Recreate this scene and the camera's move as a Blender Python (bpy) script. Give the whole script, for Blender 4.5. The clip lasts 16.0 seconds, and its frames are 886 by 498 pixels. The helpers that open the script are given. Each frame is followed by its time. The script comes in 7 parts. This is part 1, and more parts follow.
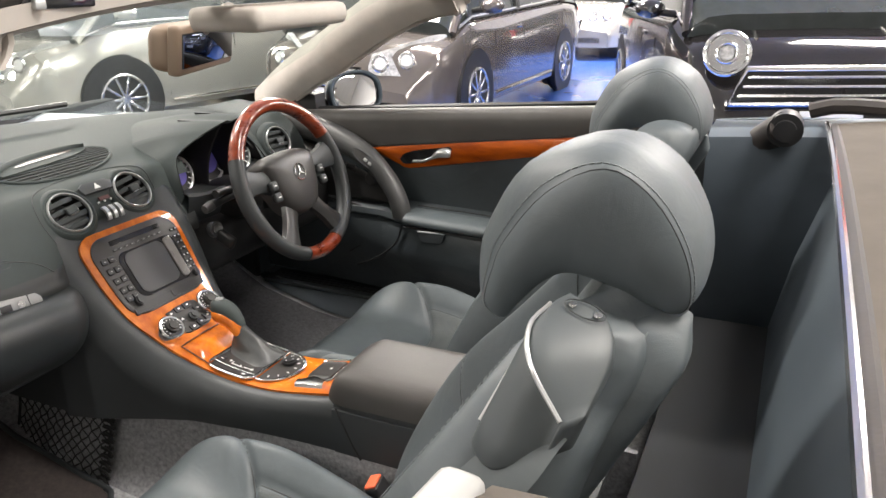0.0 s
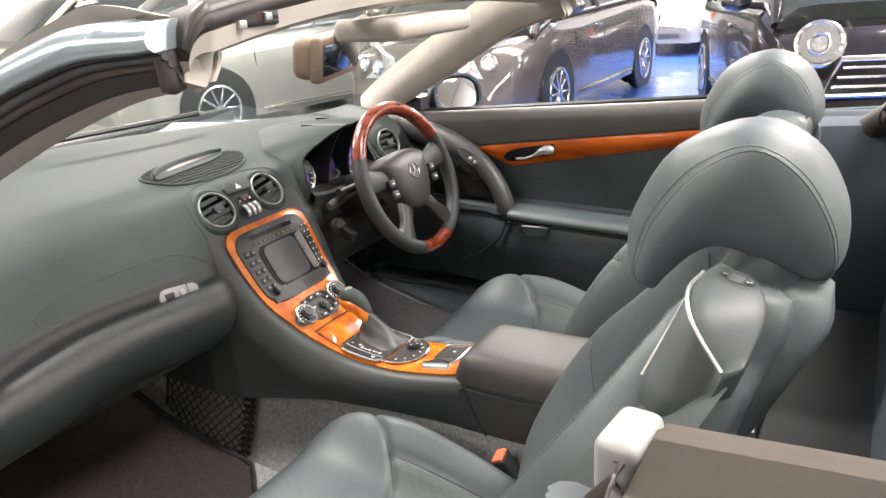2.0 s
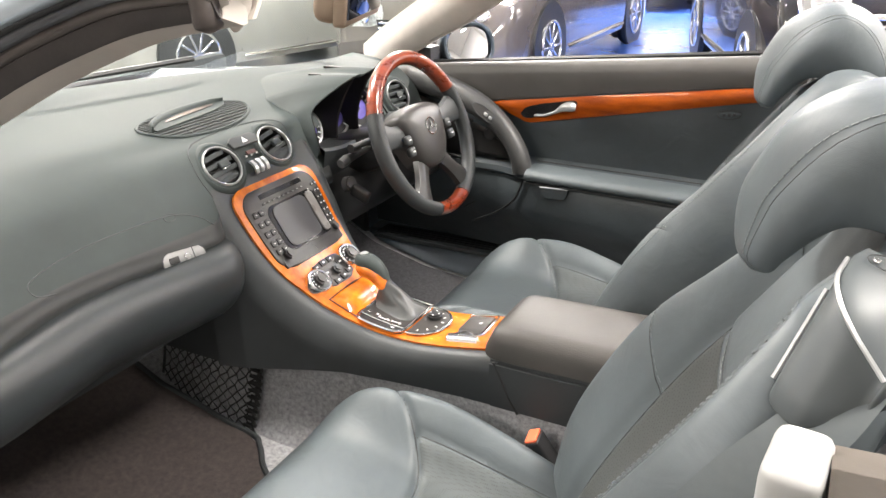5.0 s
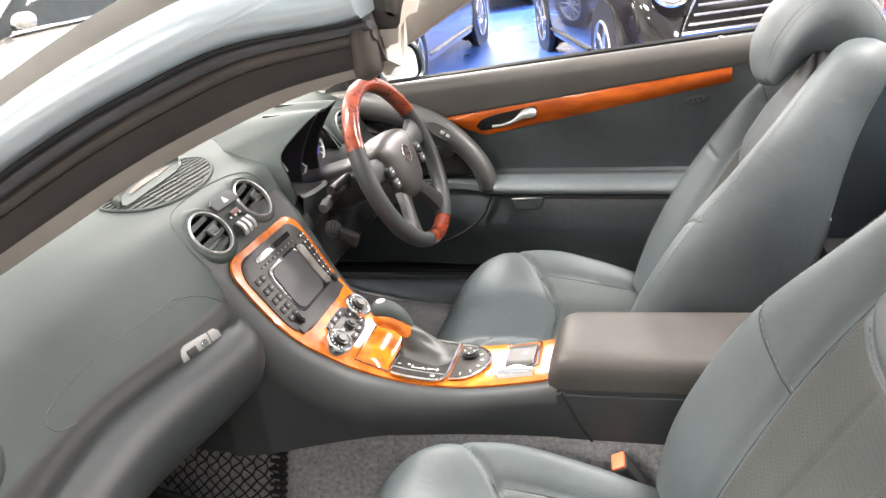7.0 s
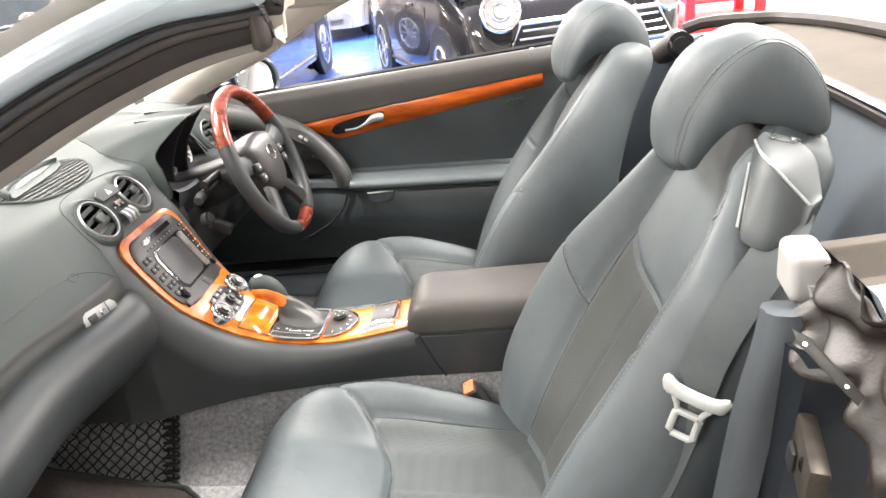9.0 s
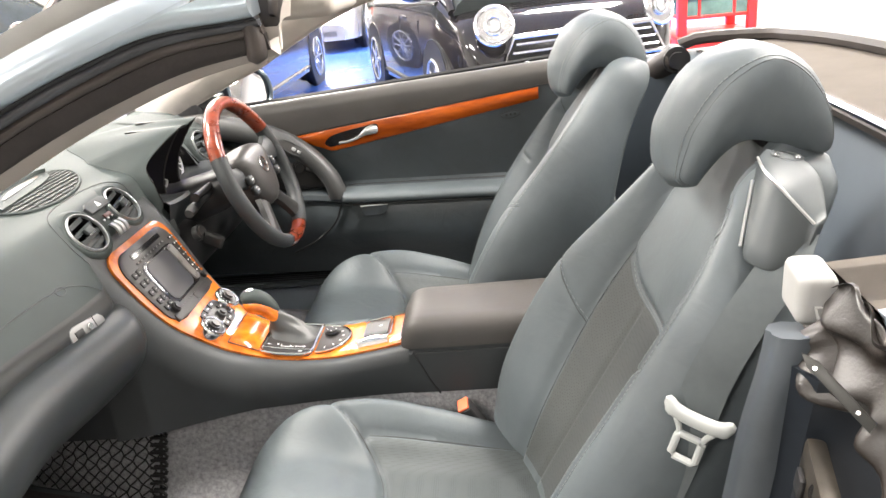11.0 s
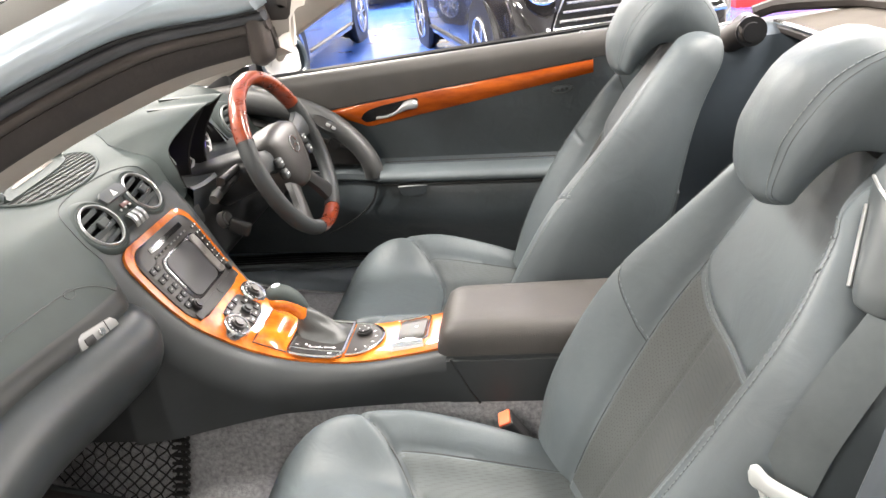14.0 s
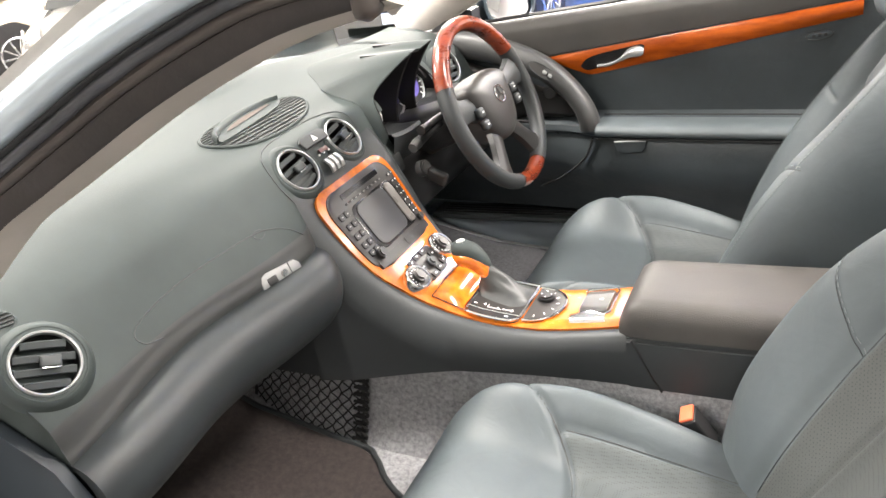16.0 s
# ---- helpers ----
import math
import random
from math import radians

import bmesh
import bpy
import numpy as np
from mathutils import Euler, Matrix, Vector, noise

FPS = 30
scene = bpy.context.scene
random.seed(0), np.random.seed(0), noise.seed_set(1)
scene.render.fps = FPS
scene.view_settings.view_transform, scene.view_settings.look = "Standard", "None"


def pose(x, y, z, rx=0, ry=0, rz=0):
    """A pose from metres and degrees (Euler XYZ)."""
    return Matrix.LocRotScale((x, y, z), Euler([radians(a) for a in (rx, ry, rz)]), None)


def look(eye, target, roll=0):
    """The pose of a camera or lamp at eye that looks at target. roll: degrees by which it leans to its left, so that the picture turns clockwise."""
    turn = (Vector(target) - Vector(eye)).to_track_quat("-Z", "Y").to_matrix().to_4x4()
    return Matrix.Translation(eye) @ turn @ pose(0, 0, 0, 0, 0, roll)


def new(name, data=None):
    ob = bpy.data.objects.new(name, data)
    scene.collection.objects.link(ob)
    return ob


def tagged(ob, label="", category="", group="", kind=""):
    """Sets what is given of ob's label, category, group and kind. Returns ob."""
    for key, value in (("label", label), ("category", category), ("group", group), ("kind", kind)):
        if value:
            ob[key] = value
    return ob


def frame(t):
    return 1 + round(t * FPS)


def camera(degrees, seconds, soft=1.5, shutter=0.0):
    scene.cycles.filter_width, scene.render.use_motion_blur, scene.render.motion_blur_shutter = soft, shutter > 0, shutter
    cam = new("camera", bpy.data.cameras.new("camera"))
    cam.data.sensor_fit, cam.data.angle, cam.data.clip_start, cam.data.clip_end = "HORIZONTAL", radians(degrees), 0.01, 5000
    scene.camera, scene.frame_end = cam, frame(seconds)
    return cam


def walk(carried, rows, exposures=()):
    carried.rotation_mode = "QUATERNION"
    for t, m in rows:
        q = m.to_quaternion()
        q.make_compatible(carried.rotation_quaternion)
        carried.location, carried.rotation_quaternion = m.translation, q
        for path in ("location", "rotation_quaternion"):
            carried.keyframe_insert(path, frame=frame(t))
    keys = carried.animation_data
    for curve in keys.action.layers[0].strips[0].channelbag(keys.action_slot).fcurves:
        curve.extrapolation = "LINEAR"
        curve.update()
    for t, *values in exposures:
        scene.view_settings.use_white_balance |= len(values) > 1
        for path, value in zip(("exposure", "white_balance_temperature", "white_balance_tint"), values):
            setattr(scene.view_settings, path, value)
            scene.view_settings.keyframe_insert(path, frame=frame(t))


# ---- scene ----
cam = camera(61.5, 16.0)
PATH = [
    (0, (1.0089, -0.9809, 1.1734), (0.4060, 0.2905, 0.6540), -1.13),
    (0.5, (0.9634, -0.8643, 1.1654), (0.2628, 0.3525, 0.6377), -0.74),
    (1, (0.9642, -0.8922, 1.1899), (0.2863, 0.3622, 0.7239), 0.95),
    (1.5, (0.9695, -1.0273, 1.2030), (0.2340, 0.1887, 0.7229), -4.16),
    (2, (0.9754, -1.1020, 1.1854), (0.2415, 0.1034, 0.6772), -3.80),
    (2.5, (0.9389, -1.0647, 1.1804), (0.1646, 0.1046, 0.6482), -3.34),
    (3, (0.9234, -1.0402, 1.1702), (0.1272, 0.1006, 0.6091), -5.52),
    (5.5, (0.7759, -1.0705, 1.1692), (0.1599, 0.1528, 0.5576), -1.22),
    (6, (0.6977, -1.1140, 1.1740), (0.1567, 0.1200, 0.5148), -2.42),
    (6.5, (0.6164, -1.0466, 1.1808), (0.0808, 0.2458, 0.6396), -4.74),
    (7, (0.5302, -1.0612, 1.1838), (0.1042, 0.2495, 0.5918), -7.61),
    (7.5, (0.4741, -1.1537, 1.1976), (0.2182, 0.1928, 0.5881), -7.39),
    (8, (0.5161, -1.2702, 1.1766), (0.2749, 0.0939, 0.6013), -6.99),
    (8.5, (0.5642, -1.3162, 1.1738), (0.4064, 0.0616, 0.6019), -7.06),
    (11, (0.5559, -1.2944, 1.1725), (0.4350, 0.0960, 0.6228), -5.82),
    (11.5, (0.5467, -1.2985, 1.1723), (0.3672, 0.0864, 0.6246), -5.76),
    (12, (0.5361, -1.3036, 1.1700), (0.3170, 0.0749, 0.6208), -5.62),
    (12.5, (0.5054, -1.3055, 1.1661), (0.1802, 0.0516, 0.6159), -4.78),
    (13, (0.4986, -1.3072, 1.1638), (0.1135, 0.0284, 0.5999), -4.09),
    (13.5, (0.5168, -1.2478, 1.1793), (0.2401, 0.1101, 0.6052), -5.44),
    (14, (0.5487, -1.1465, 1.1900), (0.3387, 0.2026, 0.5689), -6.38),
    (14.5, (0.6370, -1.0508, 1.1801), (0.2446, 0.2881, 0.6294), -7.24),
    (15, (0.6653, -1.0069, 1.1760), (0.0634, 0.2491, 0.6189), -10.35),
    (15.5, (0.6544, -1.0195, 1.1650), (0.0031, 0.1956, 0.5739), -10.42),
    (16, (0.6327, -1.0352, 1.1717), (-0.0495, 0.1282, 0.5151), -10.72),
]
walk(cam, [(t, look(eye, target, roll)) for t, eye, target, roll in PATH],
     exposures=[(0, -0.70), (0.5, -0.68), (1.0, -0.55), (1.5, -0.49), (2.0, -0.40), (3.0, -0.25), (5.5, 0.09), (6.5, 0.21), (8.5, 0.33), (11.0, 0.17), (14.5, 0.24), (16.0, 0.30)])

# ---- world and light ----
GROUND = -0.10
world = bpy.data.worlds.new("world")
scene.world = world
world.use_nodes = True
world.node_tree.nodes["Background"].inputs[0].default_value = (1.0, 0.96, 0.90, 1)
world.node_tree.nodes["Background"].inputs[1].default_value = 0.35


def lamp(name, x, y, z, sx, sy, watts, col=(1, 0.93, 0.86)):
    d = bpy.data.lights.new(name, "AREA")
    d.shape, d.size, d.size_y, d.energy, d.color = "RECTANGLE", sx, sy, watts, col
    ob = new(name, d)
    ob.location = (x, y, z)
    return ob


CEIL = GROUND + 4.2
LAMPX = (-7.5, -2.5, 2.5, 7.5)
for lx in LAMPX:
    for ly in (-4.5, 0.3, 5.5, 10.5):
        watts = {-4.5: 280 if lx < 0 else 45, 0.3: 420 if lx < 0 else 370, 5.5: 640, 10.5: 760}[ly]
        lamp("ceiling_lamp", lx, ly, CEIL - 0.12, 1.6, 0.7, watts)


# ---- materials ----
def mat(name, col, rough=0.5, metal=0.0, var=0.12, scale=6.0, bump=0.0, grain=400.0, coat=0.0, voronoi=False, col2=None, sheen=0.0, spec=0.5, stretch=None, crease=0.0):
    m = bpy.data.materials.new(name)
    m.use_nodes = True
    nt = m.node_tree
    n, l = nt.nodes, nt.links
    p = n["Principled BSDF"]
    p.inputs["Roughness"].default_value = rough
    p.inputs["Metallic"].default_value = metal
    p.inputs["Coat Weight"].default_value = coat
    p.inputs["Coat Roughness"].default_value = 0.04
    p.inputs["Specular IOR Level"].default_value = spec
    p.inputs["Sheen Weight"].default_value = sheen
    tc = n.new("ShaderNodeTexCoord")
    mp = n.new("ShaderNodeMapping")
    l.new(tc.outputs["Object"], mp.inputs["Vector"])
    if stretch:
        mp.inputs["Scale"].default_value = stretch
    t = n.new("ShaderNodeTexNoise")
    t.inputs["Scale"].default_value = scale
    t.inputs["Detail"].default_value = 6
    t.inputs["Roughness"].default_value = 0.65
    l.new(mp.outputs[0], t.inputs["Vector"])
    mix = n.new("ShaderNodeMix")
    mix.data_type = "RGBA"
    ramp = n.new("ShaderNodeMapRange")
    ramp.inputs["From Min"].default_value, ramp.inputs["From Max"].default_value = 0.3, 0.7
    l.new(t.outputs["Fac"], ramp.inputs["Value"])
    l.new(ramp.outputs[0], mix.inputs["Factor"])
    c2 = col2 or tuple(min(1, c * (1 + 2 * var)) for c in col)
    c1 = col if col2 else tuple(c * (1 - var) for c in col)
    mix.inputs["A"].default_value = (*c1, 1)
    mix.inputs["B"].default_value = (*c2, 1)
    l.new(mix.outputs["Result"], p.inputs["Base Color"])
    r = n.new("ShaderNodeMapRange")
    r.inputs["To Min"].default_value, r.inputs["To Max"].default_value = max(0.02, rough * 0.85), min(1, rough * 1.15)
    l.new(t.outputs["Fac"], r.inputs["Value"])
    l.new(r.outputs[0], p.inputs["Roughness"])
    if bump:
        g = n.new("ShaderNodeTexVoronoi" if voronoi else "ShaderNodeTexNoise")
        g.inputs["Scale"].default_value = grain
        l.new(tc.outputs["Object"], g.inputs["Vector"])
        b = n.new("ShaderNodeBump")
        b.inputs["Strength"].default_value = bump
        b.inputs["Distance"].default_value = 0.002
        l.new(g.outputs[0], b.inputs["Height"])
        if crease:
            # soft puckers and creases of worn hide
            w = n.new("ShaderNodeTexNoise")
            w.inputs["Scale"].default_value = 17
            w.inputs["Detail"].default_value = 4
            w.inputs["Distortion"].default_value = 1.4
            l.new(tc.outputs["Object"], w.inputs["Vector"])
            wb = n.new("ShaderNodeBump")
            wb.inputs["Strength"].default_value = crease
            wb.inputs["Distance"].default_value = 0.012
            l.new(w.outputs[0], wb.inputs["Height"])
            l.new(wb.outputs[0], b.inputs["Normal"])
        l.new(b.outputs[0], p.inputs["Normal"])
    return m


LEATHER = mat("seat_leather", (0.080, 0.095, 0.102), 0.50, var=0.09, scale=7, bump=0.07, grain=1100, voronoi=True, crease=0.12)
DASH = mat("dash_leather", (0.041, 0.050, 0.049), 0.58, var=0.10, scale=5, bump=0.07, grain=1000, voronoi=True, spec=0.22)
DASHDARK = mat("dark_leather", (0.034, 0.038, 0.040), 0.5, var=0.12, scale=6, bump=0.08, grain=1000, voronoi=True)
DOORL = mat("door_leather", (0.048, 0.058, 0.064), 0.48, var=0.12, scale=6, bump=0.08, grain=1000, voronoi=True, crease=0.2)
BLACK = mat("black_plastic", (0.018, 0.018, 0.019), 0.42, var=0.15, scale=20, bump=0.05, grain=900)
GLOSSBLACK = mat("gloss_black", (0.012, 0.012, 0.013), 0.15, var=0.1)
SEAL = mat("rubber_seal", (0.030, 0.025, 0.023), 0.55, var=0.25, scale=14, bump=0.1, grain=200)
RIBM = mat("rubber_rib", (0.060, 0.050, 0.045), 0.38, var=0.2, scale=14, bump=0.05, grain=200)
GUIDEM = mat("window_guide_rubber", (0.065, 0.068, 0.075), 0.20, var=0.15, scale=14)
SLATM = mat("vent_slat", (0.050, 0.056, 0.058), 0.5, var=0.1, scale=20, spec=0.25)
GRILLEM = mat("grille_plastic", (0.034, 0.040, 0.040), 0.6, var=0.1, scale=20, spec=0.3)
CLUSTERBLACK = mat("cluster_black", (0.012, 0.011, 0.011), 0.5, var=0.1, scale=20, bump=0.04, grain=900)
GAITERM = mat("gaiter_cloth", (0.015, 0.012, 0.010), 0.40, var=0.3, scale=18, bump=0.15, grain=300)
UNITGREY = mat("unit_plastic", (0.028, 0.026, 0.025), 0.4, var=0.12, scale=20)
KEYMARK = mat("key_marking", (0.30, 0.30, 0.29), 0.5, var=0.02)
HUBM = mat("hub_leather", (0.040, 0.038, 0.037), 0.42, var=0.12, scale=6, bump=0.08, grain=1000, voronoi=True)
REARTRIM = mat("rear_trim", (0.085, 0.105, 0.125), 0.55, var=0.08, scale=5, bump=0.06, grain=900)
LIDM = mat("lid_leather", (0.046, 0.048, 0.051), 0.6, var=0.08, scale=5, bump=0.06, grain=900)
SEAMM = mat("sewn_seam", (0.030, 0.034, 0.036), 0.6)
GUIDEP = mat("guide_plastic", (0.066, 0.076, 0.080), 0.48, var=0.06, scale=9, bump=0.03, grain=900)
STITCH = mat("stitching", (0.155, 0.172, 0.178), 0.6)
WOOD = mat("burl_wood", (0.40, 0.070, 0.003), 0.26, var=0, scale=22, col2=(0.80, 0.235, 0.018), coat=1.0, stretch=(1, 1.6, 1))
WOODDOOR = mat("door_wood", (0.17, 0.022, 0.0015), 0.36, var=0, scale=16, spec=0.15, col2=(0.50, 0.100, 0.004), coat=0.28, stretch=(0.5, 1.6, 2.0))
WOODRED = mat("wheel_wood", (0.10, 0.012, 0.003), 0.28, var=0, scale=30, col2=(0.27, 0.042, 0.008), coat=1.0, stretch=(1, 1, 2.5))
CHROME = mat("chrome", (0.78, 0.78, 0.78), 0.16, 1.0, var=0.02)
SILVER = mat("silver_paint", (0.55, 0.56, 0.56), 0.32, 0.7, var=0.04)
BEIGE = mat("beige_trim", (0.42, 0.385, 0.345), 0.75, var=0.06, scale=12, bump=0.1, grain=900)
CARPET = mat("carpet", (0.30, 0.30, 0.31), 0.95, var=0.35, scale=120, bump=1.0, grain=700, sheen=0.3)
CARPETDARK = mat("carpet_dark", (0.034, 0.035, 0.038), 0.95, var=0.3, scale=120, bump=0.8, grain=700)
PAINT = mat("blue_grey_paint", (0.46, 0.53, 0.58), 0.28, 0.75, var=0.05, scale=3, coat=1.0)
WHITECAP = mat("pale_plastic", (0.36, 0.36, 0.35), 0.4, var=0.04)
WEB = mat("belt_webbing", (0.085, 0.098, 0.102), 0.7, var=0.06, scale=60, bump=0.12, grain=1400)
SCREEN = mat("dead_screen", (0.045, 0.045, 0.05), 0.42, var=0.05)
ORANGE = mat("buckle_orange", (0.75, 0.14, 0.06), 0.4, var=0.05)
PURPLE = mat("gauge_face", (0.09, 0.07, 0.30), 0.5, var=0.15, scale=60)
WHITEM = mat("white_marking", (0.75, 0.75, 0.75), 0.5, var=0.02)
TAN = mat("tan_panel", (0.098, 0.087, 0.076), 0.95, var=0.08, scale=9, bump=0.08, grain=500, spec=0.1)
MIRROR = mat("mirror_glass", (0.9, 0.9, 0.9), 0.02, 1.0, var=0.0)
DARKMIRROR = mat("dimmed_mirror", (0.10, 0.12, 0.16), 0.03, 1.0, var=0.0)
GREYFLOOR = mat("grey_floor_paint", (0.16, 0.155, 0.15), 0.3, var=0.1, scale=1.2, bump=0.05, grain=30)
BLUEFLOOR = mat("blue_floor_paint", (0.05, 0.12, 0.42), 0.22, var=0.15, scale=1.5, bump=0.05, grain=30)
WALLG = mat("grey_wall", (0.55, 0.55, 0.54), 0.7, var=0.05, scale=2)
PLATEM = mat("brushed_plate", (0.24, 0.24, 0.24), 0.42, 0.5, var=0.08, scale=30)
WALLW = mat("white_wall", (0.80, 0.80, 0.79), 0.7, var=0.03, scale=2)
TYRE = mat("tyre_rubber", (0.02, 0.02, 0.021), 0.75, var=0.2, scale=25, bump=0.2, grain=120)
RIM = mat("alloy_rim", (0.62, 0.62, 0.63), 0.25, 0.9, var=0.05)
NETM = mat("net_cord", (0.02, 0.02, 0.02), 0.8)
LAMPREF = mat("lamp_reflector", (0.80, 0.82, 0.84), 0.14, 0.55, var=0.55, scale=45)
TAUPE = mat("taupe_paint", (0.165, 0.147, 0.138), 0.16, 0.5, var=0.05, coat=1.0)
SILVERP = mat("silver_car_paint", (0.52, 0.51, 0.48), 0.25, 0.6, var=0.05, coat=1.0)
CREAM = mat("cream_car_paint", (0.68, 0.58, 0.45), 0.25, 0.3, var=0.05, coat=1.0)
BLACKP = mat("black_car_paint", (0.012, 0.011, 0.012), 0.12, 0.0, var=0.05, coat=1.0)
DARKGLASS = mat("car_window", (0.03, 0.035, 0.035), 0.05, 0.0, var=0.1)
RED = mat("red_paint", (0.62, 0.03, 0.02), 0.35, var=0.06)


def glass(name, tint=(1, 1, 1), rough=0.0):
    m = bpy.data.materials.new(name)
    m.use_nodes = True
    n, l = m.node_tree.nodes, m.node_tree.links
    n.clear()
    out = n.new("ShaderNodeOutputMaterial")
    tr = n.new("ShaderNodeBsdfTransparent")
    tr.inputs[0].default_value = (*tint, 1)
    gl = n.new("ShaderNodeBsdfGlossy")
    gl.inputs["Roughness"].default_value = rough
    fr = n.new("ShaderNodeFresnel")
    fr.inputs[0].default_value = 1.45
    mx = n.new("ShaderNodeMixShader")
    l.new(fr.outputs[0], mx.inputs[0])
    l.new(tr.outputs[0], mx.inputs[1])
    l.new(gl.outputs[0], mx.inputs[2])
    l.new(mx.outputs[0], out.inputs[0])
    return m


GLASS = glass("windscreen_glass", (0.86, 0.93, 0.90))


def perforated(name, col, hole, pitch):
    m = mat(name, col, 0.55, var=0.10, scale=8, bump=0.05, grain=1000, voronoi=True, spec=0.35)
    n, l = m.node_tree.nodes, m.node_tree.links
    p = n["Principled BSDF"]
    old = p.inputs["Base Color"].links[0].from_socket
    tc = n.new("ShaderNodeTexCoord")
    v = n.new("ShaderNodeTexVoronoi")
    v.inputs["Scale"].default_value = 1.0 / pitch
    v.inputs["Randomness"].default_value = 0.15
    l.new(tc.outputs["Object"], v.inputs["Vector"])
    r = n.new("ShaderNodeMapRange")
    r.inputs["From Min"].default_value, r.inputs["From Max"].default_value = 0.24, 0.34
    l.new(v.outputs["Distance"], r.inputs["Value"])
    mx = n.new("ShaderNodeMix")
    mx.data_type = "RGBA"
    mx.inputs["A"].default_value = (*hole, 1)
    l.new(r.outputs[0], mx.inputs["Factor"])
    l.new(old, mx.inputs["B"])
    l.new(mx.outputs["Result"], p.inputs["Base Color"])
    return m


# one perforated leather twice: backrest copy darkened as shade, cushion copy lighter
PERF = perforated("perforated_leather_shaded", (0.058, 0.063, 0.062), (0.036, 0.040, 0.040), 0.0036)
PERFSEAT = perforated("perforated_cushion_leather", (0.076, 0.086, 0.088), (0.052, 0.058, 0.058), 0.0036)


def glow(name, col, strength):
    m = bpy.data.materials.new(name)
    m.use_nodes = True
    p = m.node_tree.nodes["Principled BSDF"]
    p.inputs["Base Color"].default_value = (*col, 1)
    p.inputs["Emission Color"].default_value = (*col, 1)
    p.inputs["Emission Strength"].default_value = strength
    return m


LAMPGLOW = glow("lamp_diffuser", (1.0, 0.98, 0.95), 6.0)


# ---- mesh helpers ----
def thing(name, at, label, category, group="", kind=""):
    ob = new(name)
    ob.empty_display_size = 0.1
    ob.location = at
    return tagged(ob, label, category, group, kind)


def root_of(ob):
    p = Vector(ob.location)
    while ob.parent:
        ob = ob.parent
        p = p + Vector(ob.location)
    return p


def part(name, bm, material, parent=None, label="", smooth=True, angle=38, fix=True):
    """Links a bmesh in world coordinates as one mesh object under a thing or a part."""
    if fix:
        bmesh.ops.recalc_face_normals(bm, faces=bm.faces[:])
    me = bpy.data.meshes.new(name)
    if parent is not None:
        bmesh.ops.translate(bm, vec=-root_of(parent), verts=bm.verts[:])
    bm.to_mesh(me)
    bm.free()
    me.materials.append(material)
    if smooth:
        me.polygons.foreach_set("use_smooth", [True] * len(me.polygons))
        me.set_sharp_from_angle(angle=radians(angle))
    ob = new(name, me)
    if parent is not None:
        ob.parent = parent
    if label:
        ob["label"] = label
    return ob


def solo(name, bm, material, label, category, group="", kind="", smooth=True, angle=38):
    return tagged(part(name, bm, material, None, "", smooth, angle), label, category, group, kind)


def spl(pts, n):
    """n points on a smooth curve through pts."""
    p = np.array(pts, float)
    p = np.vstack([2 * p[0] - p[1], p, 2 * p[-1] - p[-2]])
    out = []
    for u in np.linspace(0, len(pts) - 1, n):
        i = min(int(u), len(pts) - 2)
        t = u - i
        a, b, c, d = p[i : i + 4]
        out.append(0.5 * (2 * b + (c - a) * t + (2 * a - 5 * b + 4 * c - d) * t * t + (3 * b - a - 3 * c + d) * t**3))
    return np.array(out)


def rings(bm, rows, close=True, cap=True):
    """Skins a list of rings of points."""
    vs = [[bm.verts.new(p) for p in row] for row in rows]
    n = len(rows[0])
    for a, b in zip(vs, vs[1:]):
        for i in range(n if close else n - 1):
            bm.faces.new((a[i], a[(i + 1) % n], b[(i + 1) % n], b[i]))
    if cap and close:
        bm.faces.new(vs[0][::-1])
        bm.faces.new(vs[-1])
    return bm


def sheet(rows, thick=0.0, way=(0, 0, 1)):
    """A grid through rows of points; with a thickness it is closed downwards."""
    bm = bmesh.new()
    if not thick:
        return rings(bm, rows, close=False, cap=False)
    w = np.array(way, float) * thick
    return rings(bm, [list(r) + [np.array(p) - w for p in r[::-1]] for r in rows])


def tube(pts, r, n=8, closed=False, bm=None, flat=1.0):
    bm = bm or bmesh.new()
    p = [Vector(q) for q in pts]
    k = len(p)
    up = Vector((0.13, 0.2, 0.97))
    rows = []
    for i in range(k):
        a, b = (p[(i - 1) % k], p[(i + 1) % k]) if closed else (p[max(i - 1, 0)], p[min(i + 1, k - 1)])
        d = (b - a).normalized()
        side = d.cross(up)
        if side.length < 1e-3:
            side = d.cross(Vector((1, 0, 0)))
        side.normalize()
        above = side.cross(d)
        rr = r[i] if hasattr(r, "__len__") else r
        rows.append([p[i] + side * (math.cos(6.28318 * j / n) * rr) + above * (math.sin(6.28318 * j / n) * rr * flat) for j in range(n)])
    if closed:
        return rings(bm, rows + [rows[0]], cap=False)
    return rings(bm, rows)


def box(x, y, z, sx, sy, sz, bev=0.0, seg=2, rot=(0, 0, 0), bm=None):
    """A rounded box by its centre and sizes."""
    own = bmesh.new()
    bmesh.ops.create_cube(own, size=1, matrix=Matrix.Diagonal((sx, sy, sz, 1)))
    if bev:
        bmesh.ops.bevel(own, geom=own.edges[:], offset=bev, segments=seg, profile=0.6, affect="EDGES", clamp_overlap=True)
    bmesh.ops.transform(own, matrix=pose(x, y, z, *rot), verts=own.verts[:])
    return own if bm is None else merge(bm, own)


def merge(bm, other):
    me = bpy.data.meshes.new("tmp")
    other.to_mesh(me)
    other.free()
    bm.from_mesh(me)
    bpy.data.meshes.remove(me)
    return bm


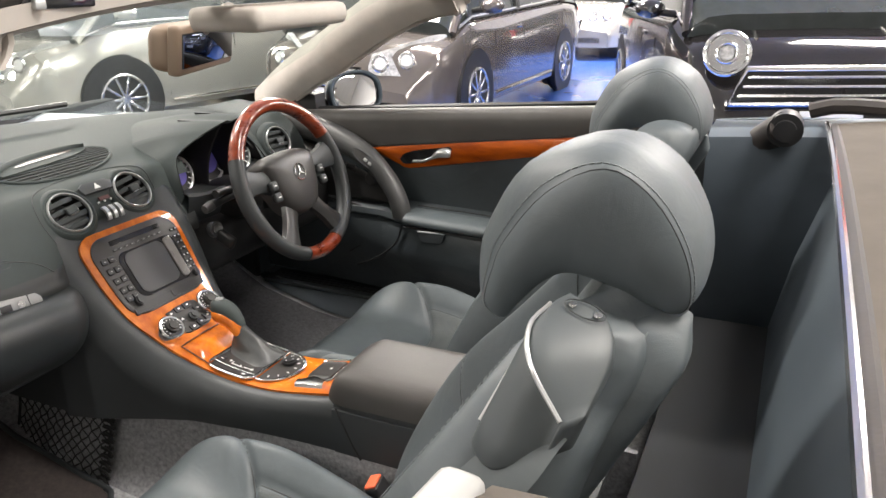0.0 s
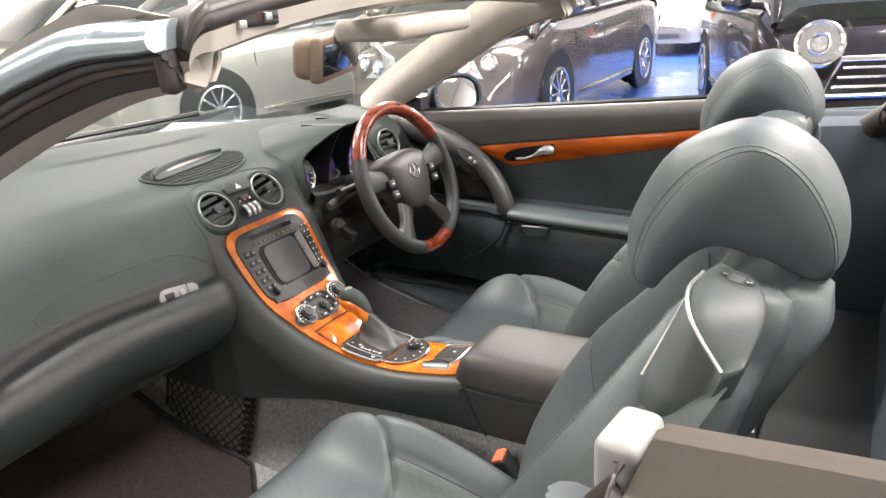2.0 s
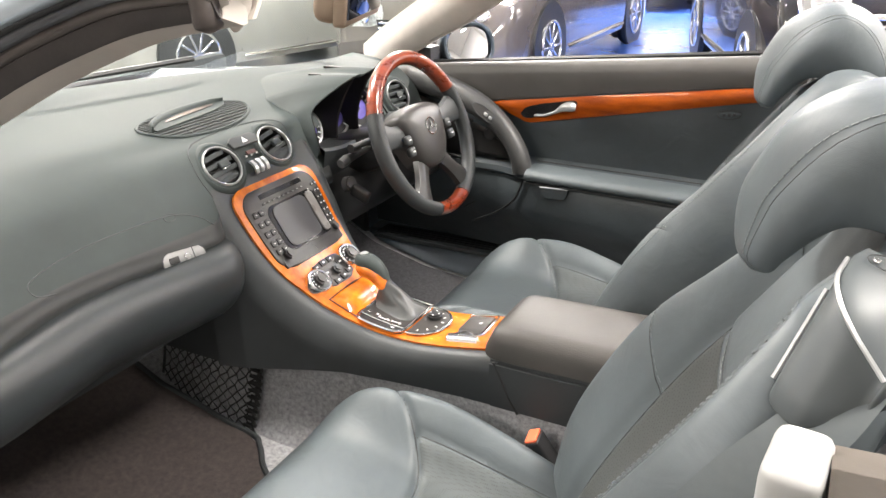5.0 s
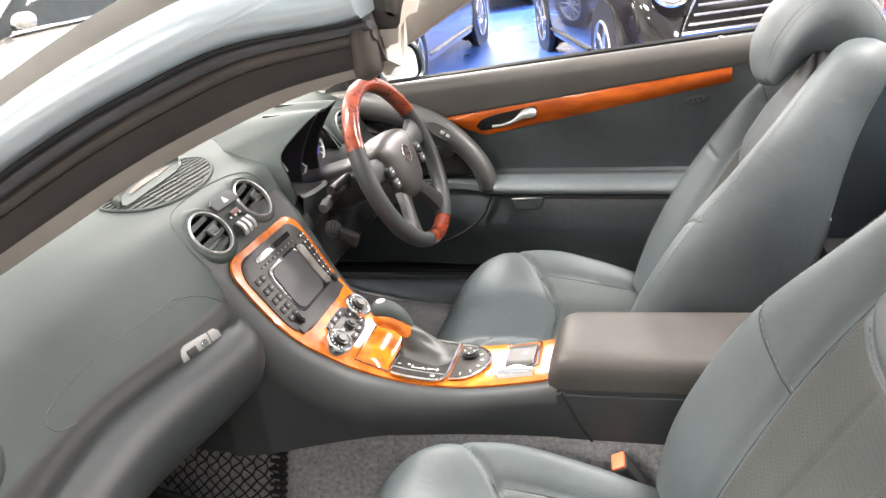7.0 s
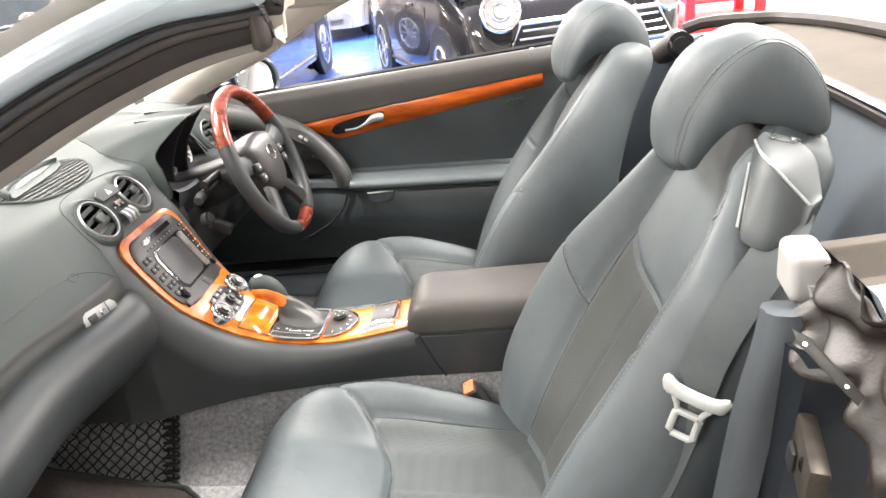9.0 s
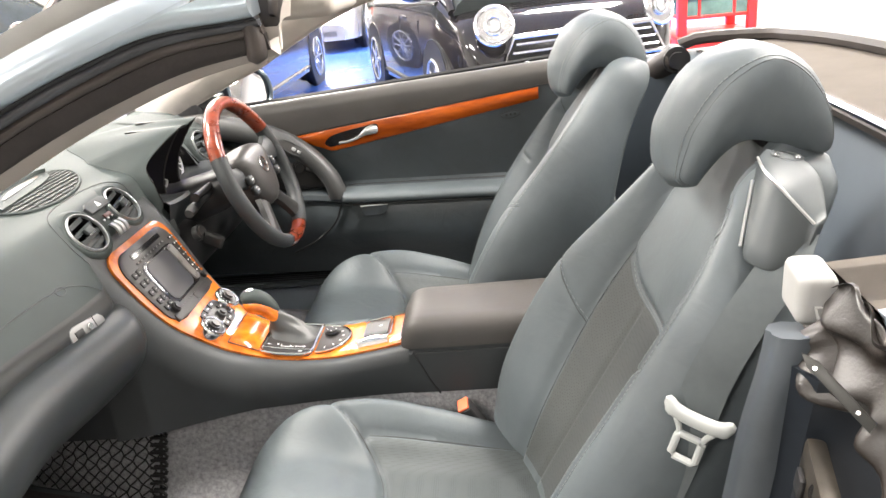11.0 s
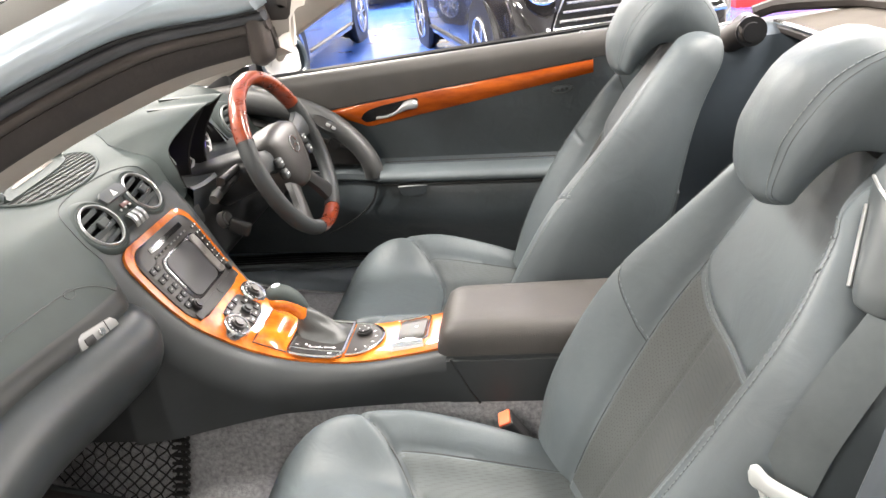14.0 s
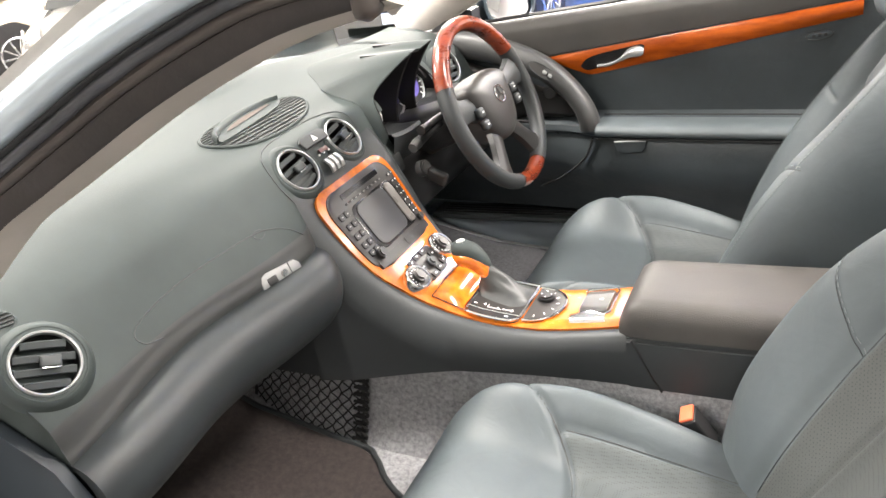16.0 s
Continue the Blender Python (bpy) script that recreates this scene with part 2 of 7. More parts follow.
def prism(poly, m, depth, bev=0.0, seg=2):
    """A polygon in the local xy plane, given depth along local z, laid at the pose m."""
    bm = bmesh.new()
    a = [bm.verts.new((x, y, 0)) for x, y in poly]
    b = [bm.verts.new((x, y, depth)) for x, y in poly]
    k = len(poly)
    bm.faces.new(a[::-1])
    top = bm.faces.new(b)
    for i in range(k):
        bm.faces.new((a[i], a[(i + 1) % k], b[(i + 1) % k], b[i]))
    if bev:
        bmesh.ops.bevel(bm, geom=list(top.edges), offset=bev, segments=seg, profile=0.6, affect="EDGES", clamp_overlap=True)
    bmesh.ops.transform(bm, matrix=m, verts=bm.verts[:])
    return bm


def frame_at(origin, normal, up=(0, 0, 1)):
    """A pose whose local z is normal and whose local y is as near up as can be."""
    n = Vector(normal).normalized()
    x = Vector(up).cross(n).normalized()
    y = n.cross(x)
    m = Matrix((x, y, n)).transposed().to_4x4()
    m.translation = origin
    return m


def disc(m, r, depth, bev=0.0, n=28, bm=None):
    own = bmesh.new()
    bmesh.ops.create_cone(own, cap_ends=True, segments=n, radius1=r, radius2=r, depth=depth, matrix=m @ Matrix.Translation((0, 0, depth / 2)))
    if bev:
        rim = [e for e in own.edges if len(e.link_faces) == 2 and any(len(f.verts) > 4 for f in e.link_faces)]
        bmesh.ops.bevel(own, geom=rim, offset=bev, segments=2, affect="EDGES", clamp_overlap=True)
    return own if bm is None else merge(bm, own)


def hoop(m, r, t, n=36, k=8, bm=None, sx=1.0):
    pts = [m @ Vector((math.cos(a) * r * sx, math.sin(a) * r, 0)) for a in np.linspace(0, 2 * math.pi, n, endpoint=False)]
    return tube(pts, t, k, closed=True, bm=bm)


def sstep(a, b, x):
    t = min(1.0, max(0.0, (x - a) / (b - a)))
    return t * t * (3 - 2 * t)


def lerp(x, xs, ys):
    return float(np.interp(x, xs, ys))


def smooth_curve(xs, ys):
    """A smooth function through the given knots."""
    xs, ys = np.array(xs, float), np.array(ys, float)
    m = np.gradient(ys, xs)

    def f(x):
        x = min(max(x, xs[0]), xs[-1])
        i = min(int(np.searchsorted(xs, x, "right")) - 1, len(xs) - 2)
        h = xs[i + 1] - xs[i]
        t = (x - xs[i]) / h
        return (2 * t**3 - 3 * t**2 + 1) * ys[i] + (t**3 - 2 * t**2 + t) * h * m[i] + (3 * t**2 - 2 * t**3) * ys[i + 1] + (t**3 - t**2) * h * m[i + 1]

    return f

# ---- the showroom ----
solo("floor", box(0, 3, GROUND - 0.05, 26, 24, 0.1), GREYFLOOR, "pale grey painted showroom floor", "floor", kind="structure", smooth=False)
solo("floor_lane", box(0.4, 9.2, GROUND + 0.002, 7.2, 11.6, 0.004), BLUEFLOOR, "glossy blue painted lane on the showroom floor", "floor", kind="structure", smooth=False)
# the south wall is unseen; its grey is picked to bounce less light
for nm, x, y, sx, sy in (("wall_north", 0, 15.1, 26, 0.2), ("wall_south", 0, -9.1, 26, 0.2), ("wall_west", -13.1, 3, 0.2, 24), ("wall_east", 13.1, 3, 0.2, 24)):
    solo(nm, box(x, y, GROUND + 2.1, sx, sy, 4.2), WALLG if nm == "wall_south" else WALLW, "plain painted showroom wall", "wall", kind="structure", smooth=False)
solo("ceiling", box(0, 3, CEIL + 0.06, 26, 24, 0.1), WALLW, "plain white showroom ceiling", "ceiling", kind="structure", smooth=False)
for lx in LAMPX:
    for ly in (-4.5, 0.3, 5.5, 10.5):
        t = thing("ceiling_light", (lx, ly, CEIL), "long white ceiling light with a bright diffuser", "ceiling light", "ceiling lights")
        part("housing", box(lx, ly, CEIL - 0.035, 1.7, 0.8, 0.07, 0.01), WALLW, t)
        part("diffuser", box(lx, ly, CEIL - 0.085, 1.62, 0.72, 0.03, 0.008), LAMPGLOW, t, "glowing white diffuser")


# ---- body of the convertible ----
def glass_base(y):
    """Where the windscreen meets the scuttle."""
    return -0.93 + 0.50 * (abs(y) / 0.64) ** 2.2


def header_x(y):
    return 0.268 + 0.105 * (abs(y) / 0.66) ** 2


def header_z(y):
    return 1.182 - 0.047 * (abs(y) / 0.66) ** 2


PIL_TOP = [(-0.037, 0.956), (0.026, 0.989), (0.087, 1.020), (0.146, 1.049), (0.205, 1.073), (0.268, 1.093), (0.345, 1.104)]
PIL = [(-0.47, 0.755), (-0.32, 0.833), (-0.19, 0.893), (-0.106, 0.928)] + PIL_TOP
PIL_SEAL = [(-0.185, 0.72), (-0.154, 0.818), (-0.123, 0.873), (-0.090, 0.908)] + PIL_TOP


def pillar_y(x):
    """How far out the foot of the pillar stands at x."""
    return 0.665 - 0.31 * x + 0.28 * max(0.0, -0.05 - x)

shell = thing("convertible_body", (0, 0, GROUND), "blue-grey metallic convertible body with its roof stowed", "car")
# the body narrows towards nose and tail


def plan_w(x):
    return 0.88 * (1 - 0.13 * sstep(-1.5, -2.35, x) - 0.11 * sstep(1.5, 2.3, x))


# bonnet and scuttle
rows = []
for i, x in enumerate(np.linspace(-2.35, -0.42, 26)):
    r = []
    for v in np.linspace(-1, 1, 31):
        y = v * 0.88
        top = lerp(x, [-2.35, -2.1, -1.6, -1.0, -0.4], [0.50, 0.62, 0.73, 0.81, 0.83])
        edge = max(0.0, (abs(v) - 0.75) / 0.25)
        xx = x + 0.27 * abs(v) ** 3 * sstep(-1.8, -2.35, x)
        y = v * plan_w(xx)
        r.append((xx, y, top - 0.03 * v * v - 0.12 * edge**2.2 + 0.02 * math.exp(-((abs(v) - 0.55) / 0.06) ** 2)))
    rows.append(r)
bm = sheet(rows, 0.02)
part("bonnet", bm, PAINT, shell)
for s in (-1, 1):
    rows = []
    for x in np.linspace(-2.08, -0.42, 24):
        top = lerp(x, [-2.35, -2.1, -1.6, -1.0, -0.4], [0.50, 0.62, 0.73, 0.81, 0.83]) - 0.15
        arch = math.sqrt(max(0, 0.36**2 - (x + 1.55) ** 2)) + 0.21 if abs(x + 1.55) < 0.36 else 0.12
        lo = max(GROUND + 0.18, arch if abs(x + 1.55) < 0.36 else 0.08)
        rows.append([(x, s * (plan_w(x) + 0.03 * math.sin(3.14 * u)), lo + (top - lo) * u) for u in np.linspace(0, 1, 8)])
    part("front_wing", sheet(rows, 0.02, (0, s, 0)), PAINT, shell)
rows = []
for u in np.linspace(0, 1, 12):
    rows.append([(-2.36 + 0.27 * abs(v) ** 3 - 0.05 * math.sin(3.14 * u) + 0.06 * (1 - u) ** 3, v * plan_w(-2.08) * (1 + 0.03 * math.sin(3.14 * u)), 0.05 + (0.455 - 0.12 * max(0.0, (abs(v) - 0.75) / 0.25) ** 2.2) * u) for v in np.linspace(-1, 1, 31)])
part("front_bumper", sheet(rows, 0.02, (-1, 0, 0)), PAINT, shell)
rows = []
for u in np.linspace(0, 1, 12):
    rows.append([(2.30 - 0.10 * abs(v) ** 4 + 0.05 * math.sin(3.14 * u), v * 0.80, 0.06 + 0.68 * u) for v in np.linspace(-1, 1, 27)])
part("rear_bumper", sheet(rows, 0.02, (1, 0, 0)), PAINT, shell)
part("undertray", box(0.05, 0, 0.075, 4.7, 1.6, 0.11, 0.02), BLACK, shell)
for s in (-1, 1):
    part("sill", box(0.2, s * 0.80, 0.19, 1.36, 0.16, 0.20, 0.03), PAINT, shell, "painted door sill")
    part("sill_cover", box(0.2, s * 0.745, 0.302, 1.2, 0.09, 0.014, 0.005), GUIDEP, shell, "grey plastic sill cover")
    for q in range(4):
        part("sill_rib", box(0.2, s * (0.722 + 0.015 * q), 0.3105, 1.14, 0.005, 0.005, 0.0015, 1), BLACK, shell)
# cabin floor, firewall, tunnel carpets
rows = []
for x in np.linspace(-0.95, 1.05, 44):
    z = lerp(x, [-0.95, -0.6, -0.38, -0.2, 0.0, 1.05], [0.62, 0.40, 0.27, 0.222, 0.20, 0.19])
    rows.append([(x, y, z + 0.012 * math.exp(-((abs(y) - 0.66) / 0.05) ** 2)) for y in np.linspace(-0.72, 0.72, 37)])
part("cabin_carpet", sheet(rows, 0.03), CARPET, shell, "dark grey deep-pile cabin carpet")
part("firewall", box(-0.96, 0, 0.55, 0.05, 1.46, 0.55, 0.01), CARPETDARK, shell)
for s in (-1, 1):
    rows = [[(x, 0.008 + s * (0.080 + 0.030 * u**1.6 + 0.030 * sstep(0.10, -0.15, x) + 0.022 * max(0, u - 0.8) * 5), 0.430 - 0.232 * u) for u in np.linspace(0, 1, 13)] for x in np.linspace(-0.7, 0.85, 24)]
    part("tunnel_carpet", sheet(rows, 0.01, (0, s, 0)), CARPET, shell, "grey carpeted tunnel side")
    part("kick_panel", box(-0.66, s * 0.715, 0.45, 0.46, 0.03, 0.46, 0.012), DASHDARK, shell)
# rear bulkhead, shelf, storage boxes
part("rear_bulkhead", sheet([[(x, y, z) for y in np.linspace(-0.66, 0.66, 9)] for x, z in ((1.0, 0.19), (1.02, 0.45), (1.05, 0.62), (1.10, 0.80), (1.12, 0.86))], 0.03, (-1, 0, 0)), REARTRIM, shell, "blue-grey trimmed bulkhead behind the seats")
part("door_jamb", box(0.855, 0.735, 0.53, 0.092, 0.066, 0.64, 0.012, 2), DASHDARK, shell, "dark trimmed jamb behind the driver door")
part("rear_storage_lid", box(0.97, 0.0, 0.43, 0.22, 1.22, 0.05, 0.015), LIDM, shell, "dark grey lid of the rear storage box")
part("rear_storage_box", box(0.97, 0.0, 0.30, 0.22, 1.2, 0.21, 0.02), DASHDARK, shell)
# stowed-roof cover behind the seats
rows = []
for u in np.linspace(0, 1, 10):
    rows.append([(1.075 + 0.20 * u - 0.03 * (abs(y) / 0.62) ** 4 * u, y, 0.905 + 0.02 * u - 0.02 * (y / 0.62) ** 2) for y in np.linspace(-0.62, 0.66, 25)])
part("roof_cover", sheet(rows, 0.012), TAN, shell, "tan fabric cover panel over the stowed roof")
edge = [(1.073, y, 0.908 - 0.02 * (y / 0.62) ** 2) for y in np.linspace(-0.62, 0.64, 16)]
part("cover_front_rim", tube(edge, 0.0055, 8), CHROME, shell, "pale metal front edge strip")
part("cover_front_seal", tube([(x + 0.012, y, z - 0.012) for x, y, z in edge], 0.014, 8), SEAL, shell)
edge = [(1.04, 0.70, 0.90), (1.10, 0.69, 0.915)] + [(1.285 - 0.04 * (abs(y) / 0.62) ** 4, y, 0.938 - 0.02 * (y / 0.62) ** 2) for y in np.linspace(0.64, -0.62, 14)]
part("cover_rear_seal", tube(spl(edge, 40), 0.016, 8), SEAL, shell, "black rubber seal round the cover")
part("deck_lid", sheet([[(x, y * plan_w(x) / 0.88, z - 0.05 * (abs(y) / 0.8) ** 3) for y in np.linspace(-0.8, 0.8, 21)] for x, z in ((1.30, 0.925), (1.5, 0.945), (1.8, 0.94), (2.1, 0.91), (2.25, 0.83), (2.31, 0.72))], 0.02), PAINT, shell)
# rear quarters with the lock pillar
for s in (-1, 1):
    rows = []
    for x in np.linspace(0.86, 2.28, 20):
        top = lerp(x, [0.8, 1.0, 1.6, 2.1, 2.3], [0.862, 0.878, 0.90, 0.86, 0.72])
        lo = 0.21 + math.sqrt(max(0, 0.36**2 - (x - 1.05) ** 2)) if abs(x - 1.05) < 0.36 else 0.1
        rows.append([(x, s * (0.745 + 0.15 * math.sin(1.57 * min(1, u * 1.7)) ** 0.6) * plan_w(x) / 0.88, top - (top - lo) * u) for u in np.linspace(0, 1, 12)])
    part("rear_quarter", sheet(rows, 0.02, (0, s, 0)), PAINT, shell, "blue-grey rear quarter panel")
    part("quarter_trim", sheet([[(x, s * y, lerp(x, [0.8, 1.0, 1.3], [0.862, 0.876, 0.893]) - dz) for y, dz in ((0.745, 0.004), (0.72, 0.0), (0.64, 0.0), (0.61, 0.012), (0.60, 0.06), (0.61, 0.3), (0.66, 0.66))] for x in np.linspace(0.86, 1.28, 8)], 0.012, (0, s, 0)), TAN if s < 0 else REARTRIM, shell, "trim along the inside of the rear quarter")
for s in (-1,):
    z0 = 0.872
    part("pillar_cap", box(0.842, s * 0.636, z0 - 0.027, 0.036, 0.060, 0.052, 0.012, 4, (0, 0, s * 6)), WHITECAP, shell, "pale plastic corner cap on the lock pillar")
    part("cap_bracket", sheet([[(0.836 + 0.022 * u + 0.006 * v, s * (0.640 + 0.030 * v + 0.010 * u), 0.842 - 0.085 * u) for v in np.linspace(0, 1, 6)] for u in np.linspace(0, 1, 10)], 0.006, (1, 0, 0)), WHITECAP, shell, "pale bracket under the corner cap")
    rows = []
    for x, y, z in spl([(0.803, 0.671, 0.824), (0.796, 0.676, 0.79), (0.775, 0.684, 0.70), (0.745, 0.70, 0.50), (0.73, 0.72, 0.32)], 30):
        rows.append([(x + a, s * (y + b), z) for a, b in ((0.022, -0.010), (0.006, -0.014), (-0.006, -0.010), (-0.012, 0.0), (-0.009, 0.005), (-0.010, 0.010), (-0.004, 0.018), (0.010, 0.022), (0.024, 0.020))])
    part("door_seal", rings(bmesh.new(), rows), mat("pillar_seal", (0.060, 0.070, 0.080), 0.42, var=0.15), shell, "grey rubber door seal down the lock pillar", angle=70)
    part("lock_pillar", sheet([[(x + 0.02 + (0.85 - z) * -0.12, s * y, z) for x, y in ((0.80, 0.69), (0.815, 0.725), (0.86, 0.745), (0.90, 0.79), (0.92, 0.86))] for z in np.linspace(0.80, 0.25, 12)], 0.01, (1, 0, 0)), mat("pillar_paint", (0.016, 0.020, 0.026), 0.35, 0.3, var=0.25, scale=12), shell, "dark blue painted lock pillar")
    # crumpled cloth gaiter at the pillar head
    rows = []
    for u in np.linspace(0, 1, 34):
        y = 0.678 + 0.192 * u
        row = []
        for v in np.linspace(0, 1, 30):
            fold = 0.010 * math.sin(11 * u + 3 * math.sin(5 * v)) + 0.007 * math.sin(23 * u + 6 * v) + 0.005 * math.sin(17 * v + 5 * u)
            zt = 0.866 + 0.006 * math.sin(14 * u) - 0.01 * u
            row.append((0.842 + 0.030 * u - 0.022 * v + fold * (0.4 + v) * 0.9, s * y, zt - (0.060 + 0.075 * u) * v + 0.4 * fold))
        rows.append(row)
    part("seal_gaiter", sheet(rows, 0.003, (-1, 0, 0)), GAITERM, shell, "crumpled brown cloth gaiter", angle=70)
    part("gaiter_fold", sheet([[(0.848 + 0.05 * v + 0.006 * math.sin(13 * u + 4 * v), s * (0.700 + 0.17 * u), 0.866 - 0.01 * u + 0.006 * math.sin(14 * u) - 0.014 * math.sin(2.6 * v) * (1 + 0.5 * math.sin(9 * u))) for v in np.linspace(0, 1, 12)] for u in np.linspace(0, 1, 30)], 0.003), GAITERM, shell, "crumpled brown cloth gaiter", angle=70)
    m = frame_at((0.812, s * 0.775, 0.822), (-0.45, s * 0.75, 0.50), (-0.30, s * -0.80, 0.30))
    sp0 = part("gaiter_bracket", prism([(-0.005, -0.036), (0.004, -0.034), (0.006, 0.026), (0.001, 0.040), (-0.004, 0.030)], m, 0.003, 0.001), mat("bracket_grey", (0.03, 0.03, 0.027), 0.4, 0.3, var=0.2), shell, "grey metal bracket holding the gaiter")
    for q in (-0.02, 0.024):
        part("bracket_screw", disc(m @ Matrix.Translation((0, q, 0.003)), 0.0018, 0.003, 0.001, 12), CHROME, sp0)
    sk = part("striker_plate", box(0.800, s * 0.785, 0.735, 0.018, 0.085, 0.045, 0.006, 2, (0, 6, s * 14)), mat("striker_metal", (0.05, 0.044, 0.036), 0.42, 0.6, var=0.3, scale=30), shell, "dark metal door striker")
    part("striker_slot", box(0.791, s * 0.770, 0.730, 0.006, 0.022, 0.020, 0.003, 2, (0, 6, s * 14)), BLACK, sk)
    part("striker_screw", disc(frame_at((0.792, s * 0.803, 0.745), (-0.9, s * 0.25, 0.2)), 0.009, 0.004, 0.0015, 16), CHROME, sk)
for s in (-1, 1):
    for wx in (-1.55, 1.05):
        m = frame_at((wx, s * 0.70, 0.21), (0, s, 0))
        w = part("wheel", disc(m, 0.32, 0.2, 0.05, 36), TYRE, shell)
        part("rim", disc(m @ Matrix.Translation((0, 0, 0.19)), 0.22, 0.03, 0.01, 28), RIM, w)

# ---- windscreen with its frame ----
screen = thing("windscreen", (0, 0, 0.84), "raked windscreen with blue-grey pillars and beige inner trim", "windscreen")
rows = []
for u in np.linspace(0, 1, 16):
    r = []
    for y in np.linspace(-0.62, 0.62, 33):
        xb, zb = glass_base(y) + 0.02, 0.842 - 0.02 * (y / 0.62) ** 2
        xt, zt = header_x(y) - 0.03, header_z(y) + 0.022
        r.append((xb + (xt - xb) * u, y * (1.06 - 0.03 * u), zb + (zt - zb) * u + 0.035 * math.sin(math.pi * u)))
    rows.append(r)
gl = part("glass", sheet(rows), GLASS, screen, "clear laminated glass", fix=False)
gl.visible_shadow = False
for s in (-1, 1):
    for nm, mt, lab, prof in (
        ("pillar_trim", BEIGE, "beige inner pillar trim", [(-0.040, 0.030), (-0.042, 0.0), (-0.038, -0.013), (-0.030, -0.014), (0.002, -0.001), (0.004, 0.008), (-0.01, 0.03)]),
        ("pillar_seal", SEAL, "flat dark rubber pillar seal", [(-0.002, 0.004), (0.001, -0.002), (0.005, 0.0), (0.012, 0.020), (0.008, 0.024), (-0.004, 0.020)]),
        ("pillar_rib", RIBM, "rounded brown rubber rib", [(0.004, 0.022), (0.014, 0.0205), (0.019, 0.024), (0.020, 0.028), (0.017, 0.0325), (0.004, 0.032)]),
        ("window_guide", GUIDEM, "glossy dark grey window guide", [(0.010, 0.031), (0.022, 0.0315), (0.027, 0.0355), (0.028, 0.039), (0.026, 0.0425), (0.010, 0.042)]),
        ("glass_seal", BLACK, "thin black seal line", [(0.015, 0.041), (0.033, 0.042), (0.035, 0.0445), (0.020, 0.048)]),
        ("pillar", PAINT, "blue-grey metallic outer pillar", [(0.020, 0.046), (0.038, 0.045), (0.046, 0.051), (0.049, 0.061), (0.042, 0.076), (0.022, 0.087), (-0.010, 0.090), (-0.028, 0.082), (-0.02, 0.05)]),
    ):
        rows = []
        P = spl(PIL_SEAL if s < 0 and nm in ("pillar_trim", "pillar_seal", "pillar_rib") else PIL, 56)
        if s < 0 and nm == "pillar_trim":
            P = P[P[:, 0] > -0.150]
        for i, (x, z) in enumerate(P):
            u = i / (len(P) - 1)
            d = P[min(i + 1, len(P) - 1)] - P[max(i - 1, 0)]
            d = d / np.linalg.norm(d)
            k = 0.88 * (1 - 0.20 * sstep(0.86, 1.0, u))
            rows.append([(x - d[1] * dz * k, s * (pillar_y(x) + dy * (1 - 0.25 * sstep(0.7, 1.0, u))), z + d[0] * dz * k) for dy, dz in prof])
        part(nm, rings(bmesh.new(), rows), mt, screen, lab, angle=50)
    # inner face that rises to the glass
    rows = []
    P = spl(PIL, 56)
    P = P[P[:, 0] > -0.17] if s < 0 else P
    for i, (x, z) in enumerate(P):
        p0, p1 = P[max(i - 1, 0)], P[min(i + 1, len(P) - 1)]
        d = (p1 - p0) / np.linalg.norm(p1 - p0)
        nn = np.array([-d[1], d[0]])
        wd = 0.108 * (1 - 0.35 * sstep(0.8, 1.0, i / (len(P) - 1)))
        rows.append([(x + nn[0] * wd * q, s * (pillar_y(x) - 0.042 - 0.022 * math.sin(3.14 * q) + 0.012 * q * q), z - 0.006 + nn[1] * wd * q) for q in np.linspace(0, 1, 7)])
    part("pillar_inner_face", sheet(rows, 0.006, (0, -s, 0)), BEIGE, screen, "beige inner face of the pillar")
# header rail
def header_row(prof):
    rows = []
    for y in list(np.linspace(-0.578, -0.52, 14)) + list(np.linspace(-0.505, 0.505, 37)) + list(np.linspace(0.52, 0.578, 14)):
        e = max(0.0, (abs(y) - 0.528) / 0.05)
        k = 1 - 0.55 * min(1, e)
        rows.append([(header_x(y) + dx * k - 0.006 * e, y - np.sign(y) * 0.020 * e * e, header_z(y) + dz * k - 0.022 * e**2) for dx, dz in prof])
    return rows


part("header_rail", rings(bmesh.new(), header_row([(-0.05, 0.006), (-0.03, 0.020), (0.0, 0.026), (0.020, 0.024), (0.031, 0.016), (0.033, 0.006), (0.026, -0.001), (-0.03, 0.0)])), SEAL, screen, "dark rubber-edged header rail", angle=60)
part("header_lip", rings(bmesh.new(), header_row([(0.012, 0.024), (0.020, 0.030), (0.029, 0.026), (0.030, 0.018), (0.018, 0.018)])), RIBM, screen, "raised rubber lip on the header", angle=60)
part("header_trim", rings(bmesh.new(), header_row([(0.030, -0.001), (0.026, -0.022), (0.010, -0.026), (-0.02, -0.026), (-0.03, -0.004)])), BEIGE, screen, "pale beige header lining", angle=60)
part("header_ledge", rings(bmesh.new(), header_row([(0.012, -0.025), (0.008, -0.029), (-0.012, -0.032), (-0.05, -0.030), (-0.06, -0.02), (-0.02, -0.024)])), BEIGE, screen, "lower beige ledge of the header", angle=60)
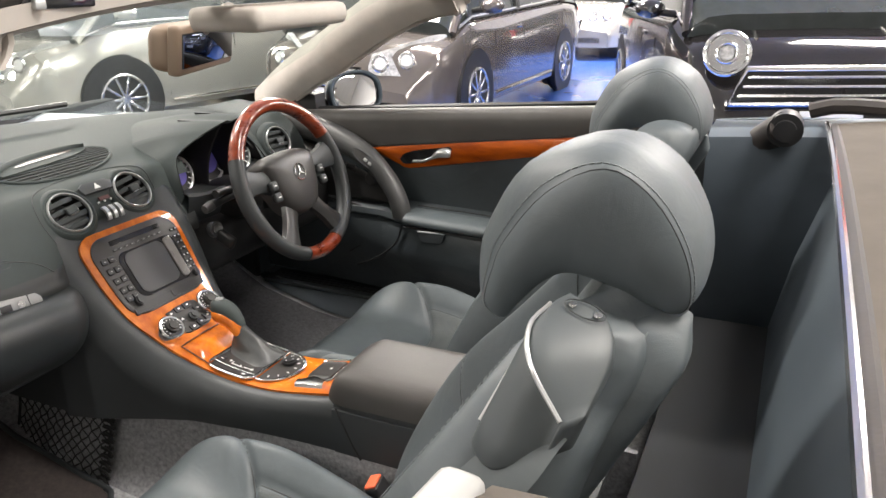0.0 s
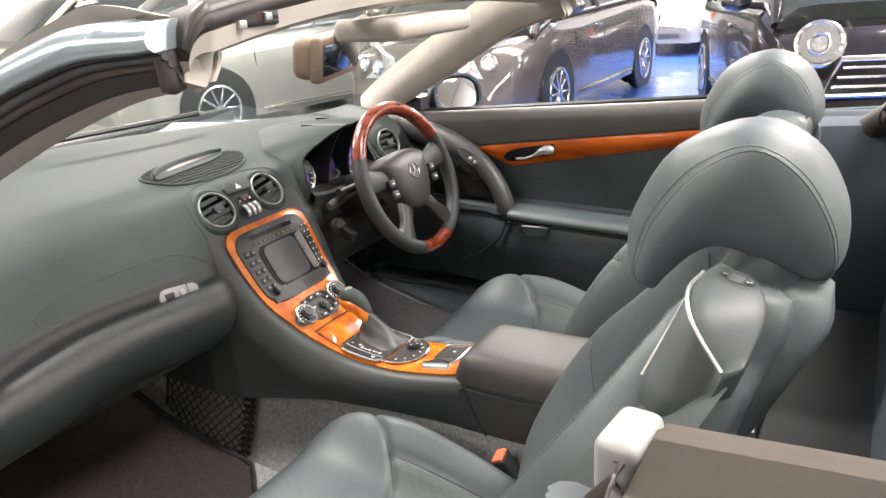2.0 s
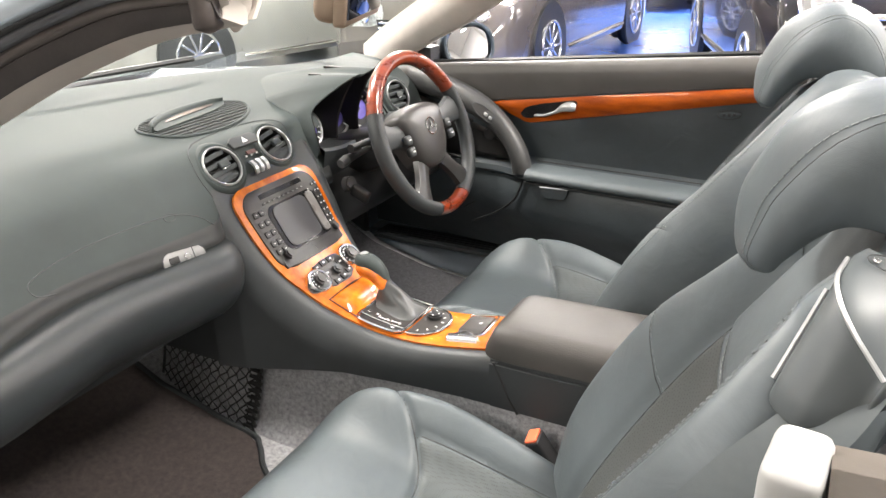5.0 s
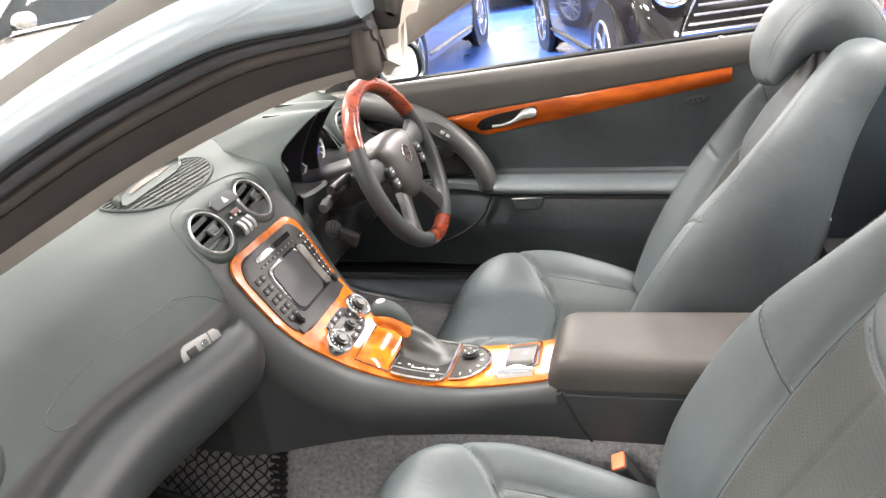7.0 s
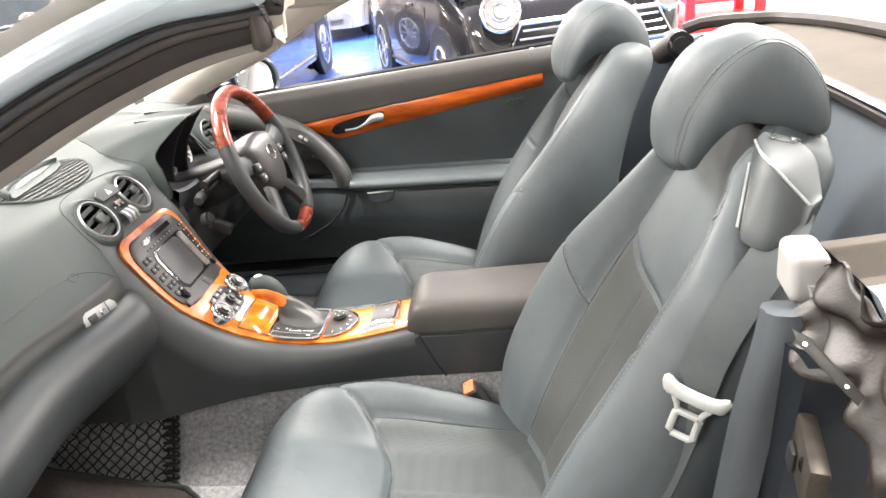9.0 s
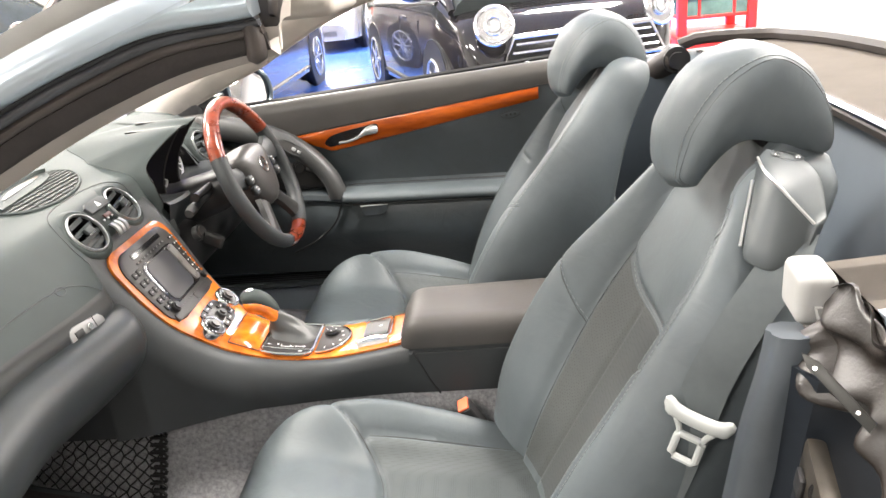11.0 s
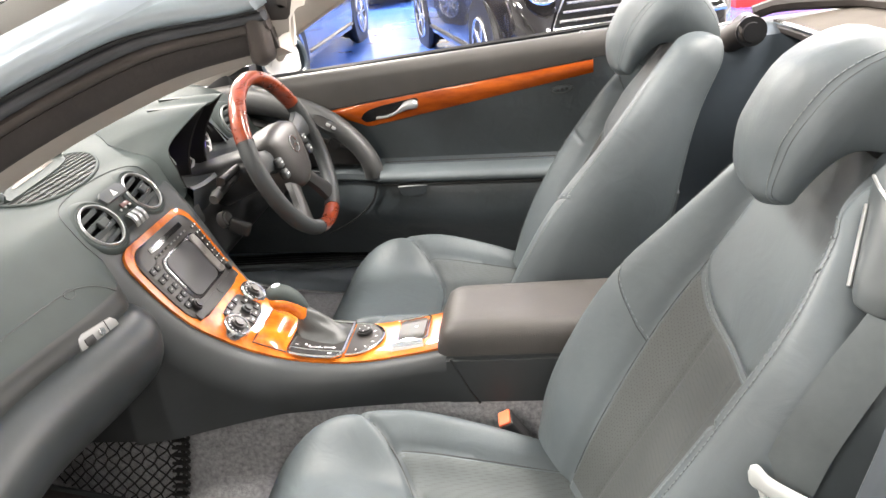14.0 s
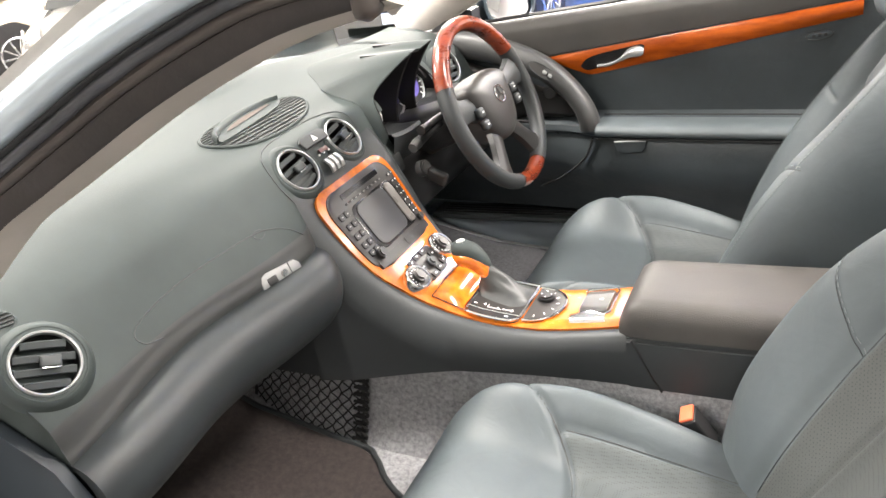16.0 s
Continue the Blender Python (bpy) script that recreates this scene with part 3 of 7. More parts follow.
for s in (-1, 1):
    # rubber folds between pillar and header
    rows = []
    for u in np.linspace(0, 1, 16):
        e = math.sqrt(max(0.03, 1 - (2 * u - 1) ** 10))
        rows.append([(0.330 + 0.008 * math.sin(3 * u) - 0.012 * u + 0.010 * e * math.cos(a), s * (0.561 + 0.006 * u + 0.017 * e * math.sin(a)), 1.090 + 0.068 * u) for a in np.linspace(0, 6.2832, 18, endpoint=False)])
    part("corner_fold", rings(bmesh.new(), rows), RIBM, screen, "folded brown rubber corner seal", angle=70)
    # pale end of the pillar lining beside the fold
    rows = []
    for u in np.linspace(0, 1, 14):
        e = math.sqrt(max(0.04, 1 - (1 - min(1, u * 2.6)) ** 2))
        rows.append([(0.334 + 0.004 * u + 0.009 * e * math.sin(a), s * (0.533 - 0.018 * u + 0.0145 * e * math.cos(a)), 1.088 + 0.062 * u) for a in np.linspace(0, 6.2832, 16, endpoint=False)])
    part("lining_end", rings(bmesh.new(), rows), BEIGE, screen, "pale beige end of the pillar lining", angle=70)
part("roof_latch", box(header_x(0.44) + 0.026, -0.445, header_z(0.44) - 0.004, 0.012, 0.10, 0.017, 0.003, 2, (0, 0, 10)), GLOSSBLACK, screen, "black roof latch slot in the header")
for q in (-0.475, -0.42):
    part("latch_hook", box(header_x(q) + 0.032, q, header_z(q) - 0.004, 0.006, 0.014, 0.009, 0.002, 2, (0, 0, 10)), SILVER, screen, "small metal latch hook")
part("overhead_lamp", box(0.26, 0.0, 1.118, 0.13, 0.24, 0.035, 0.016, 3), BEIGE, screen, "beige overhead lamp housing")
part("wiper", tube(spl([(-0.86, -0.35, 0.862), (-0.72, -0.1, 0.885), (-0.62, 0.3, 0.89)], 12), 0.007, 6), BLACK, screen)

# ---- rear-view mirror ----
mir = thing("rear_view_mirror", (0.06, 0.05, 1.058), "beige-framed rear-view mirror hanging from the header", "mirror")
mm = frame_at((0.070, 0.052, 1.065), (0.93, 0.33, -0.14))
part("shell", merge(box(0, 0, -0.028, 0.23, 0.074, 0.05, 0.024, 5), box(0, 0, -0.005, 0.235, 0.080, 0.022, 0.009, 3)), mat("mirror_shell", (0.24, 0.175, 0.125), 0.5, var=0.06), mir)
mir.children[0].data.transform(Matrix.Translation(-root_of(mir)) @ mm @ Matrix.Translation(root_of(mir)))
b = box(0, 0, 0.0065, 0.215, 0.055, 0.006, 0.002)
bmesh.ops.transform(b, matrix=mm, verts=b.verts[:])
part("mirror_glass", b, DARKMIRROR, mir, "dark dimmed mirror glass")
part("stalk", tube([(0.05, 0.05, 1.08), (0.10, 0.03, 1.105), (0.17, 0.01, 1.125)], 0.014, 10), BEIGE, mir)

# ---- dashboard ----
def dash_profile(y):
    xb = glass_base(y)
    c = math.exp(-((y) / 0.16) ** 4)
    end = sstep(0.5, 0.72, abs(y))
    bulge = 0.018 * math.exp(-((y) / 0.28) ** 4)
    hollow = 0.030 * math.exp(-(((abs(y) - 0.44) / 0.15) ** 2)) if y < 0 else 0.03
    rec = 0.055 * math.exp(-((y / 0.145) ** 6))
    dr = 0.032 * sstep(0.45, 0.53, y)
    lipx, lipz = -0.118 - hollow - rec, 0.682 + 0.12 * hollow - 0.014 * sstep(0.5, 0.67, abs(y))
    return [
        (xb, 0.828 - 0.02 * (y / 0.62) ** 2),
        (xb * 0.72 - 0.31 * 0.28, 0.848 - 0.01 * (y / 0.62) ** 2),
        (min(-0.42, xb * 0.4 - 0.28 * 0.6), 0.853 - bulge * 0.4),
        (-0.335 - 0.01 * end, 0.845 - bulge * 0.5 - 0.006 * end),
        (-0.262 - 0.6 * dr, 0.822 - bulge * 0.3),
        (-0.212 + 0.004 * end - dr, 0.792 + bulge * 0.6),
        (-0.178 + 0.006 * end - 0.4 * hollow - dr, 0.760),
        (-0.150 - 0.7 * hollow - 0.3 * rec - dr, 0.727),
        (-0.126 - 0.9 * hollow - 0.8 * rec - 0.6 * dr, 0.700),
        (lipx, lipz),
        (lipx + 0.004, lipz - 0.013),
        (lipx + 0.003, lipz - 0.027),
    ]


_memo = {}


def dash_curve(y):
    if y not in _memo:
        _memo[y] = spl(dash_profile(y), 61)
    return _memo[y]


dash = thing("dashboard", (-0.2, 0, 0.7), "dark grey-green leather dashboard sweeping across the cabin", "dashboard")
ys = np.linspace(-0.672, 0.70, 97)
bm = sheet([[(x, y, z) for x, z in dash_curve(round(y, 4))[:45]] for y in ys if y < 0.214])
merge(bm, sheet([[(x, y, z) for x, z in dash_curve(round(y, 4))] for y in ys if y > 0.505]))
# lip of the same leather; shade on its downturned face is in the colour
part("lower_pad", sheet([[(x, y, z) for x, z in dash_curve(round(y, 4))[44:]] for y in ys if y < 0.214]), mat("shaded_dash_leather", (0.030, 0.032, 0.032), 0.48, var=0.1, scale=5, bump=0.07, grain=1000, voronoi=True), dash, "leather lip under the pad, darkened in colour as shade")
merge(bm, sheet([[(x, y, z) for x, z in dash_curve(round(y, 4))[:20]] for y in ys if 0.195 < y < 0.545]))
merge(bm, sheet([[(x, y, z - 0.001) for x, z in dash_curve(round(y, 4))[:32]] for y in (0.20, 0.21, 0.22, 0.23, 0.24)]))
# closed ends
for y in (ys[0], ys[-1]):
    crv = dash_curve(round(y, 4))
    bm.faces.new([bm.verts.new((x, y, z)) for x, z in crv] + [bm.verts.new((crv[0][0], y, 0.60))])
# round openings for the two middle vents
holes = [(Vector((-0.178, -0.082, 0.774)), Vector((0.80, -0.05, 0.60)).normalized()), (Vector((-0.186, 0.076, 0.776)), Vector((0.80, 0.02, 0.60)).normalized())]
inside = []
for f in bm.faces:
    c = f.calc_center_median()
    for o, n in holes:
        d = c - o
        if abs(d.dot(n)) < 0.05 and (d - n * d.dot(n)).length < 0.040:
            inside.append(f)
bmesh.ops.delete(bm, geom=inside, context="FACES")
part("top_pad", bm, DASH, dash, "grey-green leather dashboard pad")
# glovebox roll under the lip
rows = []
for y in np.linspace(-0.672, -0.150, 46):
    t = max(0.0, (abs(y) - 0.45) / 0.25)
    k = max(0.0, 1 - (abs(y) - 0.155) / 0.06)
    hollow = 0.030 * math.exp(-(((abs(y) - 0.44) / 0.15) ** 2))
    rows.append([(x - hollow - 0.022 * t * t - 0.03 * k * k, y, z - 0.012 * t) for x, z in spl([(-0.20, 0.668), (-0.13, 0.664), (-0.092, 0.650), (-0.078, 0.615), (-0.092, 0.570), (-0.135, 0.530), (-0.20, 0.512), (-0.32, 0.52)], 26)])
# lid colour is darkened throughout to stand for shade beneath the dash
part("glovebox_lid", sheet(rows, 0.02, (-1, 0, 0)), mat("shaded_glovebox_leather", (0.022, 0.026, 0.028), 0.46, var=0.1, scale=5, bump=0.07, grain=1000, voronoi=True), dash, "padded grey leather glovebox lid")
part("lower_panel", box(-0.30, -0.43, 0.50, 0.22, 0.54, 0.03, 0.01), DASHDARK, dash)
# the same lower roll on the driver's side, darker
rows = []
for y in np.linspace(0.155, 0.70, 30):
    rows.append([(x, y, z) for x, z in spl([(-0.22, 0.668), (-0.17, 0.655), (-0.16, 0.60), (-0.18, 0.54), (-0.26, 0.50)], 14)])
part("knee_panel", sheet(rows, 0.02, (-1, 0, 0)), BLACK, dash, "dark lower panel by the steering column")
part("end_cap", prism([(-0.122, 0.656), (-0.24, 0.715), (-0.37, 0.768), (-0.50, 0.74), (-0.50, 0.45), (-0.21, 0.44), (-0.135, 0.475), (-0.095, 0.545), (-0.098, 0.61)], Matrix(((1, 0, 0, 0), (0, 0, 1, -0.690), (0, 1, 0, 0), (0, 0, 0, 1))), 0.016, 0.003), mat("end_panel_plastic", (0.026, 0.034, 0.042), 0.45, var=0.12, scale=8, bump=0.05, grain=900), dash, "dark navy end panel of the dashboard")
# airbag seam, a faint raised outline on the passenger side
seam = []
for y, u in spl([(-0.475, 0.77), (-0.505, 0.72), (-0.50, 0.66), (-0.42, 0.625), (-0.31, 0.615), (-0.235, 0.625), (-0.195, 0.67), (-0.175, 0.74)], 60):
    f = u * 60
    i = min(59, int(f))
    cc = spl(dash_profile(y), 61)
    x, z = cc[i] + (cc[i + 1] - cc[i]) * (f - i)
    seam.append((x - 0.0001, y, z - 0.0001))
part("airbag_seam", tube(seam, 0.0011, 6), DASHDARK, dash)
abm = frame_at((-0.1555, -0.243, 0.7290), (0.80, -0.04, 0.60))
part("airbag_badge", tube([abm @ Vector((0.011 * math.cos(a), 0.0075 * math.sin(a), 0.0)) for a in np.linspace(0, 6.2832, 22, endpoint=False)], 0.0009, 5, closed=True), DASHDARK, dash, "faint oval embossed mark")
# glovebox lock plate
plate_m = frame_at((-0.122, -0.258, 0.668), (0.93, -0.16, 0.33))
b = prism([(-0.040, -0.013), (0.037, -0.013), (0.041, -0.006), (0.039, 0.006), (0.031, 0.013), (-0.028, 0.013), (-0.036, 0.009), (-0.040, 0.001)], plate_m @ Matrix.Rotation(radians(-5), 4, "Z"), 0.005, 0.002)
lk = part("lock_plate", b, PLATEM, dash, "silver glovebox lock plate")
b = box(0, 0, 0, 0.018, 0.012, 0.004, 0.001)
bmesh.ops.transform(b, matrix=plate_m @ Matrix.Translation((-0.020, 0, 0.005)), verts=b.verts[:])
part("lock_button", b, BLACK, lk)
part("plate_joint", tube([plate_m @ Vector((0.018, y, 0.0052)) for y in (-0.013, 0.0, 0.012)], 0.0008, 5), BLACK, lk)
part("keyhole", disc(plate_m @ Matrix.Translation((0.005, 0, 0.004)), 0.006, 0.004, 0.001, 16), CHROME, lk)


def vent(x, y, z, n, r, tilt=0.0, name="air_vent"):
    m = frame_at((x, y, z), n) @ Matrix.Rotation(radians(tilt), 4, "Z")
    rows = []
    for rr, h in ((r + 0.022, -0.020), (r + 0.0165, -0.009), (r + 0.0125, -0.0042), (r + 0.0100, -0.0034), (r + 0.0085, -0.0044), (r + 0.004, -0.0040), (r + 0.003, -0.006), (r + 0.001, -0.02)):
        rows.append([m @ Vector((rr * math.cos(a), rr * math.sin(a), h)) for a in np.linspace(0, 6.2832, 48, endpoint=False)])
    v = part(name, rings(bmesh.new(), rows, cap=False), DASH, dash, "round vent with a chrome ring and dark slats")
    rows = []
    for rr, h in ((r + 0.0048, -0.006), (r + 0.0044, -0.0014), (r + 0.0032, 0.0004), (r + 0.0014, -0.0006), (r + 0.0008, -0.010)):
        rows.append([m @ Vector((rr * math.cos(a), rr * math.sin(a), h)) for a in np.linspace(0, 6.2832, 48, endpoint=False)])
    part("chrome_ring", rings(bmesh.new(), rows, cap=False), SILVER, v, "thin silver ring")
    part("vent_well", rings(bmesh.new(), [[m @ Vector((k * r * math.cos(a), k * r * math.sin(a), h)) for a in np.linspace(0, 6.2832, 32, endpoint=False)] for k, h in ((1.02, -0.007), (1.0, -0.044), (0.5, -0.046), (0.05, -0.046))], cap=False), CLUSTERBLACK, v, "dark vent duct")
    for k in range(4):
        q = (k - 1.5) * r * 0.46
        w = math.sqrt(r * r - q * q) - 0.0012
        rows = []
        for t in np.linspace(-1, 1, 9):
            rows.append([m @ Vector((w * t, q + dq, h - 0.002 * t * t)) for dq, h in ((-0.0030, -0.017), (-0.0052, -0.0080), (-0.0046, -0.0066), (0.0022, -0.0040), (0.0038, -0.0048), (0.0040, -0.0062), (0.0034, -0.017))])
        part("slat", rings(bmesh.new(), rows), SLATM, v)
    b = box(0.005, 0.001, -0.0015, r * 0.66, 0.015, 0.008, 0.003, 3)
    bmesh.ops.transform(b, matrix=m, verts=b.verts[:])
    part("vent_tab", b, SLATM, v)
    b = box(0.005, -0.0070, 0.0012, r * 0.56, 0.0015, 0.003, 0.0005, 1)
    bmesh.ops.transform(b, matrix=m, verts=b.verts[:])
    part("tab_edge", b, CHROME, v)
    return v


vent(-0.178, -0.082, 0.774, (0.80, -0.05, 0.60), 0.0365, 8)
vent(-0.186, 0.076, 0.776, (0.80, 0.02, 0.60), 0.0365, 8)
vent(-0.151, -0.628, 0.760, (0.80, -0.12, 0.58), 0.0350, -28)
vent(-0.206, 0.588, 0.770, (0.92, -0.12, 0.38), 0.036, 0)
dm = frame_at((-0.226, -0.628, 0.799), (0.62, -0.10, 0.78)) @ Matrix.Rotation(radians(-10), 4, "Z")
dv = part("demister_vent", prism([(0.024 * math.cos(a), 0.015 * math.sin(a)) for a in np.linspace(0, 6.2832, 28, endpoint=False)], dm, 0.003, 0.001), CLUSTERBLACK, dash, "small oval demister vent")
part("vent_rim", tube([dm @ Vector((0.0255 * math.cos(a), 0.0165 * math.sin(a), 0.002)) for a in np.linspace(0, 6.2832, 28, endpoint=False)], 0.002, 6, closed=True), DASH, dv)
for q in (-0.0085, -0.003, 0.003, 0.0085):
    w = 0.024 * math.sqrt(1 - (q / 0.0155) ** 2)
    b = box(0, q, 0.004, 2 * w, 0.0020, 0.004, 0.0005, 1)
    bmesh.ops.transform(b, matrix=dm, verts=b.verts[:])
    part("slat", b, SLATM, dv)
# hazard switch and the three rocker keys between the vents
hm = frame_at((-0.197, -0.004, 0.797), (0.72, 0, 0.69))
b = prism([(-0.034, -0.010), (0.034, -0.010), (0.038, 0.006), (0.026, 0.014), (-0.026, 0.014), (-0.038, 0.006)], hm, 0.0055, 0.003)
hz = part("hazard_switch", b, DASHDARK, dash, "dark hazard switch with a white triangle")
part("triangle", prism([(-0.007, -0.004), (0.007, -0.004), (0, 0.008)], hm @ Matrix.Translation((0, 0, 0.0055)), 0.001), WHITEM, hz)
part("warning_strip", prism([(-0.012, -0.004), (0.012, -0.004), (0.012, 0.004), (-0.012, 0.004)], frame_at((-0.182, -0.002, 0.778), (0.78, 0, 0.62)), 0.003, 0.001), mat("warning_lens", (0.10, 0.045, 0.04), 0.3), dash)
for k in range(3):
    m = frame_at((-0.166, -0.016 + 0.015 * k, 0.752), (0.82, 0, 0.57))
    b = rings(bmesh.new(), [[m @ Vector((w, 0.014 * t, 0.003 + 0.006 * math.cos(1.4 * t) + dh)) for w, dh in ((-0.0048, -0.004), (-0.0042, 0.0), (0.0042, 0.0), (0.0048, -0.004))] for t in np.linspace(-1, 1, 9)])
    part("rocker_key", b, SILVER, dash, "silver rocker key")
    part("key_light", disc(frame_at((-0.182, -0.016 + 0.015 * k, 0.772), (0.80, 0, 0.60)), 0.0022, 0.002, 0, 10), WHITEM, dash)
# speaker grille on the dash top, following the pad
def pad_z(x, y):
    cc = spl(dash_profile(y), 61)[:44]
    return float(np.interp(x, cc[:, 0], cc[:, 1]))


def gr(px, py, h):
    """A point of the grille: px across the car, py towards the windscreen, h above the pad."""
    x, y = -0.320 - 0.95 * py, 0.001 + px
    return Vector((x + 0.3 * h, y, pad_z(x, y) + h))


oval = [(math.cos(a) * 0.136, math.sin(a) * 0.066) for a in np.linspace(0, 6.2832, 44, endpoint=False)]
base = [[gr(k * x, k * y, 0.0012) for x, y in oval] for k in (1.0, 0.8, 0.6, 0.4, 0.2, 0.02)]
sp = part("speaker_grille", rings(bmesh.new(), base, cap=False), CLUSTERBLACK, dash, "oval dark speaker grille in the dash top")
part("grille_rim", tube([gr(1.01 * x, 1.01 * y, 0.001) for x, y in oval], 0.0032, 8, closed=True), DASH, sp)


def grille_bar(name, pts, wx, wy):
    rows = []
    for x, y in pts:
        rows.append([gr(x - wx, y - wy, 0.001), gr(x - wx, y - wy, 0.0032), gr(x + wx, y + wy, 0.0032), gr(x + wx, y + wy, 0.001)])
    part(name, rings(bmesh.new(), rows), GRILLEM, sp)


for k in range(13):
    q = -0.0564 + 0.0094 * k
    w = 0.134 * math.sqrt(max(0.0, 1 - (q / 0.0650) ** 2))
    grille_bar("grille_bar", [(w * v, q) for v in np.linspace(-1, 1, 11)], 0.0, 0.0014)
for x in (-0.060, -0.02, 0.02, 0.060):
    w = 0.064 * math.sqrt(1 - (x / 0.136) ** 2)
    grille_bar("grille_stay", [(x, w * v) for v in np.linspace(-1, 1, 9)], 0.0011, 0.0)
# sewn edge of the pod that carries the vents
pod = [(-0.150, -0.132), (-0.180, -0.141), (-0.212, -0.130), (-0.236, -0.096), (-0.247, -0.050), (-0.250, 0.0), (-0.249, 0.050), (-0.240, 0.096), (-0.218, 0.126), (-0.188, 0.134)]
part("pod_seam", tube([(x, y, pad_z(x, y) + 0.0004) for x, y in spl(pod, 50)], 0.0011, 5), SEAMM, dash, "fine seam round the vent pod")
# crescent blade with a small display
rows = []
top = spl([(-0.122, -0.012), (-0.106, 0.014), (-0.076, 0.036), (-0.030, 0.053), (0.030, 0.058), (0.075, 0.050), (0.104, 0.030)], 30)
low = spl([(-0.116, -0.020), (-0.088, -0.018), (-0.050, -0.014), (0.000, -0.009), (0.045, -0.003), (0.085, 0.009), (0.106, 0.026)], 30)
for (x0, y0), (x1, y1) in zip(top, low):
    rows.append([gr(x0 + f * (x1 - x0), y0 + f * (y1 - y0), h) for f, h in ((0, 0.001), (0.0, 0.0085), (0.08, 0.0130), (0.20, 0.0142), (0.30, 0.0115), (0.34, 0.0070), (1, 0.0056), (1, 0.001))])
part("display_hood", rings(bmesh.new(), rows), DASH, sp, "grey leather crescent over the grille", angle=50)
rows = []
for t in np.linspace(0.30, 0.80, 14):
    (x0, y0), (x1, y1) = top[int(t * 29)], low[int(t * 29)]
    k = 0.12 * math.sin(math.pi * (t - 0.28) / 0.54) ** 0.5
    rows.append([gr(x0 + f * (x1 - x0), y0 + f * (y1 - y0), 0.0074) for f in (0.56 - k, 0.56 + k)])
part("display", sheet(rows), mat("display_lens", (0.085, 0.062, 0.054), 0.3), sp, "small reddish parking display")

# ---- instrument cluster ----
cl = thing("instrument_cluster", (-0.22, 0.37, 0.75), "hooded instrument cluster with two violet dials", "instrument cluster")
EDGE = spl([(-0.158, 0.182, 0.735), (-0.170, 0.186, 0.775), (-0.188, 0.208, 0.815), (-0.165, 0.262, 0.850), (-0.137, 0.309, 0.874), (-0.136, 0.332, 0.872), (-0.118, 0.356, 0.884), (-0.168, 0.395, 0.862), (-0.215, 0.438, 0.838), (-0.238, 0.482, 0.812), (-0.228, 0.516, 0.775), (-0.205, 0.530, 0.735)], 78)
rows = []
for i, e in enumerate(EDGE):
    t = i / 77
    if t < 0.30:
        yb, k = 0.176 + 0.018 * (t / 0.30) ** 2, 40 - 22 * (t / 0.30)
    elif t > 0.70:
        yb, k = 0.540 - 0.016 * ((1 - t) / 0.30) ** 2, 40 - 22 * ((1 - t) / 0.30)
    else:
        yb, k = 0.194 + 0.330 * (t - 0.30) / 0.40, 18 - 5 * math.sin(math.pi * (t - 0.3) / 0.4)
    cc = spl(dash_profile(yb), 61)
    x, z = cc[int(k)] + (cc[int(k) + 1] - cc[int(k)]) * (k - int(k))
    base = np.array([x, yb, z + 0.001])
    row = []
    for q in np.linspace(0, 1, 12):
        p = e + (base - e) * q
        row.append((p[0], p[1], p[2] + 0.008 * math.sin(math.pi * q) * sstep(0.1, 0.35, min(t, 1 - t))))
    rows.append(row)
part("hood", sheet(rows, 0.003), DASH, cl, "leather hood over the dials")
rows = []
for i, e in enumerate(EDGE):
    t = i / 77
    rim = np.array([e[0] + 0.002, 0.372 + (e[1] - 0.372) * 0.995, e[2] + 0.001])
    mid = np.array([-0.235, 0.372 + (e[1] - 0.372) * 0.95, 0.735 + (e[2] - 0.735) * 0.84])
    deep = np.array([-0.285, 0.372 + (e[1] - 0.372) * 0.93, 0.735 + (e[2] - 0.735) * 0.78])
    rows.append([rim, rim + np.array([-0.006, 0, -0.006]), mid, deep])
part("visor", sheet(rows), CLUSTERBLACK, cl, "black inner visor")
part("backing", box(-0.270, 0.368, 0.764, 0.016, 0.285, 0.125, 0.005, 2, (0, -14, 0)), CLUSTERBLACK, cl)
for y, z, r in ((0.262, 0.752, 0.043), (0.362, 0.764, 0.050), (0.466, 0.758, 0.046)):
    m = frame_at((-0.250, y, z), (0.96, -0.05, 0.27))
    g = part("gauge", hoop(m, r, 0.0035, 36), SILVER, cl, "silver-ringed dial")
    part("dial_face", disc(m @ Matrix.Translation((0, 0, -0.004)), r, 0.004, 0, 28), BLACK, g)
    part("dial_display", disc(m @ Matrix.Translation((0, 0, 0.0005)), r * 0.58, 0.001, 0, 28), PURPLE, g, "violet lit display")
    for k in range(13):
        a = radians(225 - 22.5 * k)
        b = box(math.cos(a) * r * 0.80, math.sin(a) * r * 0.80, 0.0018, r * 0.22, 0.0024, 0.001, rot=(0, 0, math.degrees(a)))
        bmesh.ops.transform(b, matrix=m, verts=b.verts[:])
        part("tick", b, WHITEM, g)
    b = box(-r * 0.3, -r * 0.22, 0.003, r * 0.8, 0.003, 0.0015, rot=(0, 0, 35))
    bmesh.ops.transform(b, matrix=m, verts=b.verts[:])
    part("needle", b, BLACK, g)
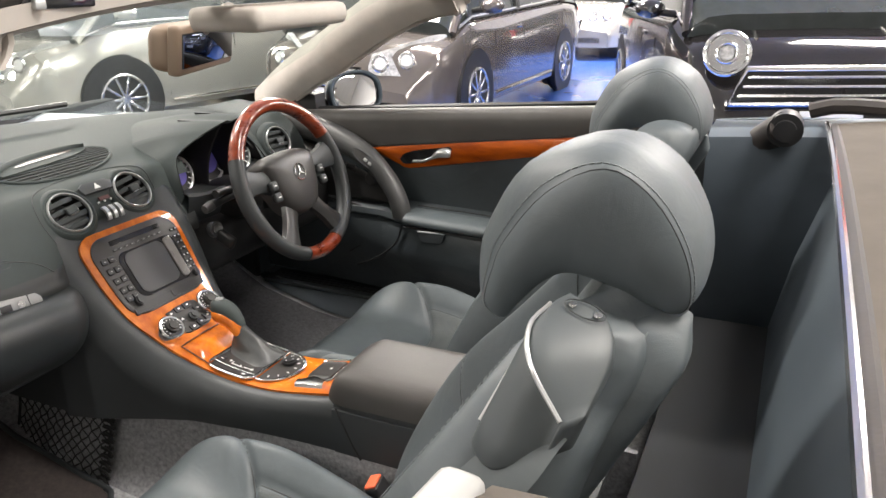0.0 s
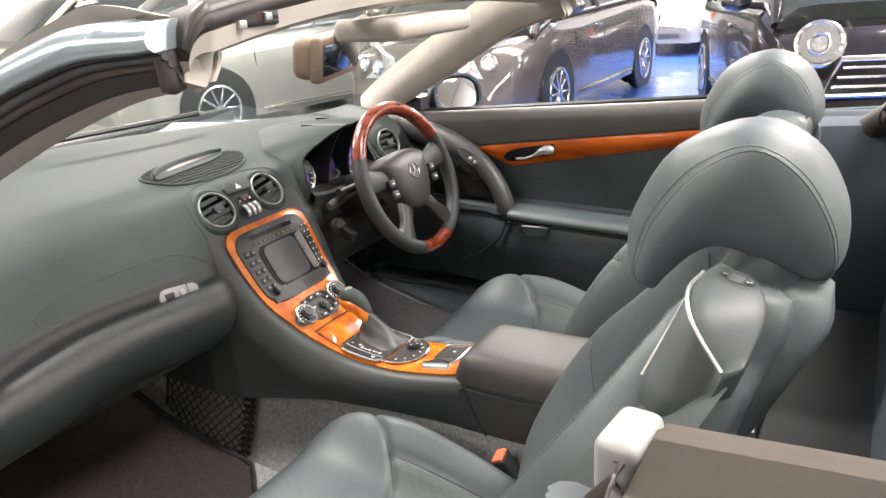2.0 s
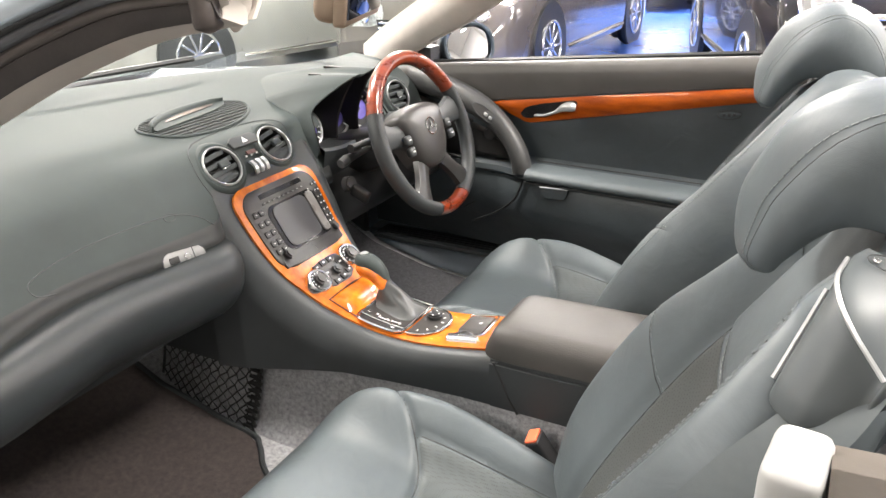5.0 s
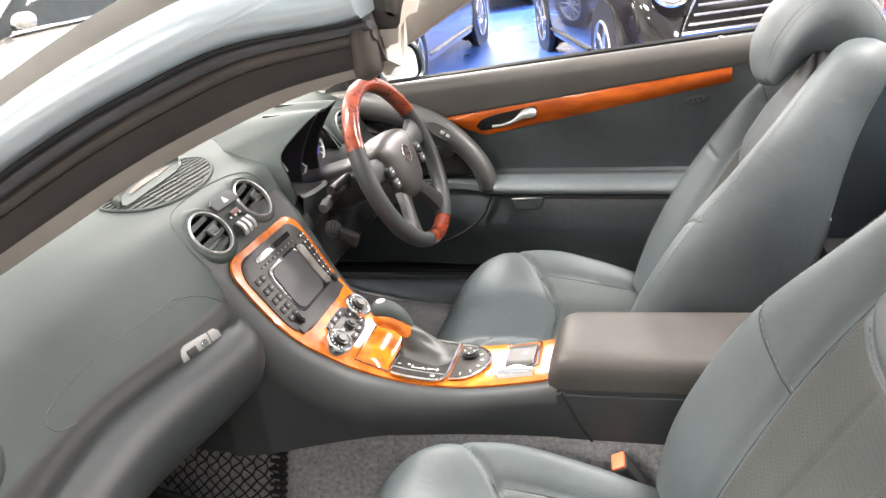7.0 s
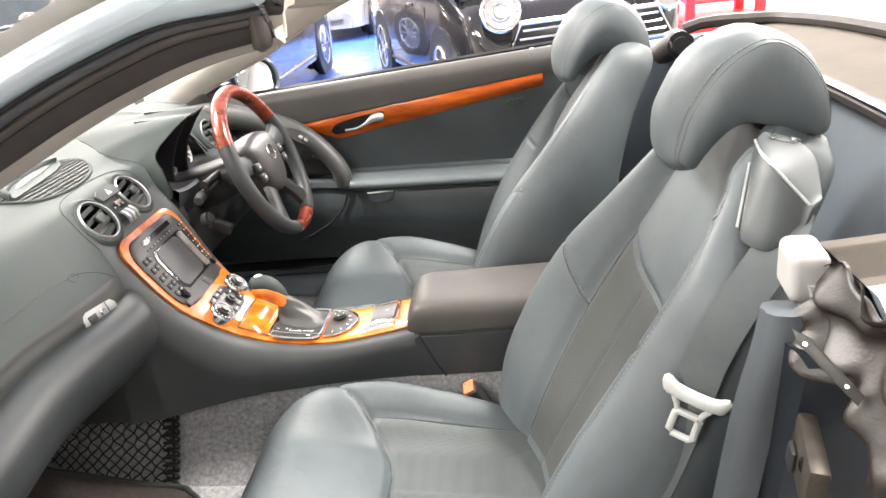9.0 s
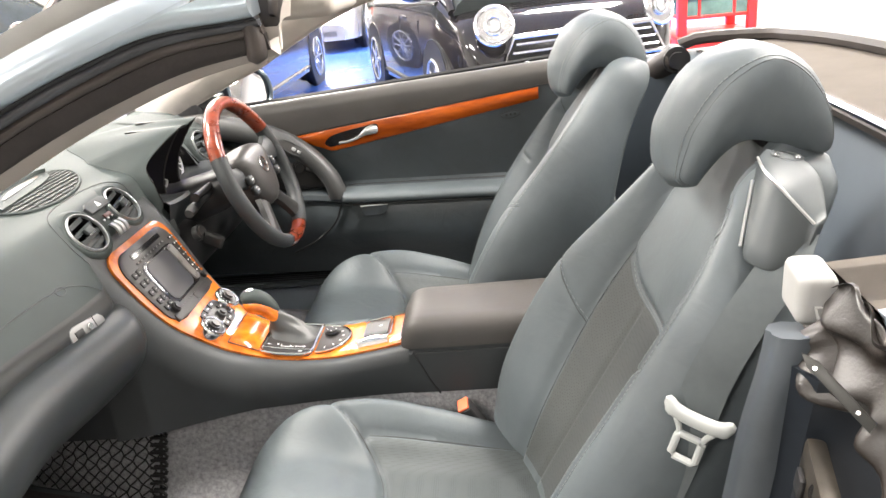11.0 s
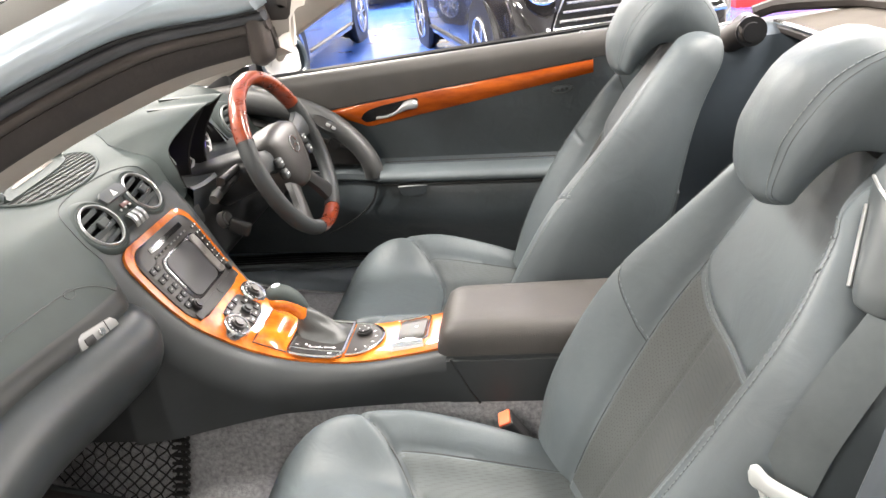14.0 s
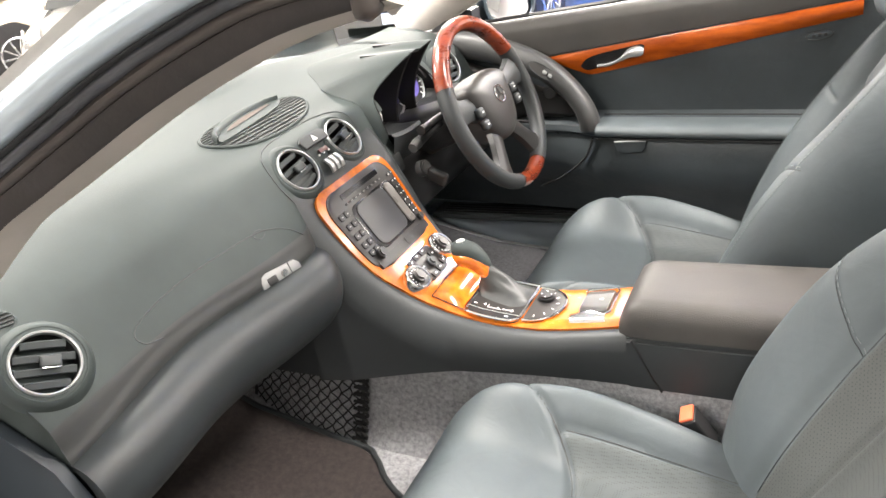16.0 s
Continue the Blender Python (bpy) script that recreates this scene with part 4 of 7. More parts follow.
# curved dividers between the dials, rising to the hood
for y0, y1, zt, xf in ((0.318, 0.305, 0.872, -0.139), (0.405, 0.362, 0.880, -0.124)):
    rows = []
    for t in np.linspace(0, 1, 16):
        z = 0.722 + (zt - 0.722) * t
        xe = -0.212 + (xf + 0.212) * t**1.8
        y = y0 + (y1 - y0) * t
        xb = min(-0.262, xe - 0.02)
        rows.append([(xe, y - 0.003, z), (xe + 0.003, y, z), (xe, y + 0.003, z), (xb, y + 0.007, z), (xb, y - 0.007, z)])
    part("dial_divider", rings(bmesh.new(), rows), CLUSTERBLACK, cl, "black curved divider")
rows = []
for y in np.linspace(0.180, 0.536, 24):
    v = (y - 0.358) / 0.178
    rows.append([(-0.265, y, 0.700), (-0.245, y, 0.716 + 0.018 * v**4), (-0.19, y, 0.722 + 0.018 * v**4), (-0.150, y, 0.728 + 0.012 * v**4), (-0.143, y, 0.722 + 0.012 * v**4), (-0.15, y, 0.700), (-0.17, y, 0.660)])
part("lower_cowl", sheet(rows), DASHDARK, cl, "dark leather sill below the dials")

# ---- floor mat ----
fm = thing("floor_mat", (-0.2, -0.42, 0.22), "dark brown-grey carpet mat in the passenger footwell", "mat")


def floor_z(x):
    return lerp(x, [-0.95, -0.6, -0.38, -0.2, 0.0, 1.05], [0.62, 0.40, 0.27, 0.222, 0.20, 0.19])


MATX, MATY = [-0.5, -0.46, -0.16, -0.10, -0.06, -0.01, 0.06], [-0.20, -0.170, -0.158, -0.178, -0.215, -0.245, -0.265]
outline = spl([(-0.50, -0.62), (-0.52, -0.22)] + list(zip(MATX[1:], MATY[1:])) + [(0.075, -0.36), (0.075, -0.62)], 48)
rows = []
for x in np.linspace(-0.5, 0.06, 30):
    hi = lerp(x, MATX, MATY)
    rows.append([(x, -0.64 + (hi + 0.64) * q, floor_z(x) + 0.012) for q in np.linspace(0, 1, 10)])
part("mat_body", sheet(rows, 0.008), mat("mat_carpet", (0.038, 0.030, 0.028), 0.95, var=0.3, scale=90, bump=0.8, grain=600), fm)
part("mat_edging", tube([(x, y, floor_z(x) + 0.012) for x, y in outline], 0.006, 8), DASHDARK, fm, "rolled dark edging")

# added dark layer over the driver's carpet, in place of the footwell's deep shadow
rows = []
for x in np.linspace(-0.62, 0.10, 30):
    e = 0.03 * (sstep(-0.58, -0.62, x) + sstep(0.06, 0.10, x))
    z = lerp(x, [-0.95, -0.6, -0.38, -0.2, 0.0, 1.05], [0.62, 0.40, 0.27, 0.222, 0.20, 0.19]) + 0.013
    rows.append([(x, y, z + 0.012 * math.exp(-((y - 0.66) / 0.05) ** 2)) for y in np.linspace(0.155 + e, 0.670 - e, 24)])
solo("floor_mat", sheet(rows, 0.008), mat("footwell_shade_pile", (0.060, 0.060, 0.065), 0.95, var=0.3, scale=110, bump=0.9, grain=700), "dark carpet layer added as the shade in the driver footwell", "floor mat")
# ---- centre console ----
con = thing("centre_console", (0.15, 0, 0.2), "sweeping centre console in dark leather and orange burl wood", "centre console")
CP = spl([(-0.185, 0.765), (-0.155, 0.725), (-0.118, 0.662), (-0.082, 0.605), (-0.035, 0.552), (0.025, 0.506), (0.10, 0.480), (0.20, 0.472), (0.30, 0.484), (0.38, 0.500)], 91)


CY = 0.009


def con_at(u, y, lift=0.0):
    """A point over the console's top line at u (0 to 1), y across, lift along the normal."""
    f = u * 90
    i = min(89, max(0, int(f)))
    x, z = CP[i] + (CP[i + 1] - CP[i]) * (f - i)
    d = CP[min(i + 1, 90)] - CP[max(i - 1, 0)]
    d = d / np.linalg.norm(d)
    return Vector((x - d[1] * lift, y + CY, z + d[0] * lift))


def con_u(x):
    return float(np.interp(x, CP[:, 0], np.linspace(0, 1, 91)))


def con_m(x, y, lift=0.0, turn=0.0):
    u = con_u(x)
    d = con_at(min(1, u + 0.01), 0) - con_at(max(0, u - 0.01), 0)
    n = Vector((-d.z, 0, d.x))
    return frame_at(con_at(u, y, lift), n, -d) @ Matrix.Rotation(radians(turn), 4, "Z")


def con_hw(x):
    return lerp(x, [-0.18, -0.12, -0.06, 0.0, 0.06, 0.2, 0.38], [0.154, 0.142, 0.119, 0.098, 0.083, 0.076, 0.076])


rows = []
for u in np.linspace(0, 1, 70):
    p = con_at(u, 0)
    hw = con_hw(p.x)
    lo = lerp(p.x, [-0.2, 0.15, 0.4], [0.386, 0.396, 0.402])
    side = []
    for dy, dz in ((lerp(p.x, [0.0, 0.30], [0.024, 0.010]), None), (lerp(p.x, [0.0, 0.30], [0.024, 0.010]), -0.085), (lerp(p.x, [0.0, 0.30], [0.026, 0.011]), -0.065), (lerp(p.x, [0.0, 0.30], [0.020, 0.0105]), -0.035), (0.008, -0.012), (-0.004, -0.002), (-0.012, 0.0), (-0.022, -0.003)):
        z = lo if dz is None else p.z + dz * min(1.0, (p.z - lo) / 0.10)
        side.append((hw + dy, z))
    left = [(p.x, CY - a, z) for a, z in side]
    right = [(p.x, CY + a, z) for a, z in side[::-1]]
    rows.append(left + right)
part("leather_shell", sheet(rows), DASHDARK, con, "dark leather console shell", angle=80)

for s in (-1, 1):
    rows = []
    for x in np.linspace(-0.64, -0.02, 20):
        w = lerp(x, [-0.64, -0.18, -0.12, -0.06, -0.02], [0.178, 0.176, 0.164, 0.140, 0.124])
        top = lerp(x, [-0.64, -0.20, -0.10, -0.02], [0.66, 0.66, 0.58, 0.50])
        rows.append([(x, CY + s * (w - 0.004 + dw), z) for dw, z in ((-0.03, top), (0.0, top - 0.02), (0.0, 0.44), (-0.004, 0.386))])
    part("tunnel_side", sheet(rows), DASHDARK, con, "dark leather side of the console under the dashboard")


def wood_hw(x):
    return lerp(x, [-0.155, -0.135, -0.11, -0.06, -0.02, 0.03, 0.10, 0.36], [0.118, 0.119, 0.117, 0.105, 0.088, 0.073, 0.066, 0.062])


rows = []
for x in [-0.155 + 0.020 * k * k / 144 for k in range(12)] + list(np.linspace(-0.135, 0.362, 56)):
    e = (x + 0.1552) * 2.1
    hw = wood_hw(x) - (0 if e > 0.036 else 0.036 - math.sqrt(max(0.0, 0.036**2 - (0.036 - e) ** 2)))
    u = con_u(x)
    rows.append([con_at(u, v * hw, 0.004 + 0.003 * (1 - v**6)) for v in np.linspace(-1, 1, 15)] + [con_at(u, v * hw, -0.004) for v in (1, -1)])
part("wood_panel", rings(bmesh.new(), rows), WOOD, con, "glossy orange burl wood panel")


def slab(x0, x1, w0, w1, lift, thick, bev, material, name, parent, label="", yoff=0.0, corner=0.2):
    """A plate that follows the console between x0 and x1, with rounded corners."""
    rows = []
    for k in range(25):
        t = 0.5 - 0.5 * math.cos(math.pi * k / 24)
        x = x0 + (x1 - x0) * t
        u = con_u(x)
        ln = (con_at(con_u(x1), 0) - con_at(con_u(x0), 0)).length
        r = min(0.5 * ln, corner * ln, 0.9 * min(w0, w1))
        e = min(t, 1 - t) * ln
        hw = (w0 + (w1 - w0) * t) - (0 if e >= r else r - math.sqrt(max(0.0, r * r - (r - e) ** 2)))
        rows.append([con_at(u, yoff + v * hw, lift + thick * (1 - abs(v) ** 24 * bev)) for v in (-1, -0.97, -0.9, -0.5, 0, 0.5, 0.9, 0.97, 1)] + [con_at(u, yoff + v * hw, lift - 0.004) for v in (1, -1)])
    return part(name, rings(bmesh.new(), rows), material, parent, label)


hu = slab(-0.1485, -0.057, 0.108, 0.095, 0.005, 0.006, 0.5, UNITGREY, "head_unit", con, "black radio and navigation unit with a grey screen", 0.0, 0.22)
slab(-0.1285, -0.0755, 0.072, 0.068, 0.010, 0.0022, 0.2, GLOSSBLACK, "screen_recess", hu, "", 0.010)
slab(-0.1265, -0.0785, 0.050, 0.048, 0.012, 0.0022, 0.2, SCREEN, "screen", hu, "blank dark grey screen", 0.0)
slab(-0.1265, -0.0775, 0.011, 0.010, 0.012, 0.0035, 0.9, mat("bezel_grey", (0.16, 0.15, 0.14), 0.28, var=0.05), "screen_side", hu, "pale grey side of the screen recess", 0.0625)
slab(-0.1425, -0.1375, 0.062, 0.062, 0.010, 0.0025, 0.3, GLOSSBLACK, "disc_slot", hu, "", 0.002)
for k in range(5):
    for j in range(2):
        b = box((j - 0.5) * 0.0165, 0, 0.002, 0.0145, 0.0125, 0.004, 0.0015, 1)
        bmesh.ops.transform(b, matrix=con_m(-0.126 + 0.0108 * k, -0.081 + 0.0015 * k, 0.0095), verts=b.verts[:])
        kb = part("key", b, BLACK, hu)
        b = box((j - 0.5) * 0.0165, 0, 0.0042, 0.004, 0.0018, 0.0005)
        bmesh.ops.transform(b, matrix=con_m(-0.126 + 0.0108 * k, -0.081 + 0.0015 * k, 0.0095), verts=b.verts[:])
        part("key_mark", b, KEYMARK, kb)
for k in range(7):
    for j in range(2):
        b = box((j - 0.5) * 0.0098, 0, 0.002, 0.0082, 0.0066, 0.004, 0.0012, 1)
        bmesh.ops.transform(b, matrix=con_m(-0.131 + 0.0074 * k, 0.0915 - 0.0011 * k, 0.0095), verts=b.verts[:])
        kb = part("number_key", b, BLACK, hu)
        b = box((j - 0.5) * 0.0098, 0, 0.0042, 0.0034, 0.0026, 0.0005)
        bmesh.ops.transform(b, matrix=con_m(-0.131 + 0.0074 * k, 0.0915 - 0.0011 * k, 0.0095), verts=b.verts[:])
        part("key_mark", b, WHITEM, kb)
for k in range(9):
    b = box(0, 0, 0.0015, 0.0105, 0.0045, 0.003, 0.001, 1)
    bmesh.ops.transform(b, matrix=con_m(-0.1328, -0.056 + 0.014 * k, 0.0095), verts=b.verts[:])
    tk = part("top_key", b, BLACK, hu)
    b = box(0, 0, 0.0033, 0.005, 0.0014, 0.0005)
    bmesh.ops.transform(b, matrix=con_m(-0.1328, -0.056 + 0.014 * k, 0.0095), verts=b.verts[:])
    part("key_mark", b, KEYMARK, tk)
part("volume_knob", disc(con_m(-0.0755, -0.070, 0.010), 0.0105, 0.013, 0.003, 22), BLACK, hu, "small black volume knob")
part("tuning_knob", disc(con_m(-0.0765, 0.083, 0.010), 0.0075, 0.010, 0.002, 20), BLACK, hu)
slab(-0.0705, -0.0600, 0.046, 0.046, 0.0095, 0.003, 0.3, BLACK, "lower_flap", hu, "", -0.043)
slab(-0.0705, -0.0600, 0.042, 0.041, 0.0095, 0.003, 0.3, BLACK, "lower_flap", hu, "", 0.047)
# heating panel with two chrome-ringed dials
hv = slab(-0.046, 0.000, 0.054, 0.048, 0.005, 0.0045, 0.5, UNITGREY, "heating_panel", con, "black heating panel between two dials", 0.004, 0.5)
for yy, xx in ((-0.057, -0.020), (0.057, -0.029)):
    m = con_m(xx, yy, 0.006)
    k = part("dial", disc(m, 0.0225, 0.016, 0.002, 36), BLACK, hv, "black dial with a chrome ring")
    rows = []
    for rr, h in ((0.0268, 0.0), (0.0266, 0.012), (0.0256, 0.0165), (0.0236, 0.0182), (0.0208, 0.0176), (0.0200, 0.0160)):
        rows.append([m @ Vector((rr * math.cos(a), rr * math.sin(a), h)) for a in np.linspace(0, 6.2832, 40, endpoint=False)])
    part("chrome_ring", rings(bmesh.new(), rows, cap=False), CHROME, k)
    part("dial_cap", disc(m @ Matrix.Translation((0, 0, 0.016)), 0.0128, 0.010, 0.004, 24), UNITGREY, k)
    for j in range(11):
        a = radians(215 - 25 * j)
        b = box(math.cos(a) * 0.0165, math.sin(a) * 0.0165, 0.0163, 0.0028, 0.0016, 0.0008, rot=(0, 0, math.degrees(a)))
        bmesh.ops.transform(b, matrix=m, verts=b.verts[:])
        part("mark", b, WHITEM, k)
for xx, yy in ((-0.040, -0.030), (-0.042, -0.008), (-0.042, 0.014), (-0.012, 0.036), (-0.008, 0.014), (-0.006, -0.008), (-0.030, 0.030), (-0.025, -0.018)):
    b = box(0, 0, 0.002, 0.0185, 0.013, 0.004, 0.003, 2)
    bmesh.ops.transform(b, matrix=con_m(xx, yy, 0.0085), verts=b.verts[:])
    kb = part("key", b, BLACK, hv)
    b = box(0, 0, 0.0043, 0.0048, 0.0030, 0.0006)
    bmesh.ops.transform(b, matrix=con_m(xx, yy, 0.0085), verts=b.verts[:])
    part("key_mark", b, WHITEM, kb)
part("centre_knob", disc(con_m(-0.022, 0.008, 0.008), 0.0105, 0.013, 0.004, 22), DASHDARK, hv)
# ashtray lid, bulging wood
rows = []
for x in np.linspace(0.012, 0.068, 14):
    t = (x - 0.012) / 0.056
    u = con_u(x)
    rows.append([con_at(u, v * (0.060 - 0.004 * t), 0.007 + 0.010 * math.sin(math.pi * min(1, t * 1.15)) * (1 - abs(v) ** 6) ** 0.5) for v in np.linspace(-1, 1, 17)] + [con_at(u, v * 0.058, 0.0) for v in (1, -1)])
part("ashtray_lid", rings(bmesh.new(), rows), WOOD, con, "bulging glossy wood ashtray lid")
# seam round the ashtray lid
part("lid_seam", tube([con_at(con_u(x), y, 0.0085) for x, y in ((0.070, -0.058), (0.012, -0.062), (0.010, 0.0), (0.012, 0.062))], 0.0012, 5), BLACK, con)
# gear lever gate
gate = slab(0.074, 0.172, 0.060, 0.058, 0.006, 0.0045, 0.4, UNITGREY, "gear_gate", con, "black gear gate in a chrome frame", 0.0, 0.1)
edge = [con_at(con_u(x), y, 0.0115) for x, y in spl([(0.072, -0.020), (0.071, -0.050), (0.076, -0.060), (0.090, -0.062), (0.150, -0.061), (0.163, -0.057), (0.172, -0.044), (0.173, 0.0), (0.173, 0.052), (0.165, 0.060), (0.084, 0.062), (0.073, 0.056), (0.072, -0.020)], 61)[:-1]]
part("gate_frame", tube(edge, 0.0032, 6, closed=True), CHROME, gate)
part("gate_divider", tube([con_at(con_u(x), -0.0425, 0.0112) for x in (0.073, 0.10, 0.14, 0.171)], 0.0017, 6), CHROME, gate)
slab(0.078, 0.164, 0.0065, 0.0065, 0.0095, 0.003, 0.4, BLACK, "gate_key", gate, "long black key in the gear gate", -0.0515, 0.1)
slab(0.076, 0.088, 0.008, 0.008, 0.0095, 0.002, 0.4, BLACK, "gate_key", gate, "", -0.031, 0.1)
for k, (x, y, lx, ly) in enumerate(((0.082, -0.031, 0.006, 0.0018), (0.099, -0.027, 0.004, 0.004), (0.106, -0.030, 0.0014, 0.008), (0.119, -0.033, 0.024, 0.0014), (0.125, -0.030, 0.003, 0.003), (0.136, -0.031, 0.004, 0.003), (0.147, -0.031, 0.016, 0.0014), (0.152, -0.031, 0.0014, 0.008), (0.149, -0.052, 0.007, 0.0034))):
    b = box(0, 0, 0, ly, lx, 0.0008)
    bmesh.ops.transform(b, matrix=con_m(x, y, 0.0112 if k != 8 else 0.0130), verts=b.verts[:])
    part("gate_mark", b, WHITEM, gate)
bt = []
for k, t in enumerate(np.linspace(0, 1, 22)):
    cx, cz = 0.127 - 0.040 * t**0.55, 0.484 + 0.058 * t**1.25
    q = (1 - t) ** 1.7
    wx = 0.014 + 0.032 * q + 0.0022 * math.sin(16 * t) * (1 - t)
    wy = 0.012 + 0.028 * q
    row = []
    for a in np.linspace(0, 6.2832, 36, endpoint=False):
        crease = 1 + 0.05 * math.sin(3 * a + 9 * t) * math.sin(math.pi * t)
        wx2 = wx if math.cos(a) < 0 else max(wx, (0.173 - cx) * (1 - t) ** 0.85 + 0.012 * t)
        row.append((cx + wx2 * crease * np.sign(math.cos(a)) * abs(math.cos(a)) ** (0.6 + 0.4 * t), 0.020 + CY + wy * crease * np.sign(math.sin(a)) * abs(math.sin(a)) ** (0.6 + 0.4 * t), cz + 0.002 * math.sin(5 * a + 3 * t) * math.sin(math.pi * t)))
    bt.append(row)
lev = part("gear_gaiter", rings(bmesh.new(), bt), mat("gaiter_leather", (0.045, 0.047, 0.047), 0.42, var=0.15, scale=20, bump=0.15, grain=500), con, "folded dark leather gear lever gaiter", angle=80)
kn = spl([(0.092, 0.030, 0.534), (0.083, 0.030, 0.549), (0.070, 0.030, 0.562), (0.055, 0.030, 0.568), (0.040, 0.030, 0.568), (0.029, 0.030, 0.564)], 18)
rad = [0.0115, 0.013, 0.0142, 0.0152, 0.016, 0.0168, 0.0174, 0.018, 0.0184, 0.0188, 0.019, 0.019, 0.0187, 0.018, 0.0165, 0.0145, 0.011, 0.005]
part("knob_wood", tube([(p[0] + 0.002, p[1] - 0.004, p[2] - 0.0105) for p in kn], [r * 0.97 for r in rad], 18), WOOD, lev, "orange wood underside of the gear knob")
part("knob_top", tube([(p[0] - 0.001, p[1], p[2] + 0.0035) for p in kn], [r * 0.99 for r in rad], 18), DASH, lev, "dark leather top of the gear knob")
part("knob_mark", disc(frame_at((0.047, 0.030, 0.5888), (-0.10, 0, 1)), 0.0085, 0.0022, 0.0008, 20), SILVER, lev)
# rotary mode panel behind the gate
fan = [con_at(con_u(0.176 + 0.066 * math.cos(a) ** 0.9), 0.002 + 0.054 * math.sin(a), 0.010) for a in np.linspace(-1.55, 1.55, 26)]
md = part("mode_panel", rings(bmesh.new(), [[p for p in fan], [p - Vector((0, 0, 0.008)) for p in fan]], close=True), UNITGREY, con, "black half-round switch panel with a dial")
part("panel_rim", tube([p + Vector((0, 0, 0.0005)) for p in fan], 0.0026, 6), CHROME, md)
dial = part("mode_dial", disc(con_m(0.200, 0.022, 0.010), 0.0150, 0.010, 0.003, 24), BLACK, md)
for k in range(4):
    part("dial_dot", disc(con_m(0.200 + 0.009 * math.cos(1.57 * k), 0.022 + 0.009 * math.sin(1.57 * k), 0.020), 0.0014, 0.0006, 0, 8), WHITEM, dial)
for k in range(7):
    a = radians(-75 + 26 * k)
    b = box(0, 0, 0, 0.0055, 0.002, 0.001, rot=(0, 0, 30 * k))
    bmesh.ops.transform(b, matrix=con_m(0.184 + 0.042 * math.cos(a), 0.004 + 0.042 * math.sin(a), 0.0112), verts=b.verts[:])
    part("switch_mark", b, WHITEM, md)
# roof switch lid
rl = slab(0.272, 0.322, 0.034, 0.036, 0.006, 0.007, 0.6, UNITGREY, "roof_switch", con, "black roof switch lid with a silver catch", 0.010, 0.15)
part("lid_frame", tube([con_at(con_u(x), y, 0.0115) for x, y in ((0.268, 0.040), (0.272, 0.047), (0.322, 0.050), (0.328, 0.042), (0.329, -0.026), (0.320, -0.036))], 0.0022, 6), CHROME, rl)
rows = []
for x in np.linspace(0.264, 0.324, 12):
    t = (x - 0.264) / 0.06
    hi = -0.036 + 0.016 * math.sin(math.pi * t) ** 2 * (1 - 0.3 * t)
    rows.append([con_at(con_u(x), y, h) for y, h in ((-0.050, 0.005), (-0.048, 0.012), (-0.040, 0.0155), (hi, 0.0145), (hi + 0.003, 0.006))])
part("silver_catch", rings(bmesh.new(), rows), CHROME, rl, "bright silver catch")
b = prism([(-0.003, -0.003), (0.003, -0.003), (0, 0.004)], con_m(0.304, 0.012, 0.0135), 0.0006)
part("switch_mark", b, WHITEM, rl)
# arm rest
rows = []
for k, x in enumerate(np.linspace(0.352, 0.70, 30)):
    t = (x - 0.352) / 0.348
    e = min(1, t / 0.12)
    f = math.sqrt(max(0.0, 1 - (1 - e) ** 2)) if e < 1 else 1
    zt = 0.515 + 0.036 * f + 0.006 * t
    zb = 0.492 + 0.004 * t
    hw = 0.083 - 0.012 * (1 - f)
    prof = [(-1, 0.0), (-1.02, 0.3), (-1.0, 0.58), (-0.95, 0.80), (-0.86, 0.93), (-0.7, 0.985), (-0.4, 1.0), (0, 1.01), (0.4, 1.0), (0.7, 0.985), (0.86, 0.93), (0.95, 0.80), (1.0, 0.58), (1.02, 0.3), (1, 0.0)]
    rows.append([(x, CY + hw * a, zb + (zt - zb) * h) for a, h in prof])
part("arm_rest", rings(bmesh.new(), rows), mat("armrest_leather", (0.068, 0.063, 0.059), 0.46, var=0.12, scale=6, bump=0.18, grain=560, voronoi=True), con, "padded brown-grey leather arm rest lid")
blk = prism([(0.360, 0.491), (0.74, 0.495), (0.74, 0.395), (0.360, 0.395)], Matrix(((1, 0, 0, 0), (0, 0, -1, CY + 0.088), (0, 1, 0, 0), (0, 0, 0, 1))), 0.176, 0.0)
bmesh.ops.bevel(blk, geom=blk.edges[:], offset=0.006, segments=2, affect="EDGES", clamp_overlap=True)
part("rear_block", blk, DASHDARK, con, "dark leather rear block of the console")
for s in (-1, 1):
    part("block_seam", tube([(0.374, CY + s * 0.0878, 0.490), (0.402, CY + s * 0.0878, 0.425), (0.418, CY + s * 0.0878, 0.398)], 0.0022, 6), BLACK, con)

# ---- stowage net on the tunnel ----
net = thing("stowage_net", (-0.25, -0.16, 0.22), "black knotted stowage net on the footwell carpet", "net")


def net_at(a, b):
    return (-0.124 - 0.268 * a - 0.030 * b, -0.122 - 0.030 * b**1.6 - 0.010 * math.sin(math.pi * a) * math.sin(math.pi * b), 0.376 - 0.172 * b - 0.006 * a * (1 - b))


